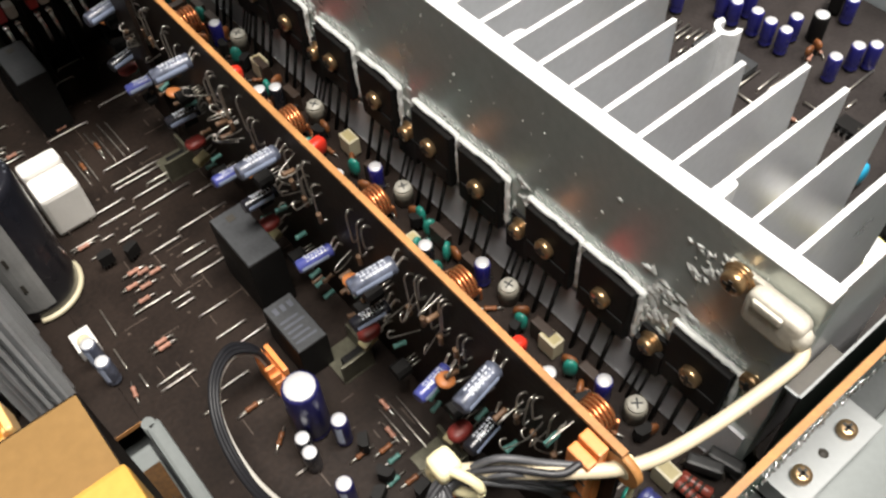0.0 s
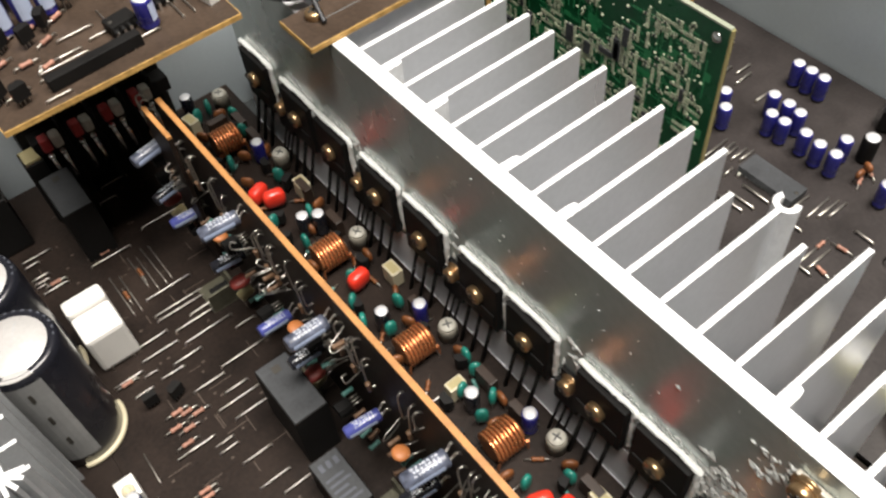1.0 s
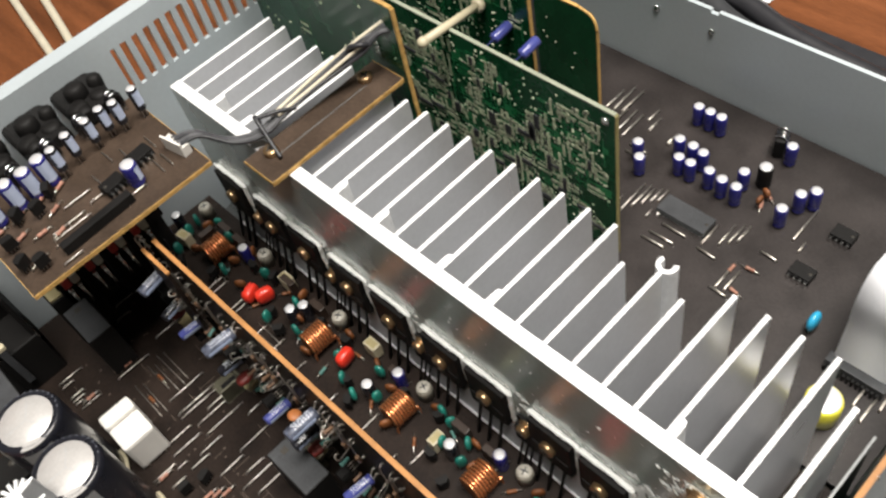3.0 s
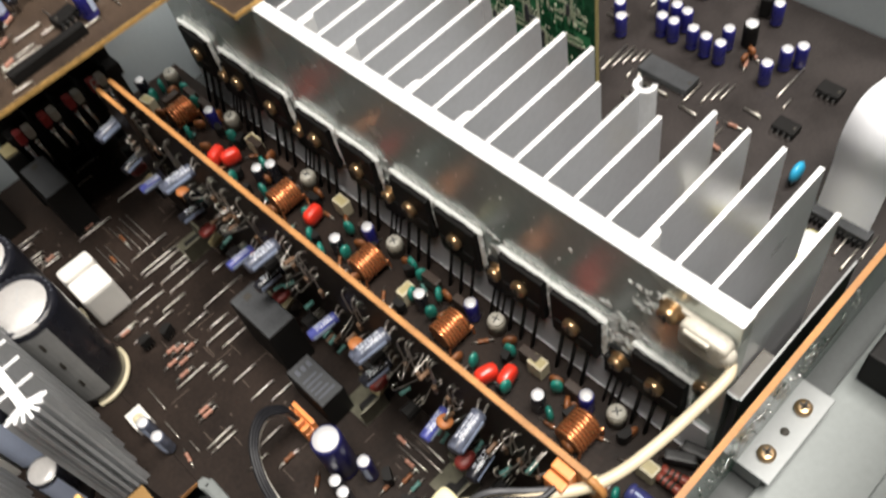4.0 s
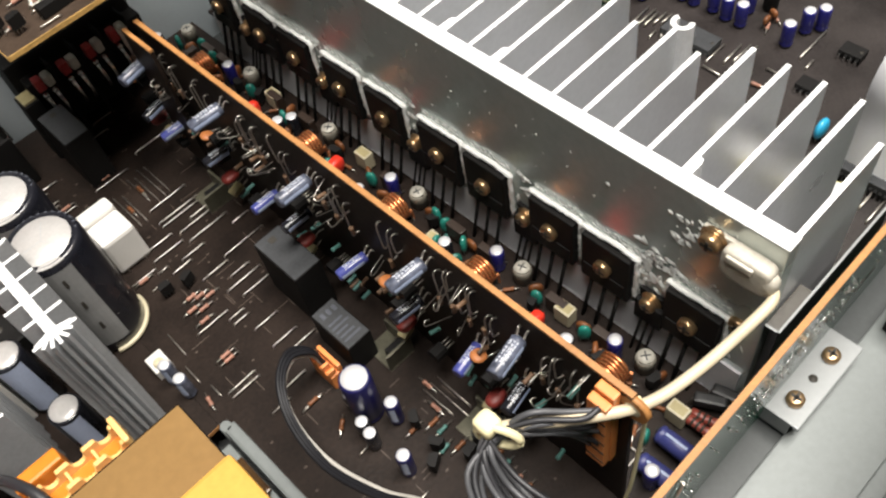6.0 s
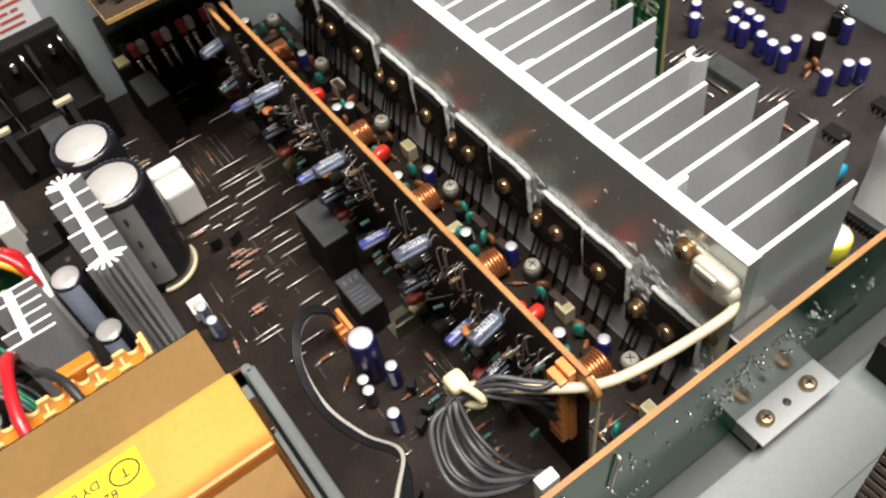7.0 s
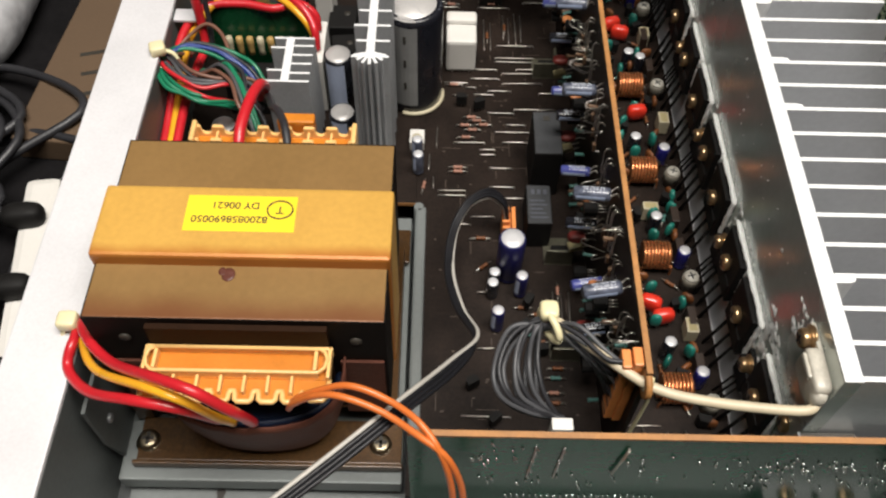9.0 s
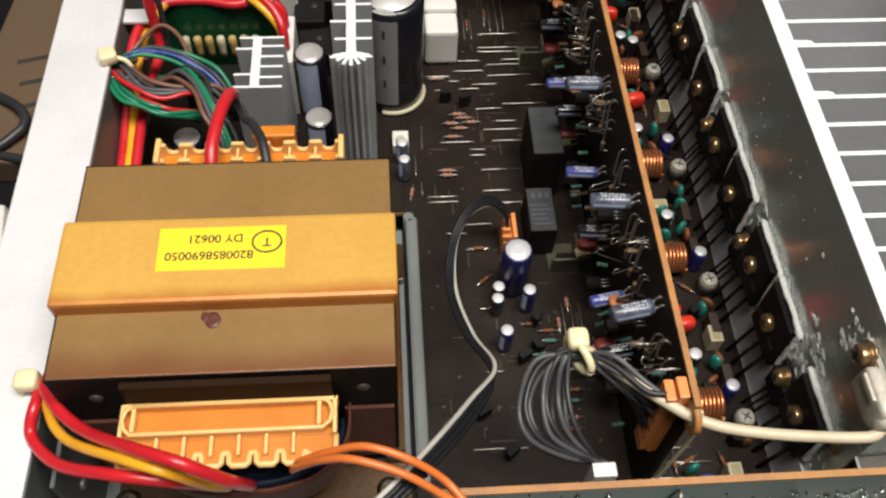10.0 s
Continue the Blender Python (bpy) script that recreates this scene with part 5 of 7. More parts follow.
def writing(text, size, at, mat, parent, rz=180.0, name="lettering"):
    cu = bpy.data.curves.new(name, "FONT")
    cu.offset = 0.00005
    cu.body, cu.size, cu.extrude, cu.align_x, cu.align_y = text, size * MM, 0.00003, "CENTER", "CENTER"
    tmp = bpy.data.objects.new(name, cu)
    me = bpy.data.meshes.new_from_object(tmp)
    bpy.data.objects.remove(tmp)
    me.materials.clear()
    me.materials.append(mat)
    ob = new(name, me)
    ob.parent = parent
    ob.matrix_basis = pose(at[0] * MM, at[1] * MM, at[2] * MM, 0, 0, rz)
    return ob


writing("8200858690050", 3.6, (-4.9, -1.6, 78.17), M_INK, trafo)
writing("DY 00621", 3.6, (-3.6, 3.7, 78.17), M_INK, trafo)
writing("T", 4.0, (10.2, 2.2, 78.17), M_INK, trafo)
part("ring_print", tube(bmesh.new(), [(10.2 + 3.9 * math.cos(2 * math.pi * i / 28), 2.2 + 3.4 * math.sin(2 * math.pi * i / 28), 78.15) for i in range(29)], 0.3, 5, 1, smooth=False), M_INK, trafo)
st = bmesh.new()
blob(st, (-3.5, -18.5, 73.0), 2.2, 2.6, 0.12, 2, 12, 5)
blob(st, (-5.5, -17.4, 73.0), 1.2, 1.6, 0.12, 2, 12, 5)
part("varnish_drip", st, material("dark_varnish", (0.10, 0.035, 0.025), 0.3, 0, 0.2, 100), trafo, "dark purple-brown varnish drip")
LAM = mesh_of("lamination", B(-44.06, 44.06, -34.06, 34.06, 0, 1.42), material("lamination_edges", (0.007, 0.005, 0.004), 0.6, 0.0, 0.4, 60, spec=0.08))
for i in range(38):
    part("lamination", LAM, None, trafo).location = (0, 0, (16 + i * 1.5) * MM)
for x in (-34, 35):
    part("rivet", lathe(bmesh.new(), (x, -34.1, 62), (0, -1, 0), [(0, 1.9), (0.5, 1.7), (0.8, 0.9), (0.85, 0)], 12), M_INK, trafo)
M_FOOT = material("varnished_foot", (0.016, 0.008, 0.004), 0.30, 0.1, 0.5, 14, colour2=(0.075, 0.036, 0.010))
foot = bmesh.new()
box(foot, -43.5, 47.8, -50, -34, 1.0, 3.0, bev=0.6)
box(foot, -44.5, 48.3, -51.5, -50, 0.4, 4.0, bev=0.5)
part("foot", foot, M_FOOT, trafo, "brown varnished mounting foot")
part("foot", B(-47.5, 47.8, 34, 50, 1.0, 3.0, bev=0.6), M_FOOT, trafo)
for x in (-46, 40):
    part("foot_side", B(x, x + 6, -34, 34, 1.0, 14), M_FOOT, trafo)
for x in (-40, 40.5):
    screw(trafo, (x, -43, 3.1), (0, 0, 1), 3.6, material("dark_zinc_screw", (0.30, 0.25, 0.17), 0.3, 1, 0.2, 200))
# windings bulge front and back under the bobbin
def bulge(s, hw, deep, low, n=25, crease=0.0, lift=0.0):
    """One ring of the winding; its paper wrap is creased, and rises towards the right-hand flap."""
    ring = []
    for i in range(n):
        a = math.pi * i / (n - 1)
        c = crease * math.sin(a) * (math.sin(2.3 * i) + 0.6 * math.sin(1.1 * i + 2))
        up = max(0.0, (i / (n - 1) - 0.72) / 0.28) if s < 0 else 0.0
        ring.append((-(hw + c) * math.cos(a) + 1.0, s * (33 + (deep + c * 0.8) * math.sin(a) ** 0.7), low + lift * up * up))
    return ring


def loft(rings):
    bm = bmesh.new()
    rows = [[bm.verts.new(p) for p in ring] for ring in rings]
    for a, b in zip(rows, rows[1:]):
        for i in range(len(a) - 1):
            bm.faces.new((a[i], a[i + 1], b[i + 1], b[i])).smooth = True
    bm.faces.new(rows[-1])
    bm.faces.new(list(reversed(rows[0])))
    return bm


for s in (-1, 1):
    part("winding", loft([bulge(s, 22, 13.5, 4), bulge(s, 25, 16.5, 12), bulge(s, 28, 19.5, 26, crease=0.2), bulge(s, 29.6, 21, 36, crease=0.25), bulge(s, 30.2, 21.6, 41.5, crease=0.25, lift=11), bulge(s, 29.6, 20.9, 41.6, crease=0.25, lift=11), bulge(s, 28.6, 19.8, 37)]), M_PAPER, trafo, "brown paper-wrapped winding")
    part("tape", loft([bulge(s, 28.4, 19.6, 37.05), bulge(s, 28.6, 19.9, 40), bulge(s, 27.6, 18.9, 41.6), bulge(s, 26.4, 17.4, 40), bulge(s, 25, 16, 37.5)]), M_BLUETAPE, trafo, "dark blue insulating tape")
    part("paper_flap", B(*sorted((29.5, 43)), *sorted((s * 34.2, s * 35.2)), 14, 50), M_PAPER, trafo)
    part("paper_flap", B(*sorted((-42, -27.5)), *sorted((s * 34.2, s * 35.2)), 14, 48), M_PAPER, trafo)
# front bobbin end: an open tray and a comb of rounded prongs with ribs
RIBS = [16.9 - 6.95 * i for i in range(7)]


def comb_line(y_in, y_out):
    """The scalloped front line of the comb, from one end to the other."""
    pts = [(27.6, y_in), (27.4, y_out + 2.2), (26.2, y_out + 0.8), (22.6, y_out + 0.6)]
    for x in RIBS:
        w = 2.55
        pts += [(x + w + 0.25, y_out + 3.3), (x + w, y_out + 2.4), (x + w - 0.1, y_out + 0.7), (x + w - 0.8, y_out), (x - w + 0.8, y_out), (x - w + 0.1, y_out + 0.7), (x - w, y_out + 2.4), (x - w - 0.25, y_out + 3.3)]
    return pts + [(-27.4, y_in)]


def bobbin_end(top):
    part("bobbin_wall", B(-26, 27, -36, -34.1, 36, 70.5), M_BOBSHADE, trafo, "amber bobbin wall, coloured dark for shade")
    tray = part("bobbin_tray", B(-26.9, 27.7, -45.4, -36, top - 6, top - 3.6), M_BOBBIN, trafo, "amber open bobbin tray")
    rim = [(-24.6, -36.9), (24.6, -36.9), (26.2, -38), (26.9, -40.4), (26.2, -43), (24.4, -44.6), (-24.4, -44.6), (-26.2, -43), (-26.9, -40.4), (-26.2, -38), (-24.6, -36.9)]
    part("tray_rim", tube(bmesh.new(), [(x, y, top - 0.5) for x, y in rim], 0.62, 7, 3, smooth=False), M_BOBPALE, tray, "pale moulded rim")
    for nm, b in (("tray_wall", (-27.4, 28.2, -37, -36, top - 5, top - 0.6)), ("tray_wall", (-24.5, 24.5, -45.0, -44.2, top - 5, top - 0.7)), ("tray_wall", (-27.6, -26.6, -46, -36, top - 5, top - 0.6)), ("tray_wall", (26.9, 28, -46, -36, top - 5, top - 0.6))):
        part(nm, B(b[0], b[1], *sorted(b[2:4]), b[4], b[5], bev=0.3), M_BOBPALE, tray)
    for x in (-24.2, 23.4):
        part("tray_post", B(x - 0.55, x + 0.55, -43.6, -37, top - 3.6, top - 0.6, bev=0.2), M_BOBPALE, tray)
    line = comb_line(-45.4, -52.6)
    comb = part("comb_plate", prism(bmesh.new(), line, 2, top - 5.4, top - 4.0), M_BOBBIN, trafo, "amber comb with rounded prongs")
    part("comb_rim", tube(bmesh.new(), [(x, y, top - 3.9) for x, y in line], 0.85, 7, 1, smooth=False), M_BOBPALE, comb, "pale moulded rim")
    for x in RIBS[:6]:
        part("comb_rib", B(x - 0.45, x + 0.45, -50.6, -45.2, top - 4.2, top - 1.6, bev=0.2), M_BOBPALE, comb)


# same amber moulding, coloured near black for the shade under the core
M_BOBSHADE = material("shaded_amber_bobbin", (0.019, 0.008, 0.0035), 0.6, 0, 0.3, 60, 0.2, spec=0.08)
bobbin_end(62)
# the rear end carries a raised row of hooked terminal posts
part("bobbin_wall", B(-26, 29, 34.1, 36, 36, 70), M_BOBSHADE, trafo)
rear = part("rear_comb", B(-26.5, 29.5, 36.2, 48, 58, 62.5, bev=0.6), M_BOBBIN, trafo, "amber rear terminal comb")


def scallops(x0, x1, low, high, n, half, deep):
    """An upright comb wall: a row of rounded notches between hooked teeth."""
    pts = [(x0, low), (x1, low), (x1, high)]
    step = (x1 - x0) / n
    for i in range(n):
        c = x1 - step * (i + 0.5)
        pts += [(c + half + 0.5, high), (c + half + 0.1, high - 0.5)] + [(c + half * math.cos(a), high - deep + half * 0.6 - half * math.sin(a)) for a in [math.pi * k / 6 for k in range(7)]] + [(c - half - 0.1, high - 0.5), (c - half - 0.5, high)]
    return pts + [(x0, high)]


for y, hi in ((45.6, 67.2), (40.4, 66.2)):
    part("comb_wall", prism(bmesh.new(), scallops(-26.2, 29.2, 59, hi, 7, 1.9, 2.8), 1, y, y + 1.3), M_BOBPALE, rear, "pale scalloped wall")
for x in (-26.2, 29.2):
    part("end_hook", B(x - 0.9, x + 0.9, 39, 48.4, 59, 68.2, bev=0.8), M_BOBPALE, rear)
for i in range(8):
    part("comb_rib", B(-26.2 + 7.9 * i - 0.4, -26.2 + 7.9 * i + 0.4, 41.5, 45.7, 61.4, 65.4, bev=0.2), M_BOBPALE, rear)
part("tab", B(2, 15, 48.4, 53, 60, 67.5, bev=0.8), M_BOBBIN, rear)

# ---- thick wires at the transformer front ----
def cord(name, label, rows, category="cable"):
    c = thing(name, (0, 0, 0), label, category)
    for pts, r, mat in rows:
        part("wire", tube(bmesh.new(), pts, r, 9, 7), mat, c)
    return c


cord("mains_leads", "thick red and yellow transformer leads under a cable tie", (
    ([(-206, -30, 30), (-217, -40, 47), (-217.9, -50, 52.4), (-218.4, -58, 49.4), (-207.9, -68, 54.9), (-192.5, -74, 63), (-181.9, -76, 63.8), (-176, -76, 60.6), (-170, -73, 48)], 1.65, M_REDWIRE),
    ([(-210, -28, 34), (-216, -42, 52), (-211.2, -52, 58), (-200.1, -62, 61.8), (-183.3, -72, 73.5), (-171.7, -77, 76.5), (-164.7, -78, 68.9), (-161, -77, 60.4), (-160, -73, 46)], 1.65, M_REDWIRE),
    ([(-208, -30, 30), (-216, -43, 48), (-213.7, -53, 52), (-205.1, -63, 58), (-186.9, -73, 69.5), (-175.7, -77, 70), (-168.8, -76, 56.9), (-166, -73, 46)], 1.35, M_YELWIRE)))
tb = thing("cable_tie", (-219.5, -44.8, 53), "yellowed nylon cable tie at the flange", "cable tie")
part("tie_head", blob(bmesh.new(), (-1.5, 1.5, 0.5), 3.2, 3.0, 2.2, 5, 12, 8), M_NYLON, tb)
part("strap", tube(bmesh.new(), [(0, 1, 0), (4, -1, -1.5), (5, -3, -6), (0, -3, -7), (-4, -1, -5), (-2, 1, 0)], 0.9, 6, 5), M_NYLON, tb)
cord("orange_leads", "pair of thin orange leads over the front board", (
    ([(-147, -72, 58), (-144.7, -74, 66), (-137, -75, 74), (-128.6, -76, 79), (-119, -79, 78), (-110, -83, 72.5), (-104, -90, 69), (-100.5, -94, 54), (-99, -97, 30), (-96, -104, 2), (-90, -112, -8)], 1.0, M_ORWIRE),
    ([(-148, -73, 57), (-145.6, -75, 64.5), (-139, -77, 74), (-131.4, -79, 79), (-120, -82.5, 77.5), (-110, -86.8, 72), (-102, -91, 67), (-97.5, -94, 52), (-96, -97, 28), (-93, -105, 2), (-86, -113, -8)], 1.0, M_ORWIRE)))

# ---- rear left corner: power supply ----


def cross_sink(name, label, x0, x1, y0, y1, top, star):
    c = thing(name, ((x0 + x1) / 2, (y0 + y1) / 2, 0), label, "heat sink")
    cx, hw, hy = 0, (x1 - x0) / 2, (y1 - y0) / 2
    inset = 3 if star else -0.4
    spine = part("spine", B(-1.6, 1.6, -hy + inset, hy - inset, 0.5, top), M_SINKALU, c)
    part("cut_face", B(-1.6, 1.6, -hy + inset, hy - inset, top + 0.02, top + 0.16), M_SAWN, spine, "bright sawn end")

    count = [0]

    def bar(pl):
        count[0] += 1
        up = top + 0.02 + 0.013 * count[0]
        f = part("fin", prism(bmesh.new(), pl, 2, 0.5, top - 0.01), M_SINKALU, c)
        part("cut_face", prism(bmesh.new(), pl, 2, top, up), M_SAWN, f, "bright sawn end")

    def flat_bar(a, b, cc, d):
        bar([(a, cc), (b, cc), (b, d), (a, d)])
    if star:
        for i in range(6):
            y = -hy + 4 + (2 * hy - 8) * i / 5
            flat_bar(-hw * (1 if i % 2 == 0 else 0.8), -1.6, y - 0.55, y + 0.55)
            flat_bar(1.6, hw, y - 0.55, y + 0.55)
    else:
        for y in (-12.2, -7.6, -2.4, 2.6, 7.8, 12.2):
            flat_bar(1.6, hw + 1.6, y - 0.5, y + 0.5)
        for y in (-12.2, -6.2, 6.6, 12.2):
            flat_bar(-hw + (1.5 if y > 10 else 0.5), -1.6, y - 0.5, y + 0.5)
    if star:
        for sy in (-1, 1):
            for a in (-75, -50, -25, 0, 25, 50, 75):
                t = math.radians(a)
                dx, dy = math.sin(t), sy * math.cos(t)
                nx, ny = -dy * 0.55, dx * 0.55
                ox, oy, ln = 0, sy * (hy - 6), 6.2
                bar([(ox + nx, oy + ny), (ox + dx * ln + nx, oy + dy * ln + ny), (ox + dx * ln - nx, oy + dy * ln - ny), (ox - nx, oy - ny)])
    return c


cross_sink("regulator_heat_sink", "tall grey extruded heat sink with a star-shaped end", -139, -125, 58, 108, 68.5, True)
cross_sink("small_heat_sink", "short grey extruded heat sink with a bright ladder-like end", -175, -159, 69, 93.6, 48, False)
capacitor((-150, 102, 0), 6.3, 32, M_NAVY, "black electrolytic capacitor with a scored aluminium top", "power supply capacitors", top=M_VENTTOP, face=258, wide=80)
k1 = capacitor((-146.5, 75, 0), 5.7, 25, M_NAVY, "black electrolytic capacitor with a dull aluminium top", "power supply capacitors", top=M_VENTTOP, face=258, wide=70)
moved(k1, -196, 70, -4)
pw = thing("power_connector", (-160, 112, 0), "white power connector with red and yellow wires", "connector")
part("housing", B(-3.5, 3.5, -13, 13, 0, 30, bev=0.6), M_WHITEPL, pw)
for i in range(4):
    part("pin", rod(bmesh.new(), (0, -9 + i * 6, 30), (0, -9 + i * 6, 32.5), 0.8, 6), M_TIN, pw)
jw = thing("jumper_connector", (-161.5, 158, 0), "white four-pin connector standing in the power supply", "connector")
part("housing", B(-4, 4, -9, 9, 0, 25, bev=0.8), M_WHITEPL, jw)
for i in range(2):
    for j in range(2):
        part("pin_hole", B(-2.4 + 3 * i, -0.8 + 3 * i, -6 + 7 * j, -3.6 + 7 * j, 25.02, 25.1), M_CREAM, jw)
for x, y, a, h in ((-152.5, 146, 0, 15), (-150, 128, 6, 13), (-176, 150, 0, 22), (-182, 176, 0, 26), (-205, 190, 0, 30), (-140, 160, 0, 14)):
    fz = thing("fuse_holder", (x, y, 0), "black moulded fuse holder in the power supply", "fuse holder", "black power supply mouldings", rz=a)
    part("body", B(-6.5, 6.5, -8, 8, 0, h, bev=0.7), M_BLACK, fz)
    part("hole", lathe(bmesh.new(), (2, 2, h + 0.02), (0, 0, 1), [(0, 1.5), (0.05, 1.5), (0.05, 0)], 10), M_INK, fz)
M_TANTAPE = material("tan_tape", (0.40, 0.26, 0.09), 0.5, 0, 0.2, 60)
st_t = thing("standby_transformer", (-198, 152, 0), "small tan-taped standby transformer", "transformer")
part("winding", B(-9, 12, -10, 12, 4, 30, bev=3), M_TANTAPE, st_t, "tan taped winding")
part("core", B(-12, 15, -5, 7, 2, 24, bev=1), M_DARKALU, st_t)
part("patch", B(-6, 6, -10.3, -10.0, 12, 20), M_GREEN2, st_t)
pg = thing("power_board", (-188, 121, 0), "small green power board with a row of tan resistors", "circuit board")
part("board", B(-20, 25, -1, 1, 2, 42), M_GREEN, pg)
for i in range(7):
    part("resistor", lathe(bmesh.new(), (-12 + i * 4.6, -4, 17), (0, 0, 1), [(0, 0.8), (0.5, 1.6), (3, 1.3), (6.5, 1.6), (9.5, 1.6), (10, 0.8)], 9), M_TANTAPE if i % 3 else M_CREAM, pg)
rl = thing("relay", (-186, 104, 0), "low black relay in the power supply", "relay")
part("body", B(-14, 11, -8, 8, 0, 17, bev=0.8), M_BLACK, rl)
for x, y, a in ((-192, 100, 20), (-187.5, 101, 70), (-189, 95, 50)):
    bc = thing("ceramic_capacitor", (x, y, 17), "blue dipped capacitor on a dark moulding", "capacitor", "blue power supply capacitors", rz=a)
    part("disc", blob(bmesh.new(), (0, 0, 4.2), 2.6, 1.5, 3.2), M_BLUE, bc)
    for sx in (-1.2, 1.2):
        part("lead", rod(bmesh.new(), (sx, 0, 0), (sx, 0, 2.4), 0.3, 5), M_TIN, bc)
# wall-side loom
cord("supply_leads", "thick red and yellow leads along the side wall", (
    ([(-216, 12, 28), (-216, 40, 26), (-216, 70, 30), (-215.5, 90, 38), (-213, 106, 42), (-206, 119, 42), (-191, 121, 42), (-178, 119, 41.5), (-168, 122, 42), (-161, 120, 38), (-160, 118, 31)], 1.8, M_REDWIRE),
    ([(-213, 10, 29), (-213, 40, 27), (-213, 72, 31), (-212.6, 92, 37), (-210, 108, 40), (-204, 120, 42), (-194, 126, 44), (-186, 127, 45), (-177, 123, 45), (-168, 116, 43), (-162, 111, 38), (-160, 109, 31)], 1.6, M_YELWIRE),
    ([(-196, 130, 30), (-187, 130, 40), (-177, 126, 46), (-167, 118, 45), (-162, 113, 42), (-159.6, 108, 38), (-159.4, 106, 31)], 1.8, M_REDWIRE),
    ([(-209.6, 10, 30), (-209.8, 40, 29), (-209.6, 68, 32), (-208, 90, 33), (-206, 101, 35), (-206, 104.5, 44), (-206.4, 106, 60), (-207, 112, 76), (-206, 122, 84), (-200, 132, 80), (-190, 139, 60), (-185, 141, 38)], 1.9, M_REDWIRE),
    ([(-203, 100, 30), (-203, 106, 44), (-203.6, 109, 60), (-205, 118, 76), (-210, 134, 78), (-214, 160, 60), (-215, 190, 40)], 1.1, M_DARKWIRE),
    ([(-216, 90, 40), (-212, 98, 42), (-204, 103, 46), (-197, 99, 45), (-192, 89, 42), (-188, 82, 36)], 0.8, M_BRNWIRE),
    ([(-174, 16, 66), (-173.8, 24, 70), (-172, 37, 71), (-170.7, 48, 67), (-172, 58, 55), (-178, 70, 38)], 2.0, M_REDWIRE),
    ([(-157, 16, 66), (-159, 26, 69), (-163, 36, 66), (-166.5, 43, 61), (-171, 57, 52), (-176, 70, 36)], 1.5, M_DARKWIRE)))
rows = []
rnd = random.Random(6)
upper = [(-212, 96, 34), (-217, 88, 42), (-214.5, 85, 46.5), (-208, 89, 47), (-198, 88, 46), (-190, 85, 44), (-183, 80, 41), (-176, 72, 34)]
outer = [(-212, 96, 34), (-217.5, 86, 42), (-217, 78, 45), (-212.5, 70, 44), (-205, 66, 43), (-198, 65, 41), (-191, 68, 36), (-186, 72, 30)]
inner = [(-212, 96, 34), (-216.5, 86, 43), (-213, 79, 47), (-206, 72, 46.5), (-197, 70, 45), (-189, 73, 43), (-183, 74, 40), (-177, 70, 32)]
hump = [(-206, 84, 36), (-199, 81, 42), (-193, 79, 46), (-187, 72, 47), (-182, 62, 45), (-177, 53, 40), (-173, 44, 32)]
for route, mats in ((upper, (M_GRNWIRE, M_BLUWIRE, M_BLUWIRE, M_DARKWIRE, M_GRNWIRE)), (outer, (M_GRNWIRE, M_GRNWIRE, M_GRNWIRE, M_REDWIRE)), (inner, (M_REDWIRE, M_GREYWIRE, M_GREYWIRE, M_DARKWIRE, M_BRNWIRE)), (hump, (M_BRNWIRE, M_GREYWIRE, M_GRNWIRE, M_GRNWIRE, M_DARKWIRE))):
    for i, mat in enumerate(mats):
        u = i - (len(mats) - 1) / 2
        line = [(x + u * 0.9 + rnd.uniform(-0.8, 0.8), y + u * 1.1 + rnd.uniform(-0.9, 0.9), z + rnd.uniform(-0.9, 0.9)) for x, y, z in route]
        rows.append((line, 0.85, mat))
cord("signal_loom", "loom of green, blue, brown and grey wires tied at the wall", rows)
moved(tb, -216.5, 81.5, 50.5, 20)

# ---- speaker terminals on the rear panel ----
sp = thing("speaker_terminal_block", (-125.5, 200, 0), "black speaker terminal block with metal lugs", "terminal block")
part("back", B(-26, 26, 18, 27, 0, 54, bev=1.5), M_BLACK, sp)
for x in (-26, -9.5, 8.5, 24):
    part("rib", B(x, x + 2, -2, 18, 0, 52, bev=0.6), M_BLACK, sp)
part("base", B(-26, 26, -3, 18, 0, 26, bev=0.8), M_BLACK, sp)
part("step", B(-26, 10, 2, 14, 26, 34, bev=0.6), M_BLACK, sp)
for x in (-18, 0, 18):
    part("lug", blob(bmesh.new(), (x, 16.6, 45), 2.0, 1.6, 2.6, 2.4), M_SOLDER, sp, "bright metal lug")
    part("rail", tube(bmesh.new(), [(x + 5, 16, 50), (x + 6, 10, 42), (x + 7.5, 2, 32), (x + 8, -2.5, 24)], 0.8, 6, 3), M_SOLDER, sp)
for x in (-23, 6):
    part("contact", B(x, x + 8, -5, -2, 32, 34, bev=0.3), M_CREAM, sp, "brassy contact strip")
    part("contact_leg", B(x + 4, x + 7, -5, -4, 8, 32), M_GREYPL, sp)
M_DULLRED = material("dull_red_key", (0.36, 0.03, 0.03), 0.5, 0, 0.2, 160)
pt = thing("push_terminals", (-56, 206, 0), "row of push terminals with red and grey keys", "terminal block")
part("housing", B(-29, 29, 4, 21, 3, 44, bev=1.2), M_BLACK, pt)
part("sill", B(-26, 29, -3.0, 4, 30, 36.5, bev=0.6), M_BLACK, pt)
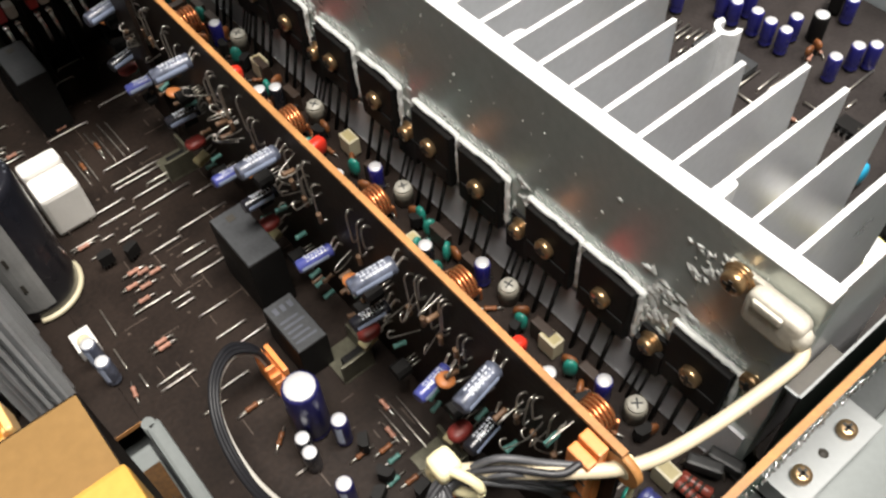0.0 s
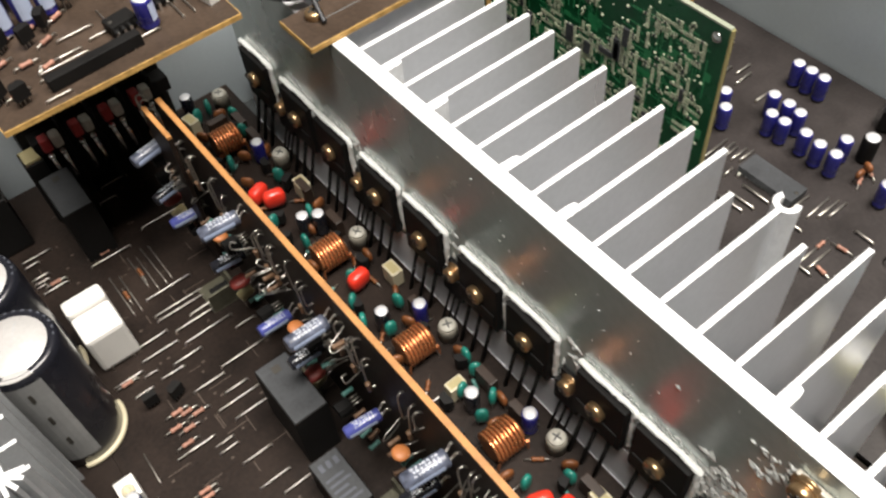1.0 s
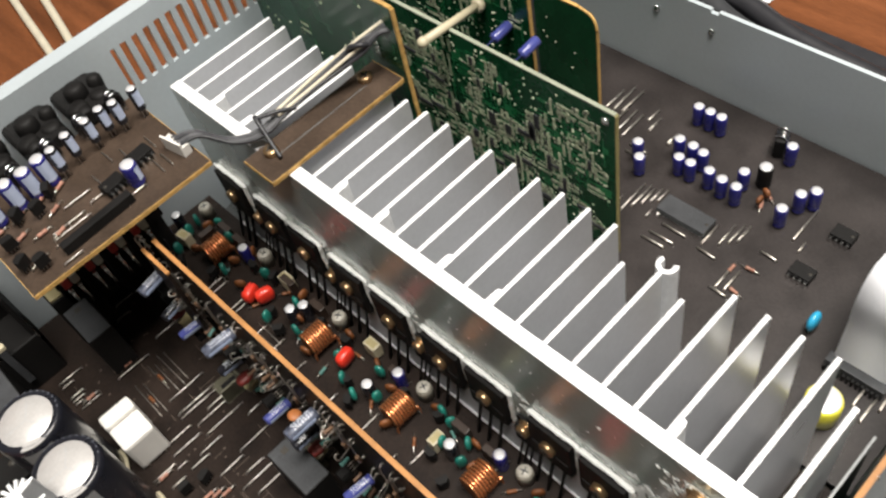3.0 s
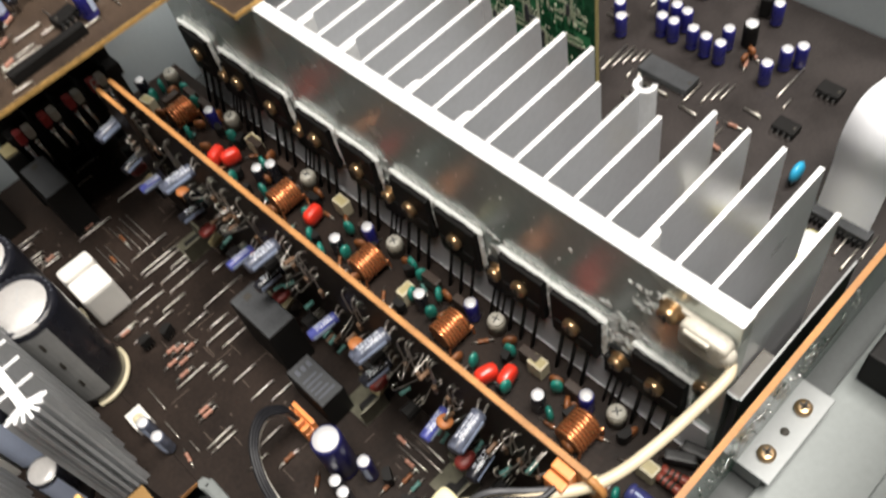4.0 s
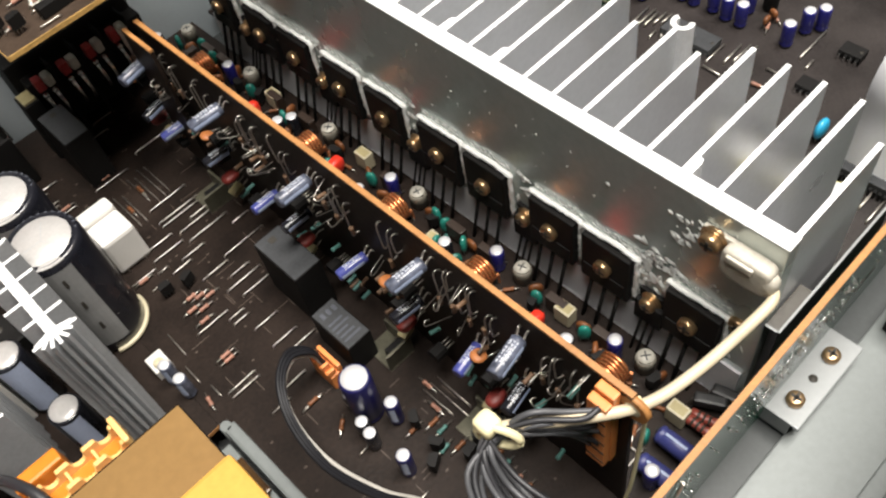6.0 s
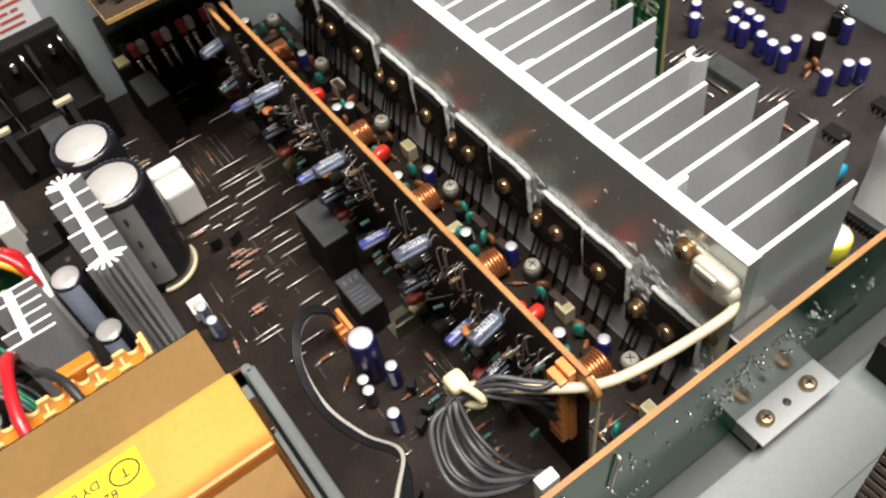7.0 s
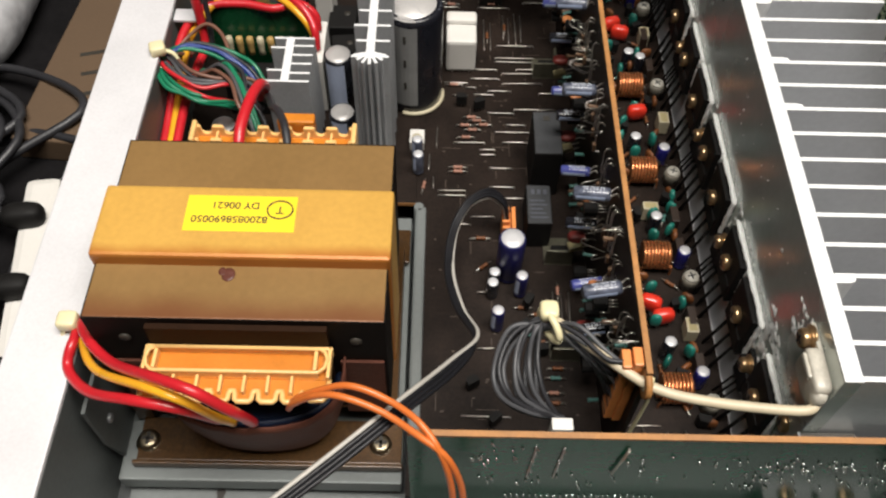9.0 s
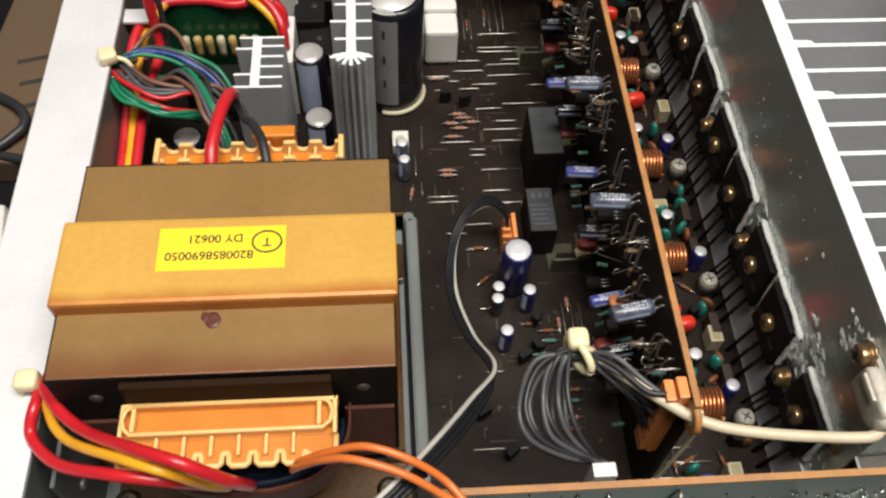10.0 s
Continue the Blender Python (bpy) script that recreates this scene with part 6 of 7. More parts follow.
for i in range(4):
    x = -20.0 + i * 12.0
    part("key", B(x - 3.4, x + 0.1, -6.6, -2.2, 33, 38.8, bev=0.7), M_DULLRED, pt, "red key")
    part("key", B(x + 0.6, x + 4.2, -7.5, -2.6, 33.5, 39, bev=1.0), M_GREYSIL, pt, "pale grey key")
    for d in (-2, 2.4):
        part("spring_lug", tube(bmesh.new(), [(x + d, 3, 30), (x + d, -5.5, 30.5), (x + d, -8.2, 28), (x + d + 0.3, -8.6, 22), (x + d + 0.3, -6.4, 17.5), (x + d + 0.3, -2.0, 17)], 0.95, 6, 4), M_SOLDER, pt)
        part("spring_foot", blob(bmesh.new(), (x + d, -6.4, 31), 1.3, 1.5, 1.0, 3, 10, 6), M_SOLDER, pt)
    part("divider", B(x + 5.2, x + 6.4, -4, 5, 3, 41, bev=0.4), M_BLACK, pt)
part("end_post", B(-32, -25, -6, 4, 0, 31, bev=0.8), M_BLACK, pt)
part("end_cap", B(-31.4, -25.6, -5.4, 2, 31.02, 32.4, bev=0.4), M_OLIVE, pt)

# label on the rear panel
rl_ = thing("rear_label", (-150, 227.4, 57), "white rear label with rows of red print", "label")
part("sheet", B(-46, 46, -0.1, 0.3, -6, 30), M_WPAPER, rl_)
pr_ = bmesh.new()
rnd = random.Random(3)
for i in range(9):
    x = -43
    while x < 40:
        w_ = rnd.uniform(3, 12)
        box(pr_, x, min(43, x + w_), -0.25, -0.12, 26 - i * 3.4, 27.2 - i * 3.4)
        x += w_ + 1.2
part("print", pr_, material("red_print", (0.55, 0.10, 0.06), 0.6, 0, 0.1, 200), rl_, "unreadable red print")

# ---- jack board at the back ----
for i, (x, y) in enumerate(((-29.7, 13.3), (-20.7, 14.1), (-13.3, 13.8), (-6.4, 14.8))):
    c = capacitor((-50.5 + x, 173 + y, 90), 3.0, 13.5, M_BLUE, "blue electrolytic capacitor with a pale stripe", "row of capacitors on the jack board", face=278, wide=95)
s0j = capacitor((-51.4, 186.2, 93.4), 2.1, 11, M_NAVY, "slim dark capacitor with a broad pale blue stripe on long leads", "row of capacitors on the jack board", face=285, wide=100)
for sx in (-0.9, 0.9):
    part("lead", rod(bmesh.new(), (sx, 0.2 * sx, -3.6), (sx * 0.8, 0, 0.8), 0.3, 5), M_TIN, s0j)
for x, y in ((-42.4, 191.5), (-33.7, 191.6), (-26.8, 192.7), (-21.5, 191), (-12.6, 191.3)):
    moved(s0j, x - 1.5, y - 3, 93.4, 4 * math.sin(x))
capacitor((-36, 159.4, 90), 3.1, 10.5, M_BLUE, "blue electrolytic capacitor with a bright top", "row of capacitors on the jack board", face=300)
for i in range(3):
    jk = thing("phono_jack", (-71 + i * 22.6, 207, 89.8), "black moulded phono jack pair at the rear panel", "jack", "phono jacks")
    jb = prism(bmesh.new(), [(-9.6, 0), (9.6, 0), (9.6, 3.4), (8.6, 4.8), (7.0, 5.4), (-7.0, 5.4), (-8.6, 4.8), (-9.6, 3.4)], 1, -4, 20)
    part("moulding", jb, M_BLACK, jk)
    for x, y, r, top in ((-5.0, 1.5, 4.7, 7.2), (4.8, 2.5, 4.3, 6.2), (-1.0, 9.0, 4.6, 10.2), (7.2, 10.0, 3.2, 8.4)):
        part("barrel", lathe(bmesh.new(), (x, y, 1.5), (0.02 * x, 0.1, 1), [(0, r), (top - 3.2, r), (top - 1.8, r * 0.9), (top - 1.0, r * 0.68), (top - 0.7, 0)], 16), M_BLACK, jk)
    part("shell", lathe(bmesh.new(), (-4.6, -5.5, 4.2), (0, 1, 0), [(0, 3.0), (0.6, 3.8), (8, 3.8)], 14), M_BLACK, jk, "black jack shell")
M_GLOSSBLACK = material("glossy_black_moulding", (0.010, 0.010, 0.011), 0.16, 0, 0.2, 80, coat=0.4)
ck = thing("ferrite_choke", (-80.5, 196.5, 90), "glossy black ferrite choke on bright bent leads", "choke", "chokes on the jack board", rz=12)
for y in (-1.3, 1.3):
    part("arch", tube(bmesh.new(), [(-2.0, y, 2.0), (-2.2, y, 6.6), (-1.4, y, 8.8), (1.4, y, 8.8), (2.2, y, 6.6), (2.0, y, 2.0)], 1.0, 8, 4), M_GLOSSBLACK, ck)
    for sx in (-2.0, 2.0):
        part("lead", rod(bmesh.new(), (sx, y, -0.3), (sx, y, 2.4), 0.45, 6), M_SOLDER, ck)
    # the glossy highlight is modelled as a thin bright strip on each arch
    part("crown", tube(bmesh.new(), [(-1.5, y, 9.5), (0, y, 9.9), (1.5, y, 9.5)], 0.4, 6, 3), M_SOLDER, ck, "bright strip standing in for the highlight on the arch")
for i in range(1, 5):
    moved(ck, -80.5 + 15.3 * i, 196.5 + 0.8 * i, 90, 12 + 5 * math.sin(3 * i))
JW = ((-71, 160, 16, 0), (-70, 163, 16, 0), (-69, 166, 14, 0), (-60, 174, 12, 0), (-70, 155, 14, 0), (-46, 155, 7, 90), (-43, 155, 7, 90), (-25, 158, 9, 90), (-21, 158, 9, 90), (-30, 175, 8, 90), (-44, 170, 10, 90), (-52, 168, 7, 0), (-40, 158, 7, 0), (-73, 150.5, 8, 0), (-35, 180, 8, 90), (-20, 172, 8, 90))
for x, y, ln, a in JW:
    w = part("jumper_wire", jumper(ln), None, tone)
    w.matrix_basis = pose((x + 49) * MM, (y - 176) * MM, 0, 0, 0, a + random.uniform(-2, 2))
for x, y in ((-82, 183.5), (-72.5, 185), (-64, 185), (-55, 185.5), (-62, 176.5), (-71, 170), (-66, 165), (-78, 159), (-77, 175)):
    resistor(tone, x + 49, y - 176, RES_PINK, random.uniform(0, 30))
part("header", B(-22, 8, -22.5, -19, 0.2, 4.5, bev=0.3), M_BLACK, tone, "long black pin header").matrix_basis = pose(0.0, 0.001, 0, 0, 0, 3)
for x, y, a in ((-68, 177, 20), (-61, 181, 60), (-83, 170, 0), (-84, 158, 30), (-79, 153, 10), (-75, 180, 40)):
    moved(tr, x, y, 90, a)


def dip(at, length, width, pins, label, rz=0.0, mat=M_BLACK):
    c = thing("dip_chip", at, label, "chip", "integrated circuits", rz=rz)
    part("body", B(-length / 2, length / 2, -width / 2, width / 2, 1.0, 4.2, bev=0.3), mat, c)
    for i in range(pins):
        x = -length / 2 + length * (i + 0.5) / pins
        for s in (-1, 1):
            part("pin", B(x - 0.45, x + 0.45, *sorted((s * width / 2, s * (width / 2 + 1.2))), -0.3, 2.6), M_SOLDER, c)
    part("notch", lathe(bmesh.new(), (-length / 2 + 1.4, 0, 4.21), (0, 0, 1), [(0, 0.8), (0.04, 0.8), (0.04, 0)], 10), M_INK, c)
    return c


dip((-29, 168.5, 90), 10, 6, 4, "small black eight-pin chip on the jack board", 5)
dip((-43, 164.5, 90), 9, 6, 4, "small black eight-pin chip on the jack board", 8)
wc = thing("white_connector", (-16.5, 161, 89.8), "small white connector with grey wires", "connector", rz=100)
part("housing", B(-5.5, 5.5, -2.0, 2.0, 0, 4.6, bev=0.3), M_WHITEPL, wc)
part("back_wall", B(-5.5, 5.5, 1.1, 2.0, 4.6, 6.6), M_WHITEPL, wc)
# wires over the heat sink strip
rows = []
for i in range(4):
    o = i * 1.3 - 2
    rows.append(([(-16.5 + o * 0.2, 161 + o * 1.6, 94), (-9, 157 + o, 94.5), (-1, 149 + o, 89), (8, 143 + o, 88.5), (20, 141.5 + o * 0.7, 91), (33, 139.5 + o * 0.7, 94), (46, 136 + o * 0.9, 98 + o * 0.5), (54, 132.5 + o * 1.1, 102 + o * 0.7), (61, 129.5 + o * 0.5, 105), (65.4, 127.5 + o * 0.7, 106 + o * 0.6)], 0.85, (M_DARKWIRE, M_GREYWIRE, M_DARKWIRE, M_GREYWIRE)[i]))
rows.append(([(16, 144, 91), (33, 142, 95), (46, 138.5, 99.5), (55, 134, 104), (65.4, 129.5, 108)], 0.7, M_WHITEWIRE))
rows.append(([(17, 141, 92), (34, 138.5, 95), (47, 134.5, 99.5), (56, 130.8, 103.5)], 0.7, M_WHITEWIRE))
rows.append(([(52, 137.5, 98), (51, 134, 103.5), (54, 130, 104.5), (58, 130.5, 101.5), (57, 134, 98.5), (53, 136.5, 99.5)], 0.95, M_DARKWIRE))
rows.append(([(12, 148, 88), (10, 145.5, 94), (8.5, 139, 91), (7, 132, 87.5), (6.5, 129, 86)], 0.85, M_DARKWIRE))
rows.append(([(10, 145, 93.5), (17, 141.5, 93.5), (24, 139, 91.5)], 0.85, M_DARKWIRE))
cord("strip_loom", "grey and white wires tied above the heat sink", rows)
for x in (8.2, 55.8):
    screw(strip, (x - 32, 3.2, 0), (0, 0, 1), 3.0, M_BRASS, washer=False)
part("printed_line", B(-22, 22, 0.2, 0.5, 0.02, 0.08), M_GREYPRINT, strip)

# ---- upright green boards: solder joints, sawn edges, fittings ----
def solder_face(parent, name, y0, y1, z0, z1, n, seed, side=-1.0, groups=16):
    rnd = random.Random(seed)
    bm, tr_, chips = bmesh.new(), bmesh.new(), bmesh.new()
    for i in range(n // 2):
        y, z = rnd.uniform(y0, y1), rnd.uniform(z0, z1)
        r = rnd.uniform(0.3, 0.8)
        lathe(bm, (side * 0.82, y, z), (side, 0, 0), [(0, r), (0.35, r * 0.65), (0.7, 0)], 6)
    x0, x1, x2, x3 = side * 0.81, side * 0.86, side * 1.15, side * 1.7
    for g in range(groups):
        y, z = rnd.uniform(y0 + 2, y1 - 9), rnd.uniform(z0 + 2, z1 - 7)
        k, up, gap = rnd.randint(4, 8), rnd.random() < 0.5, rnd.uniform(2.6, 5.0)
        for i in range(k):
            for j in (0, 1):
                a, b = (y + i * 1.1, z + j * gap) if up else (y + j * gap, z + i * 1.1)
                w, h = (0.32, 0.62) if up else (0.62, 0.32)
                if y0 < a < y1 and z0 < b < z1:
                    box(bm, *sorted((x0, x2)), a - w, a + w, b - h, b + h)
        if rnd.random() < 0.22:
            e = (y - 0.4, y + k * 1.1 - 0.7, z + 0.9, z + gap - 0.9) if up else (y + 0.9, y + gap - 0.9, z - 0.4, z + k * 1.1 - 0.7)
            box(chips, *sorted((x0, x3)), *e)
        for i in range(2):
            a, b = rnd.uniform(y - 4, y + 6), rnd.uniform(z - 3, z + 6)
            if y0 < a < y1 - 3 and z0 < b < z1 - 2:
                box(chips, *sorted((x0, x2)), a + 0.5, a + 1.5, b, b + 0.9)
                box(bm, *sorted((x0, x2 * 1.02)), a, a + 0.5, b, b + 0.9)
                box(bm, *sorted((x0, x2 * 1.02)), a + 1.5, a + 2.0, b, b + 0.9)
        for i in range(4):
            ln, a, b = rnd.uniform(4, 12), rnd.uniform(y - 3, y + 5), rnd.uniform(z - 3, z + 6)
            if rnd.random() < 0.5:
                box(tr_, *sorted((x0, x1)), max(y0, a), min(y1, a + ln), b, b + 0.45)
            else:
                box(tr_, *sorted((x0, x1)), a, a + 0.45, max(z0, b - ln), b)
    for g in range(groups // 4):
        a, b, w, h = rnd.uniform(y0, y1 - 8), rnd.uniform(z0, z1 - 6), rnd.uniform(2, 7), rnd.uniform(2, 5)
        box(tr_, *sorted((x0, side * 0.84)), a, a + w, b, b + h)
    if len(chips.verts):
        tagged(part("chip_layer", chips, M_GREYPL, parent, "small dark chips"), kind="stuff")
    a = tagged(part("solder_joints", bm, M_PAD, parent, "silver solder joints and chip pins"), kind="stuff")
    b = tagged(part("tracework", tr_, M_TRACE, parent, "pale green traces"), kind="stuff")


M_PAD = material("tinned_pads", (0.56, 0.60, 0.43), 0.3, 0.25, 0.2, 300)
M_TRACE = material("pale_trace", (0.022, 0.21, 0.075), 0.3, 0.1, 0.35, 100)
by_name = {o.name: o for o in scene.objects}
decoder, video, inputs, tuner = (by_name[n] for n in ("decoder_board", "video_board", "input_board", "tuner_board"))
solder_face(decoder, "d", 2, 150, 8, 81, 700, 31, groups=200)
solder_face(video, "v", 55, 100, 20, 112, 60, 32, groups=3)
solder_face(video, "v", 4, 50, 60, 110, 8, 36, groups=1)
solder_face(inputs, "i", 2, 110, 45, 108, 420, 33, groups=34)
solder_face(tuner, "t", 3, 110, 4, 50, 30, 34, groups=1)
pins = bmesh.new()
for i in range(4):
    lathe(pins, (-0.8, 12, 98 - i * 2.2), (-1, 0.4, 0), [(0, 0.7), (2.4, 0.6)], 6)
part("pin_row", pins, M_SOLDER, video)
part("board_edge", B(-0.85, 0.85, 0.1, 103, 115.9, 116.7), M_TANEDGE, video)
part("board_edge", B(-0.85, 0.85, -0.8, 0.0, 60, 116), M_TANEDGE, video)
part("board_edge", B(-0.85, 0.85, 0.1, 181, 83.4, 84.0), material("grey_board_edge", (0.26, 0.28, 0.21), 0.6, 0, 0.2, 120), decoder)
part("board_edge", B(-0.85, 0.85, -0.5, 0.0, 2, 83.5), material("olive_board_edge", (0.30, 0.25, 0.10), 0.6, 0, 0.2, 120), decoder)
part("board_edge", B(-0.85, 0.85, -0.6, 0.0, 20, 110), M_TANEDGE, inputs)
part("board_edge", B(-0.85, 0.85, 0.1, 118, 109.9, 110.6), M_TANEDGE, inputs)
part("board_edge", B(-0.85, 0.85, -0.6, 0.0, 0, 45), M_TANEDGE, tuner)
part("board_edge", tube(bmesh.new(), [(0, -0.2, 45), (0, 0.9, 50), (0, 3.9, 53.5), (0, 11, 55.2)], 0.8, 6, 3), M_TANEDGE, tuner)
part("board_edge", B(-0.85, 0.85, 11, 118, 54.9, 55.6), M_TANEDGE, tuner)
part("corner_screw", lathe(bmesh.new(), (-0.8, 4.2, 79), (-1, 0, 0), [(0, 2.2), (0.8, 1.6), (1.0, 0)], 12), M_SOLDER, decoder)
so = thing("nylon_standoff", (80, 127, 89), "long cream nylon standoff between two boards", "standoff")
part("rod", rod(bmesh.new(), (0, 0, 0), (38, 8, -11), 1.8, 10), M_CREAM, so)
part("collar", lathe(bmesh.new(), (35, 7.4, -10.1), (1, 0.2, -0.28), [(0, 2.2), (1.6, 3.4), (3.2, 3.3)], 12), M_CREAM, so)
part("tip", blob(bmesh.new(), (-0.6, 0, 0), 2.6, 2.3, 2.3, 2), M_CREAM, so)
for x, y, z in ((140, 122.8, 72.7), (108, 119.4, 72.8), (108, 104.1, 71.8)):
    c = thing("electrolytic_capacitor", (x, y, z), "blue capacitor lying out from the input board", "capacitor", "capacitors on the input board")
    part("sleeve", lathe(bmesh.new(), (1, 0, 0), (1, 0, 0.1), [(-14 if x > 120 else -8, 0.3), (0, 0.3), (0, 2.0), (0.6, 2.4), (9.4, 2.4), (10, 2.0)], 12), M_PALEBLUE, c)
    part("end_disc", lathe(bmesh.new(), (11.1, 0, 1), (1, 0, 0.1), [(0, 2.1), (0.1, 0)], 12), M_CAPTOP, c)
rdj = thing("red_socket", (128, 150, 104), "red socket block at the top of the input board", "socket")
part("body", B(0, 14, -6, 10, -6, 10, bev=1.5), M_RED, rdj)
part("collar", lathe(bmesh.new(), (7, -6, 2), (0, -1, 0), [(0, 4.4), (6, 4.2)], 14), M_RED, rdj)

# ---- signal board: capacitors, chips, wires ----
d0c = capacitor((177.5, 63, 0), 2.7, 11.5, M_BLUE, "blue electrolytic capacitor with a silver top", "capacitors on the signal board", stripe=False)
for x, y in ((177.5, 57), (177.5, 51), (156, 58), (156, 51), (147, 52), (147, 46), (155, 45), (148, 37), (147, 30), (147, 23), (156, 25), (148, 2), (159, 0), (164, -4), (144, 72), (180, 17), (137, 66)):
    moved(d0c, x, y, 0, (x * 7 + y * 3) % 360)
capacitor((163, 19, 0), 3.2, 12, M_BLACK, "black electrolytic capacitor with a silver top", "capacitors on the signal board", stripe=False)
dip((127.5, 34, 0), 24, 9.5, 13, "long grey multi-pin chip on the signal board", 90, M_GREYPL)
dip((131, -19, 0), 9.5, 6.5, 4, "small black eight-pin chip on the signal board", 90)
dip((157, -22, 0), 9.5, 6.5, 4, "small black eight-pin chip on the signal board", 90)
SW = ((115, 59, 18), (119, 56.5, 15), (123, 54, 10), (126, 51.5, 9), (128, 49, 8), (113, 63, 9), (120, 21, 13), (124, 15, 13), (127, 12.5, 12), (130, 10, 10), (118, 48, 5), (121, 44.5, 5), (144, -7, 20), (140, -12, 6), (150, 86, 17), (152, 90, 16), (148, 95, 18), (160, 78, 10), (105, 4, 12), (106, 0.5, 12), (92, -63, 14), (88, -68, 16), (96, -71, 12), (100, -74, 10), (158, 66, 8), (162, 100, 18), (163, 96, 17), (165, 82, 9), (161, 104, 14))
for x, y, ln in SW:
    w = part("jumper_wire", jumper(ln), None, digital_board)
    w.matrix_basis = pose(x * MM, y * MM, 0, 0, 0, random.uniform(-2, 2))
    w.scale = (1.0, 1.6, 1.3)
SA = ((113, 30, 12), (109, 32, 11), (117, 12, 9), (119, 28, 12), (131, -8, 8), (104, -2, 8), (148, 70, 10), (144, 68, 11))
for x, y, ln in SA:
    w = part("jumper_wire", jumper(ln), None, digital_board)
    w.matrix_basis = pose(x * MM, y * MM, 0, 0, 0, 90 + random.uniform(-3, 3))
    w.scale = (1.0, 1.6, 1.3)
for x, y, a in ((108, -3, 80), (117, 4, 0), (152, 13, 20), (158, 13, 60), (121, -2, 95)):
    resistor(digital_board, x, y, RES_PINK, a)
hk = thing("ceramic_capacitor", (152, 14, 0), "brown ceramic capacitor on the signal board", "capacitor", "brown ceramic capacitors")
part("disc", blob(bmesh.new(), (0, 0, 4.0), 2.2, 1.1, 2.1), M_BROWNCER, hk)
for s in (-1.5, 1.5):
    part("lead", rod(bmesh.new(), (s, 0, -0.4), (s, 0, 3), 0.28, 5), M_TIN, hk)
moved(hk, 157, 14, 0, 70)
cyd = thing("ceramic_capacitor", (112, -35, 0), "light blue dipped disc capacitor", "capacitor")
part("disc", blob(bmesh.new(), (0, 0, 5.8), 4.2, 2.0, 4.4, 2.2, 16, 10), M_CYAN, cyd)
for s in (-2.2, 2.2):
    part("lead", rod(bmesh.new(), (s, 0, -0.4), (s, 0, 3), 0.3, 5), M_TIN, cyd)
yl = thing("backup_capacitor", (82, -56, 0), "round lemon-yellow wrapped backup capacitor", "capacitor")
part("wrap", lathe(bmesh.new(), (0, 0, 1), (0, 0, 1), [(0, 6.0), (0.8, 6.6), (11, 6.6), (12, 6.0)], 24), M_LEMON, yl)
part("top", lathe(bmesh.new(), (0, 0, 12.9), (0, 0, 1), [(0, 6.0), (0.3, 5.6), (0.35, 0)], 24), M_CAPTOP, yl, "pale top")
xt = thing("crystal_can", (183, 24, 0), "dark crystal can with wire straps", "crystal", rz=20)
part("can", B(-4, 4, -2.4, 2.4, 1, 11, bev=0.8), M_BLACK, xt)
for s in (-2.5, 0, 2.5):
    part("strap", tube(bmesh.new(), [(s, -3, 0), (s, -3, 9), (s + 0.6, -1.5, 12.2), (s + 1.2, 2, 11.5), (s + 1.2, 4, 4)], 0.4, 5, 4), M_SOLDER, xt)
# wide white flat flexible cable
ff = thing("flat_flex_cable", (0, 0, 0), "wide white flat flexible cable rising from its socket", "cable")
path = spline([(104, 0, 4), (106, 0, 24), (105.5, 0, 42), (112, 0, 52.5), (126, 0, 50), (142, 0, 41), (164, 0, 27), (190, -4, 14), (200, -6, 4)], 8)
fb = bmesh.new()
lo = [fb.verts.new((p.x, -68 + p.y, p.z)) for p in path]
hi = [fb.verts.new((p.x, -48 + p.y, p.z)) for p in path]
lo2 = [fb.verts.new((p.x + 0.25, -68 + p.y, p.z - 0.25)) for p in path]
hi2 = [fb.verts.new((p.x + 0.25, -48 + p.y, p.z - 0.25)) for p in path]
for i in range(len(path) - 1):
    for q in ((lo[i], lo[i + 1], hi[i + 1], hi[i]), (hi2[i], hi2[i + 1], lo2[i + 1], lo2[i]), (lo[i], lo2[i], lo2[i + 1], lo[i + 1]), (hi[i], hi[i + 1], hi2[i + 1], hi2[i])):
        f = fb.faces.new(q)
        f.smooth = True
part("ribbon", fb, M_WPAPER, ff)
sk = thing("flex_socket", (102, -58, 0), "black socket with a row of pins holding the flat cable", "socket")
part("housing", B(-1.6, 3.4, -11.5, 11.5, 0, 5.5, bev=0.3), M_GREYPL, sk)
for i in range(12):
    part("pin", B(-3.0, -1.5, -10.2 + i * 1.85, -9.2 + i * 1.85, 0, 3.4), M_BLACK, sk)

M_PINK = material("faded_red_sleeve", (0.42, 0.10, 0.085), 0.5, 0, 0.15, 120)
rcn = thing("red_connector", (128, 116, 92), "pinkish red plug sleeves behind the upright boards", "connector", rz=20)
for d in (0, 5.2):
    part("sleeve", lathe(bmesh.new(), (d, 0, 0), (0, 0.5, 1), [(0, 2.2), (1, 2.6), (15, 2.6), (16, 2.2), (16.1, 0)], 12), M_PINK, rcn)
part("block", B(-3, 9, -3, 3, -2, 0.5, bev=0.4), M_BLACK, rcn)
part("post", B(1, 5, 0, 4, -92, -2), M_GREYPL, rcn)

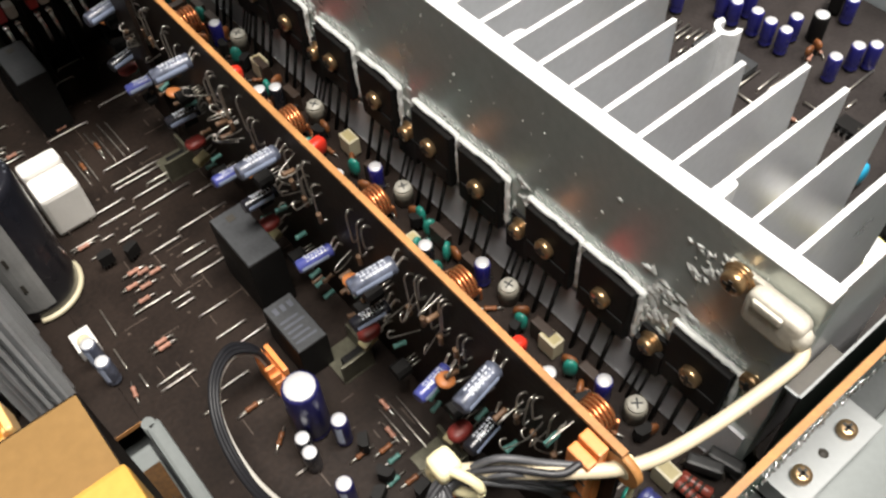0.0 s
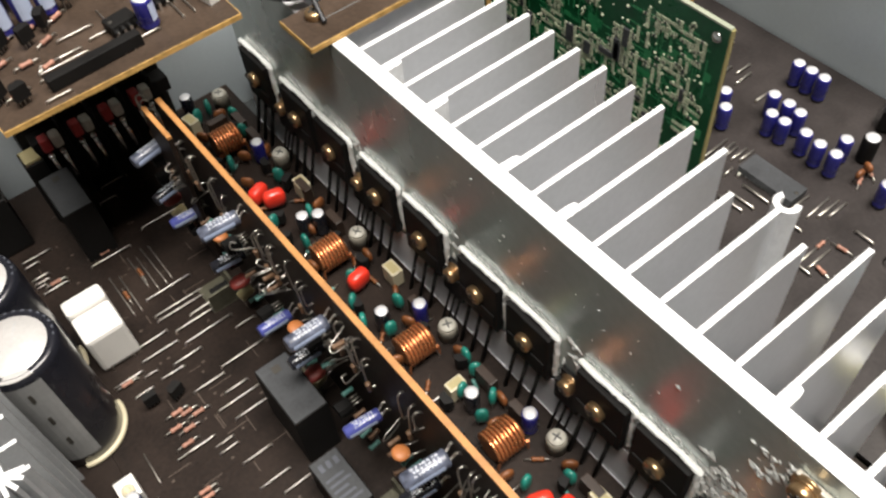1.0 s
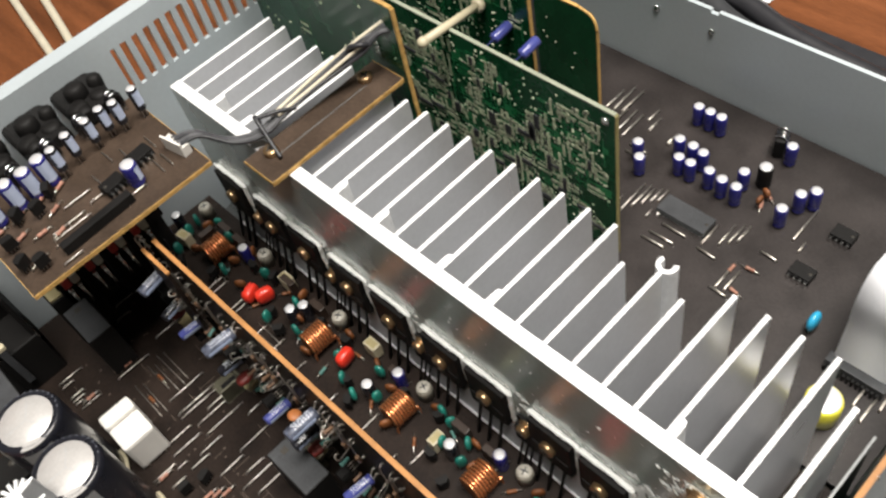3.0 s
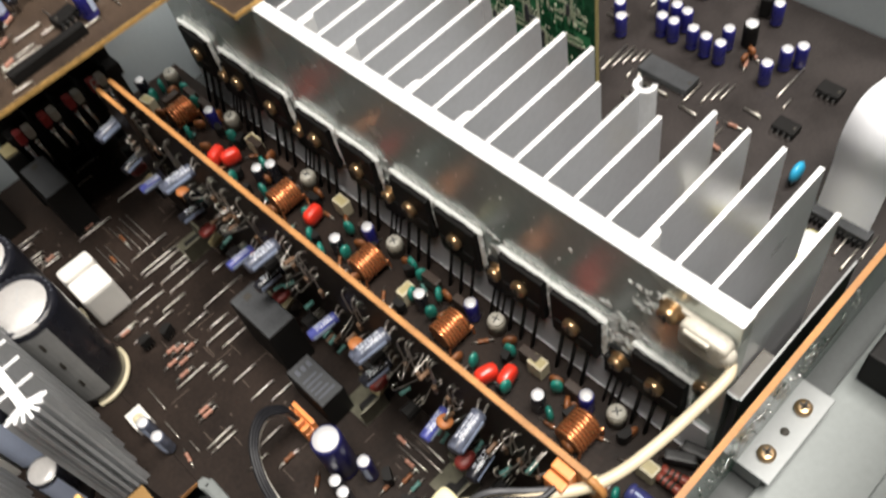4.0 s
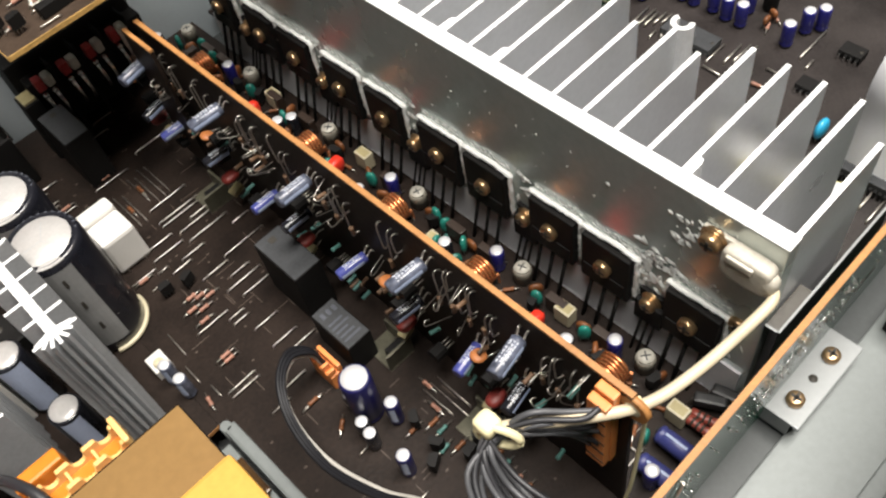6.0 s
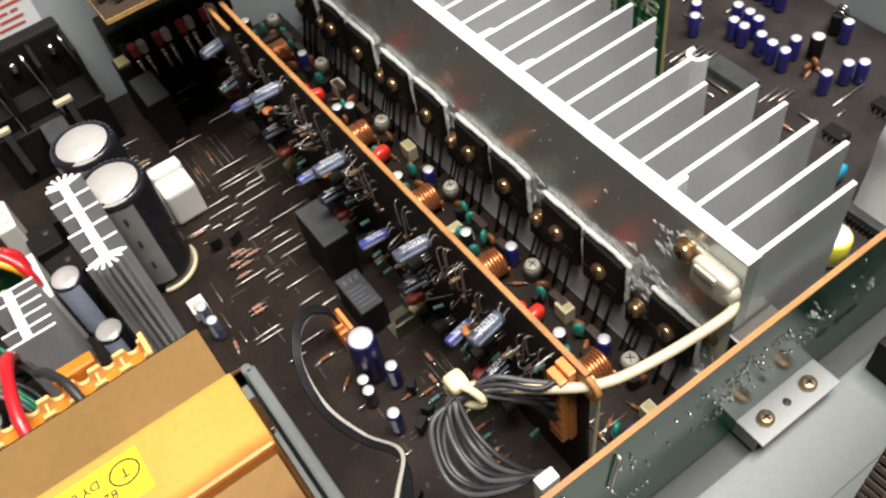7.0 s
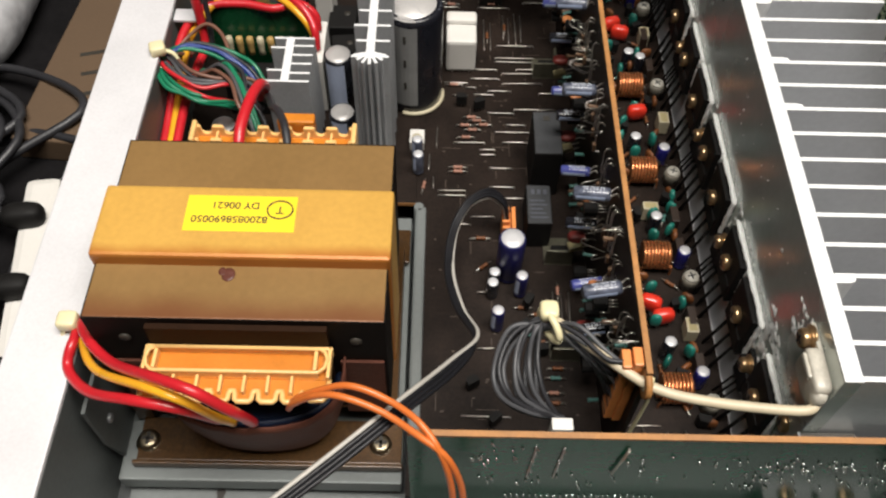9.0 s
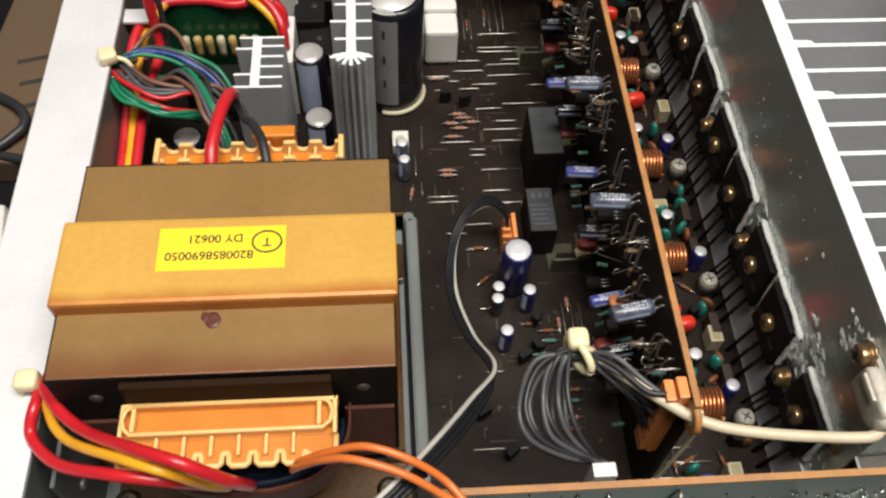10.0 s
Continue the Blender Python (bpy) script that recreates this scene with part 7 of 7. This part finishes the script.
# ---- around the amplifier on the desk ----
cord("desk_cable", "pair of beige cables on the desk behind", (
    ([(52, 640, -27), (38, 590, -27), (24, 510, -27), (10, 430, -27), (-10, 360, -27), (-40, 300, -27)], 3.0, M_WHITEWIRE),
    ([(70, 640, -27), (58, 590, -27), (42, 510, -27), (24, 430, -27), (0, 360, -27), (-28, 300, -27)], 3.0, M_WHITEWIRE)))
ch = thing("dark_bag", (130, 430, -30), "dark grey cloth bag lying behind", "bag")
part("cloth", blob(bmesh.new(), (60, 40, 30), 85, 90, 32, 2.4, 24, 12), material("grey_brown_cloth", (0.10, 0.085, 0.08), 0.9, 0, 0.2, 40, 0.5, 600), ch)
part("strap", tube(bmesh.new(), [(-24, -2, 2), (-18, 20, 16), (-20, 60, 26), (-10, 110, 20)], 6, 8, 5), M_DARKWIRE, ch)
pa = thing("paper_sheets", (330, 150, -28.2), "white printed paper sheets on the desk", "paper")
part("sheet", B(-30, 120, -50, 160, 0.0, 0.6), M_WPAPER, pa)
part("round_print", lathe(bmesh.new(), (22, -18, 0.62), (0, 0, 1), [(0, 22), (0.1, 22), (0.1, 0)], 32), material("orange_print", (0.75, 0.16, 0.05), 0.6, 0, 0.1, 60), pa, "orange round print")
part("inner_print", lathe(bmesh.new(), (22, -18, 0.74), (0, 0, 1), [(0, 12), (0.1, 12), (0.1, 0)], 32), M_WPAPER, pa)
# dark sheet in place of the shaded gap beside the chassis, not a cloth
dm = thing("dark_cloth", (250, 130, -29.8), "dark sheet added for the shaded gap between chassis and papers", "cloth")
part("cloth", B(-38, 46, -210, 300, 0, 0.9), M_DARKWIRE, dm)
cord("desk_leads", "grey leads lying beside the chassis", (
    ([(235, 210, -25), (262, 180, -22), (280, 140, -22), (268, 90, -24), (262, 20, -24)], 6, M_GREYPL),
    ([(240, 190, -25), (270, 160, -20), (288, 118, -22), (278, 70, -24), (272, 10, -24)], 6, M_DARKWIRE)))
ps = thing("power_strip", (-282, -40, -30), "white power strip with black plugs beside the chassis", "power strip", rz=8)
part("case", B(8, 24, -130, 104, 0, 20, bev=4), M_WHITEPL, ps)
for y in (-72, -34, 6, 44, 80):
    pl = part("plug", blob(bmesh.new(), (12, y, 24), 9, 5, 5.5, 3, 14, 8), M_BLACK, ps, "black plug")
    part("cord", tube(bmesh.new(), [(4, y, 24), (-12, y + 14, 28), (-22, y + 40, 24), (-34, y + 80, 10), (-60, y + 130, 4)], 3.2, 8, 6), M_DARKWIRE, pl)
bx = thing("cardboard_box", (-282, 170, -28.6), "low brown cardboard box with black printed strokes", "box", rz=-5)
part("carton", B(-16, 26, -80, 130, 0, 14, bev=1), M_CARD, bx)
for i in range(3):
    part("stroke", B(-10, 6, -50 + i * 14, -47.5 + i * 14, 14.02, 14.1), M_INK, bx).rotation_euler = (0, 0, 0.35)
mt = thing("dark_mat", (-420, 120, -29.8), "dark cluttered mat beside the desk edge", "mat")
part("cloth", B(-180, 165, -260, 330, 0, 1.2), material("black_cloth", (0.007, 0.0065, 0.007), 0.85, 0, 0.4, 60, 0.5, 500, spec=0.1), mt)
rows = []
rnd = random.Random(14)
for i in range(9):
    x, y = rnd.uniform(-335, -262), rnd.uniform(20, 110)
    rows.append(([(x, y - 90, -24), (x - 20, y - 30, -18), (x + rnd.uniform(-10, 30), y + 10, -10), (x - 30, y + 40, -16), (x - 60, y + 30, -22), (x - 90, y + rnd.uniform(-30, 80), -25)], 2.1, M_DARKWIRE))
cord("black_leads", "tangle of black leads beside the chassis", rows)
bgp = thing("plastic_bag", (-362, 190, -28.6), "crumpled clear-grey plastic bag of parts", "bag")
part("film", blob(bmesh.new(), (0, 0, 16), 42, 60, 16, 3.4, 22, 12), material("grey_film", (0.35, 0.35, 0.36), 0.2, 0, 0.5, 50, 0.9, 120), bgp)
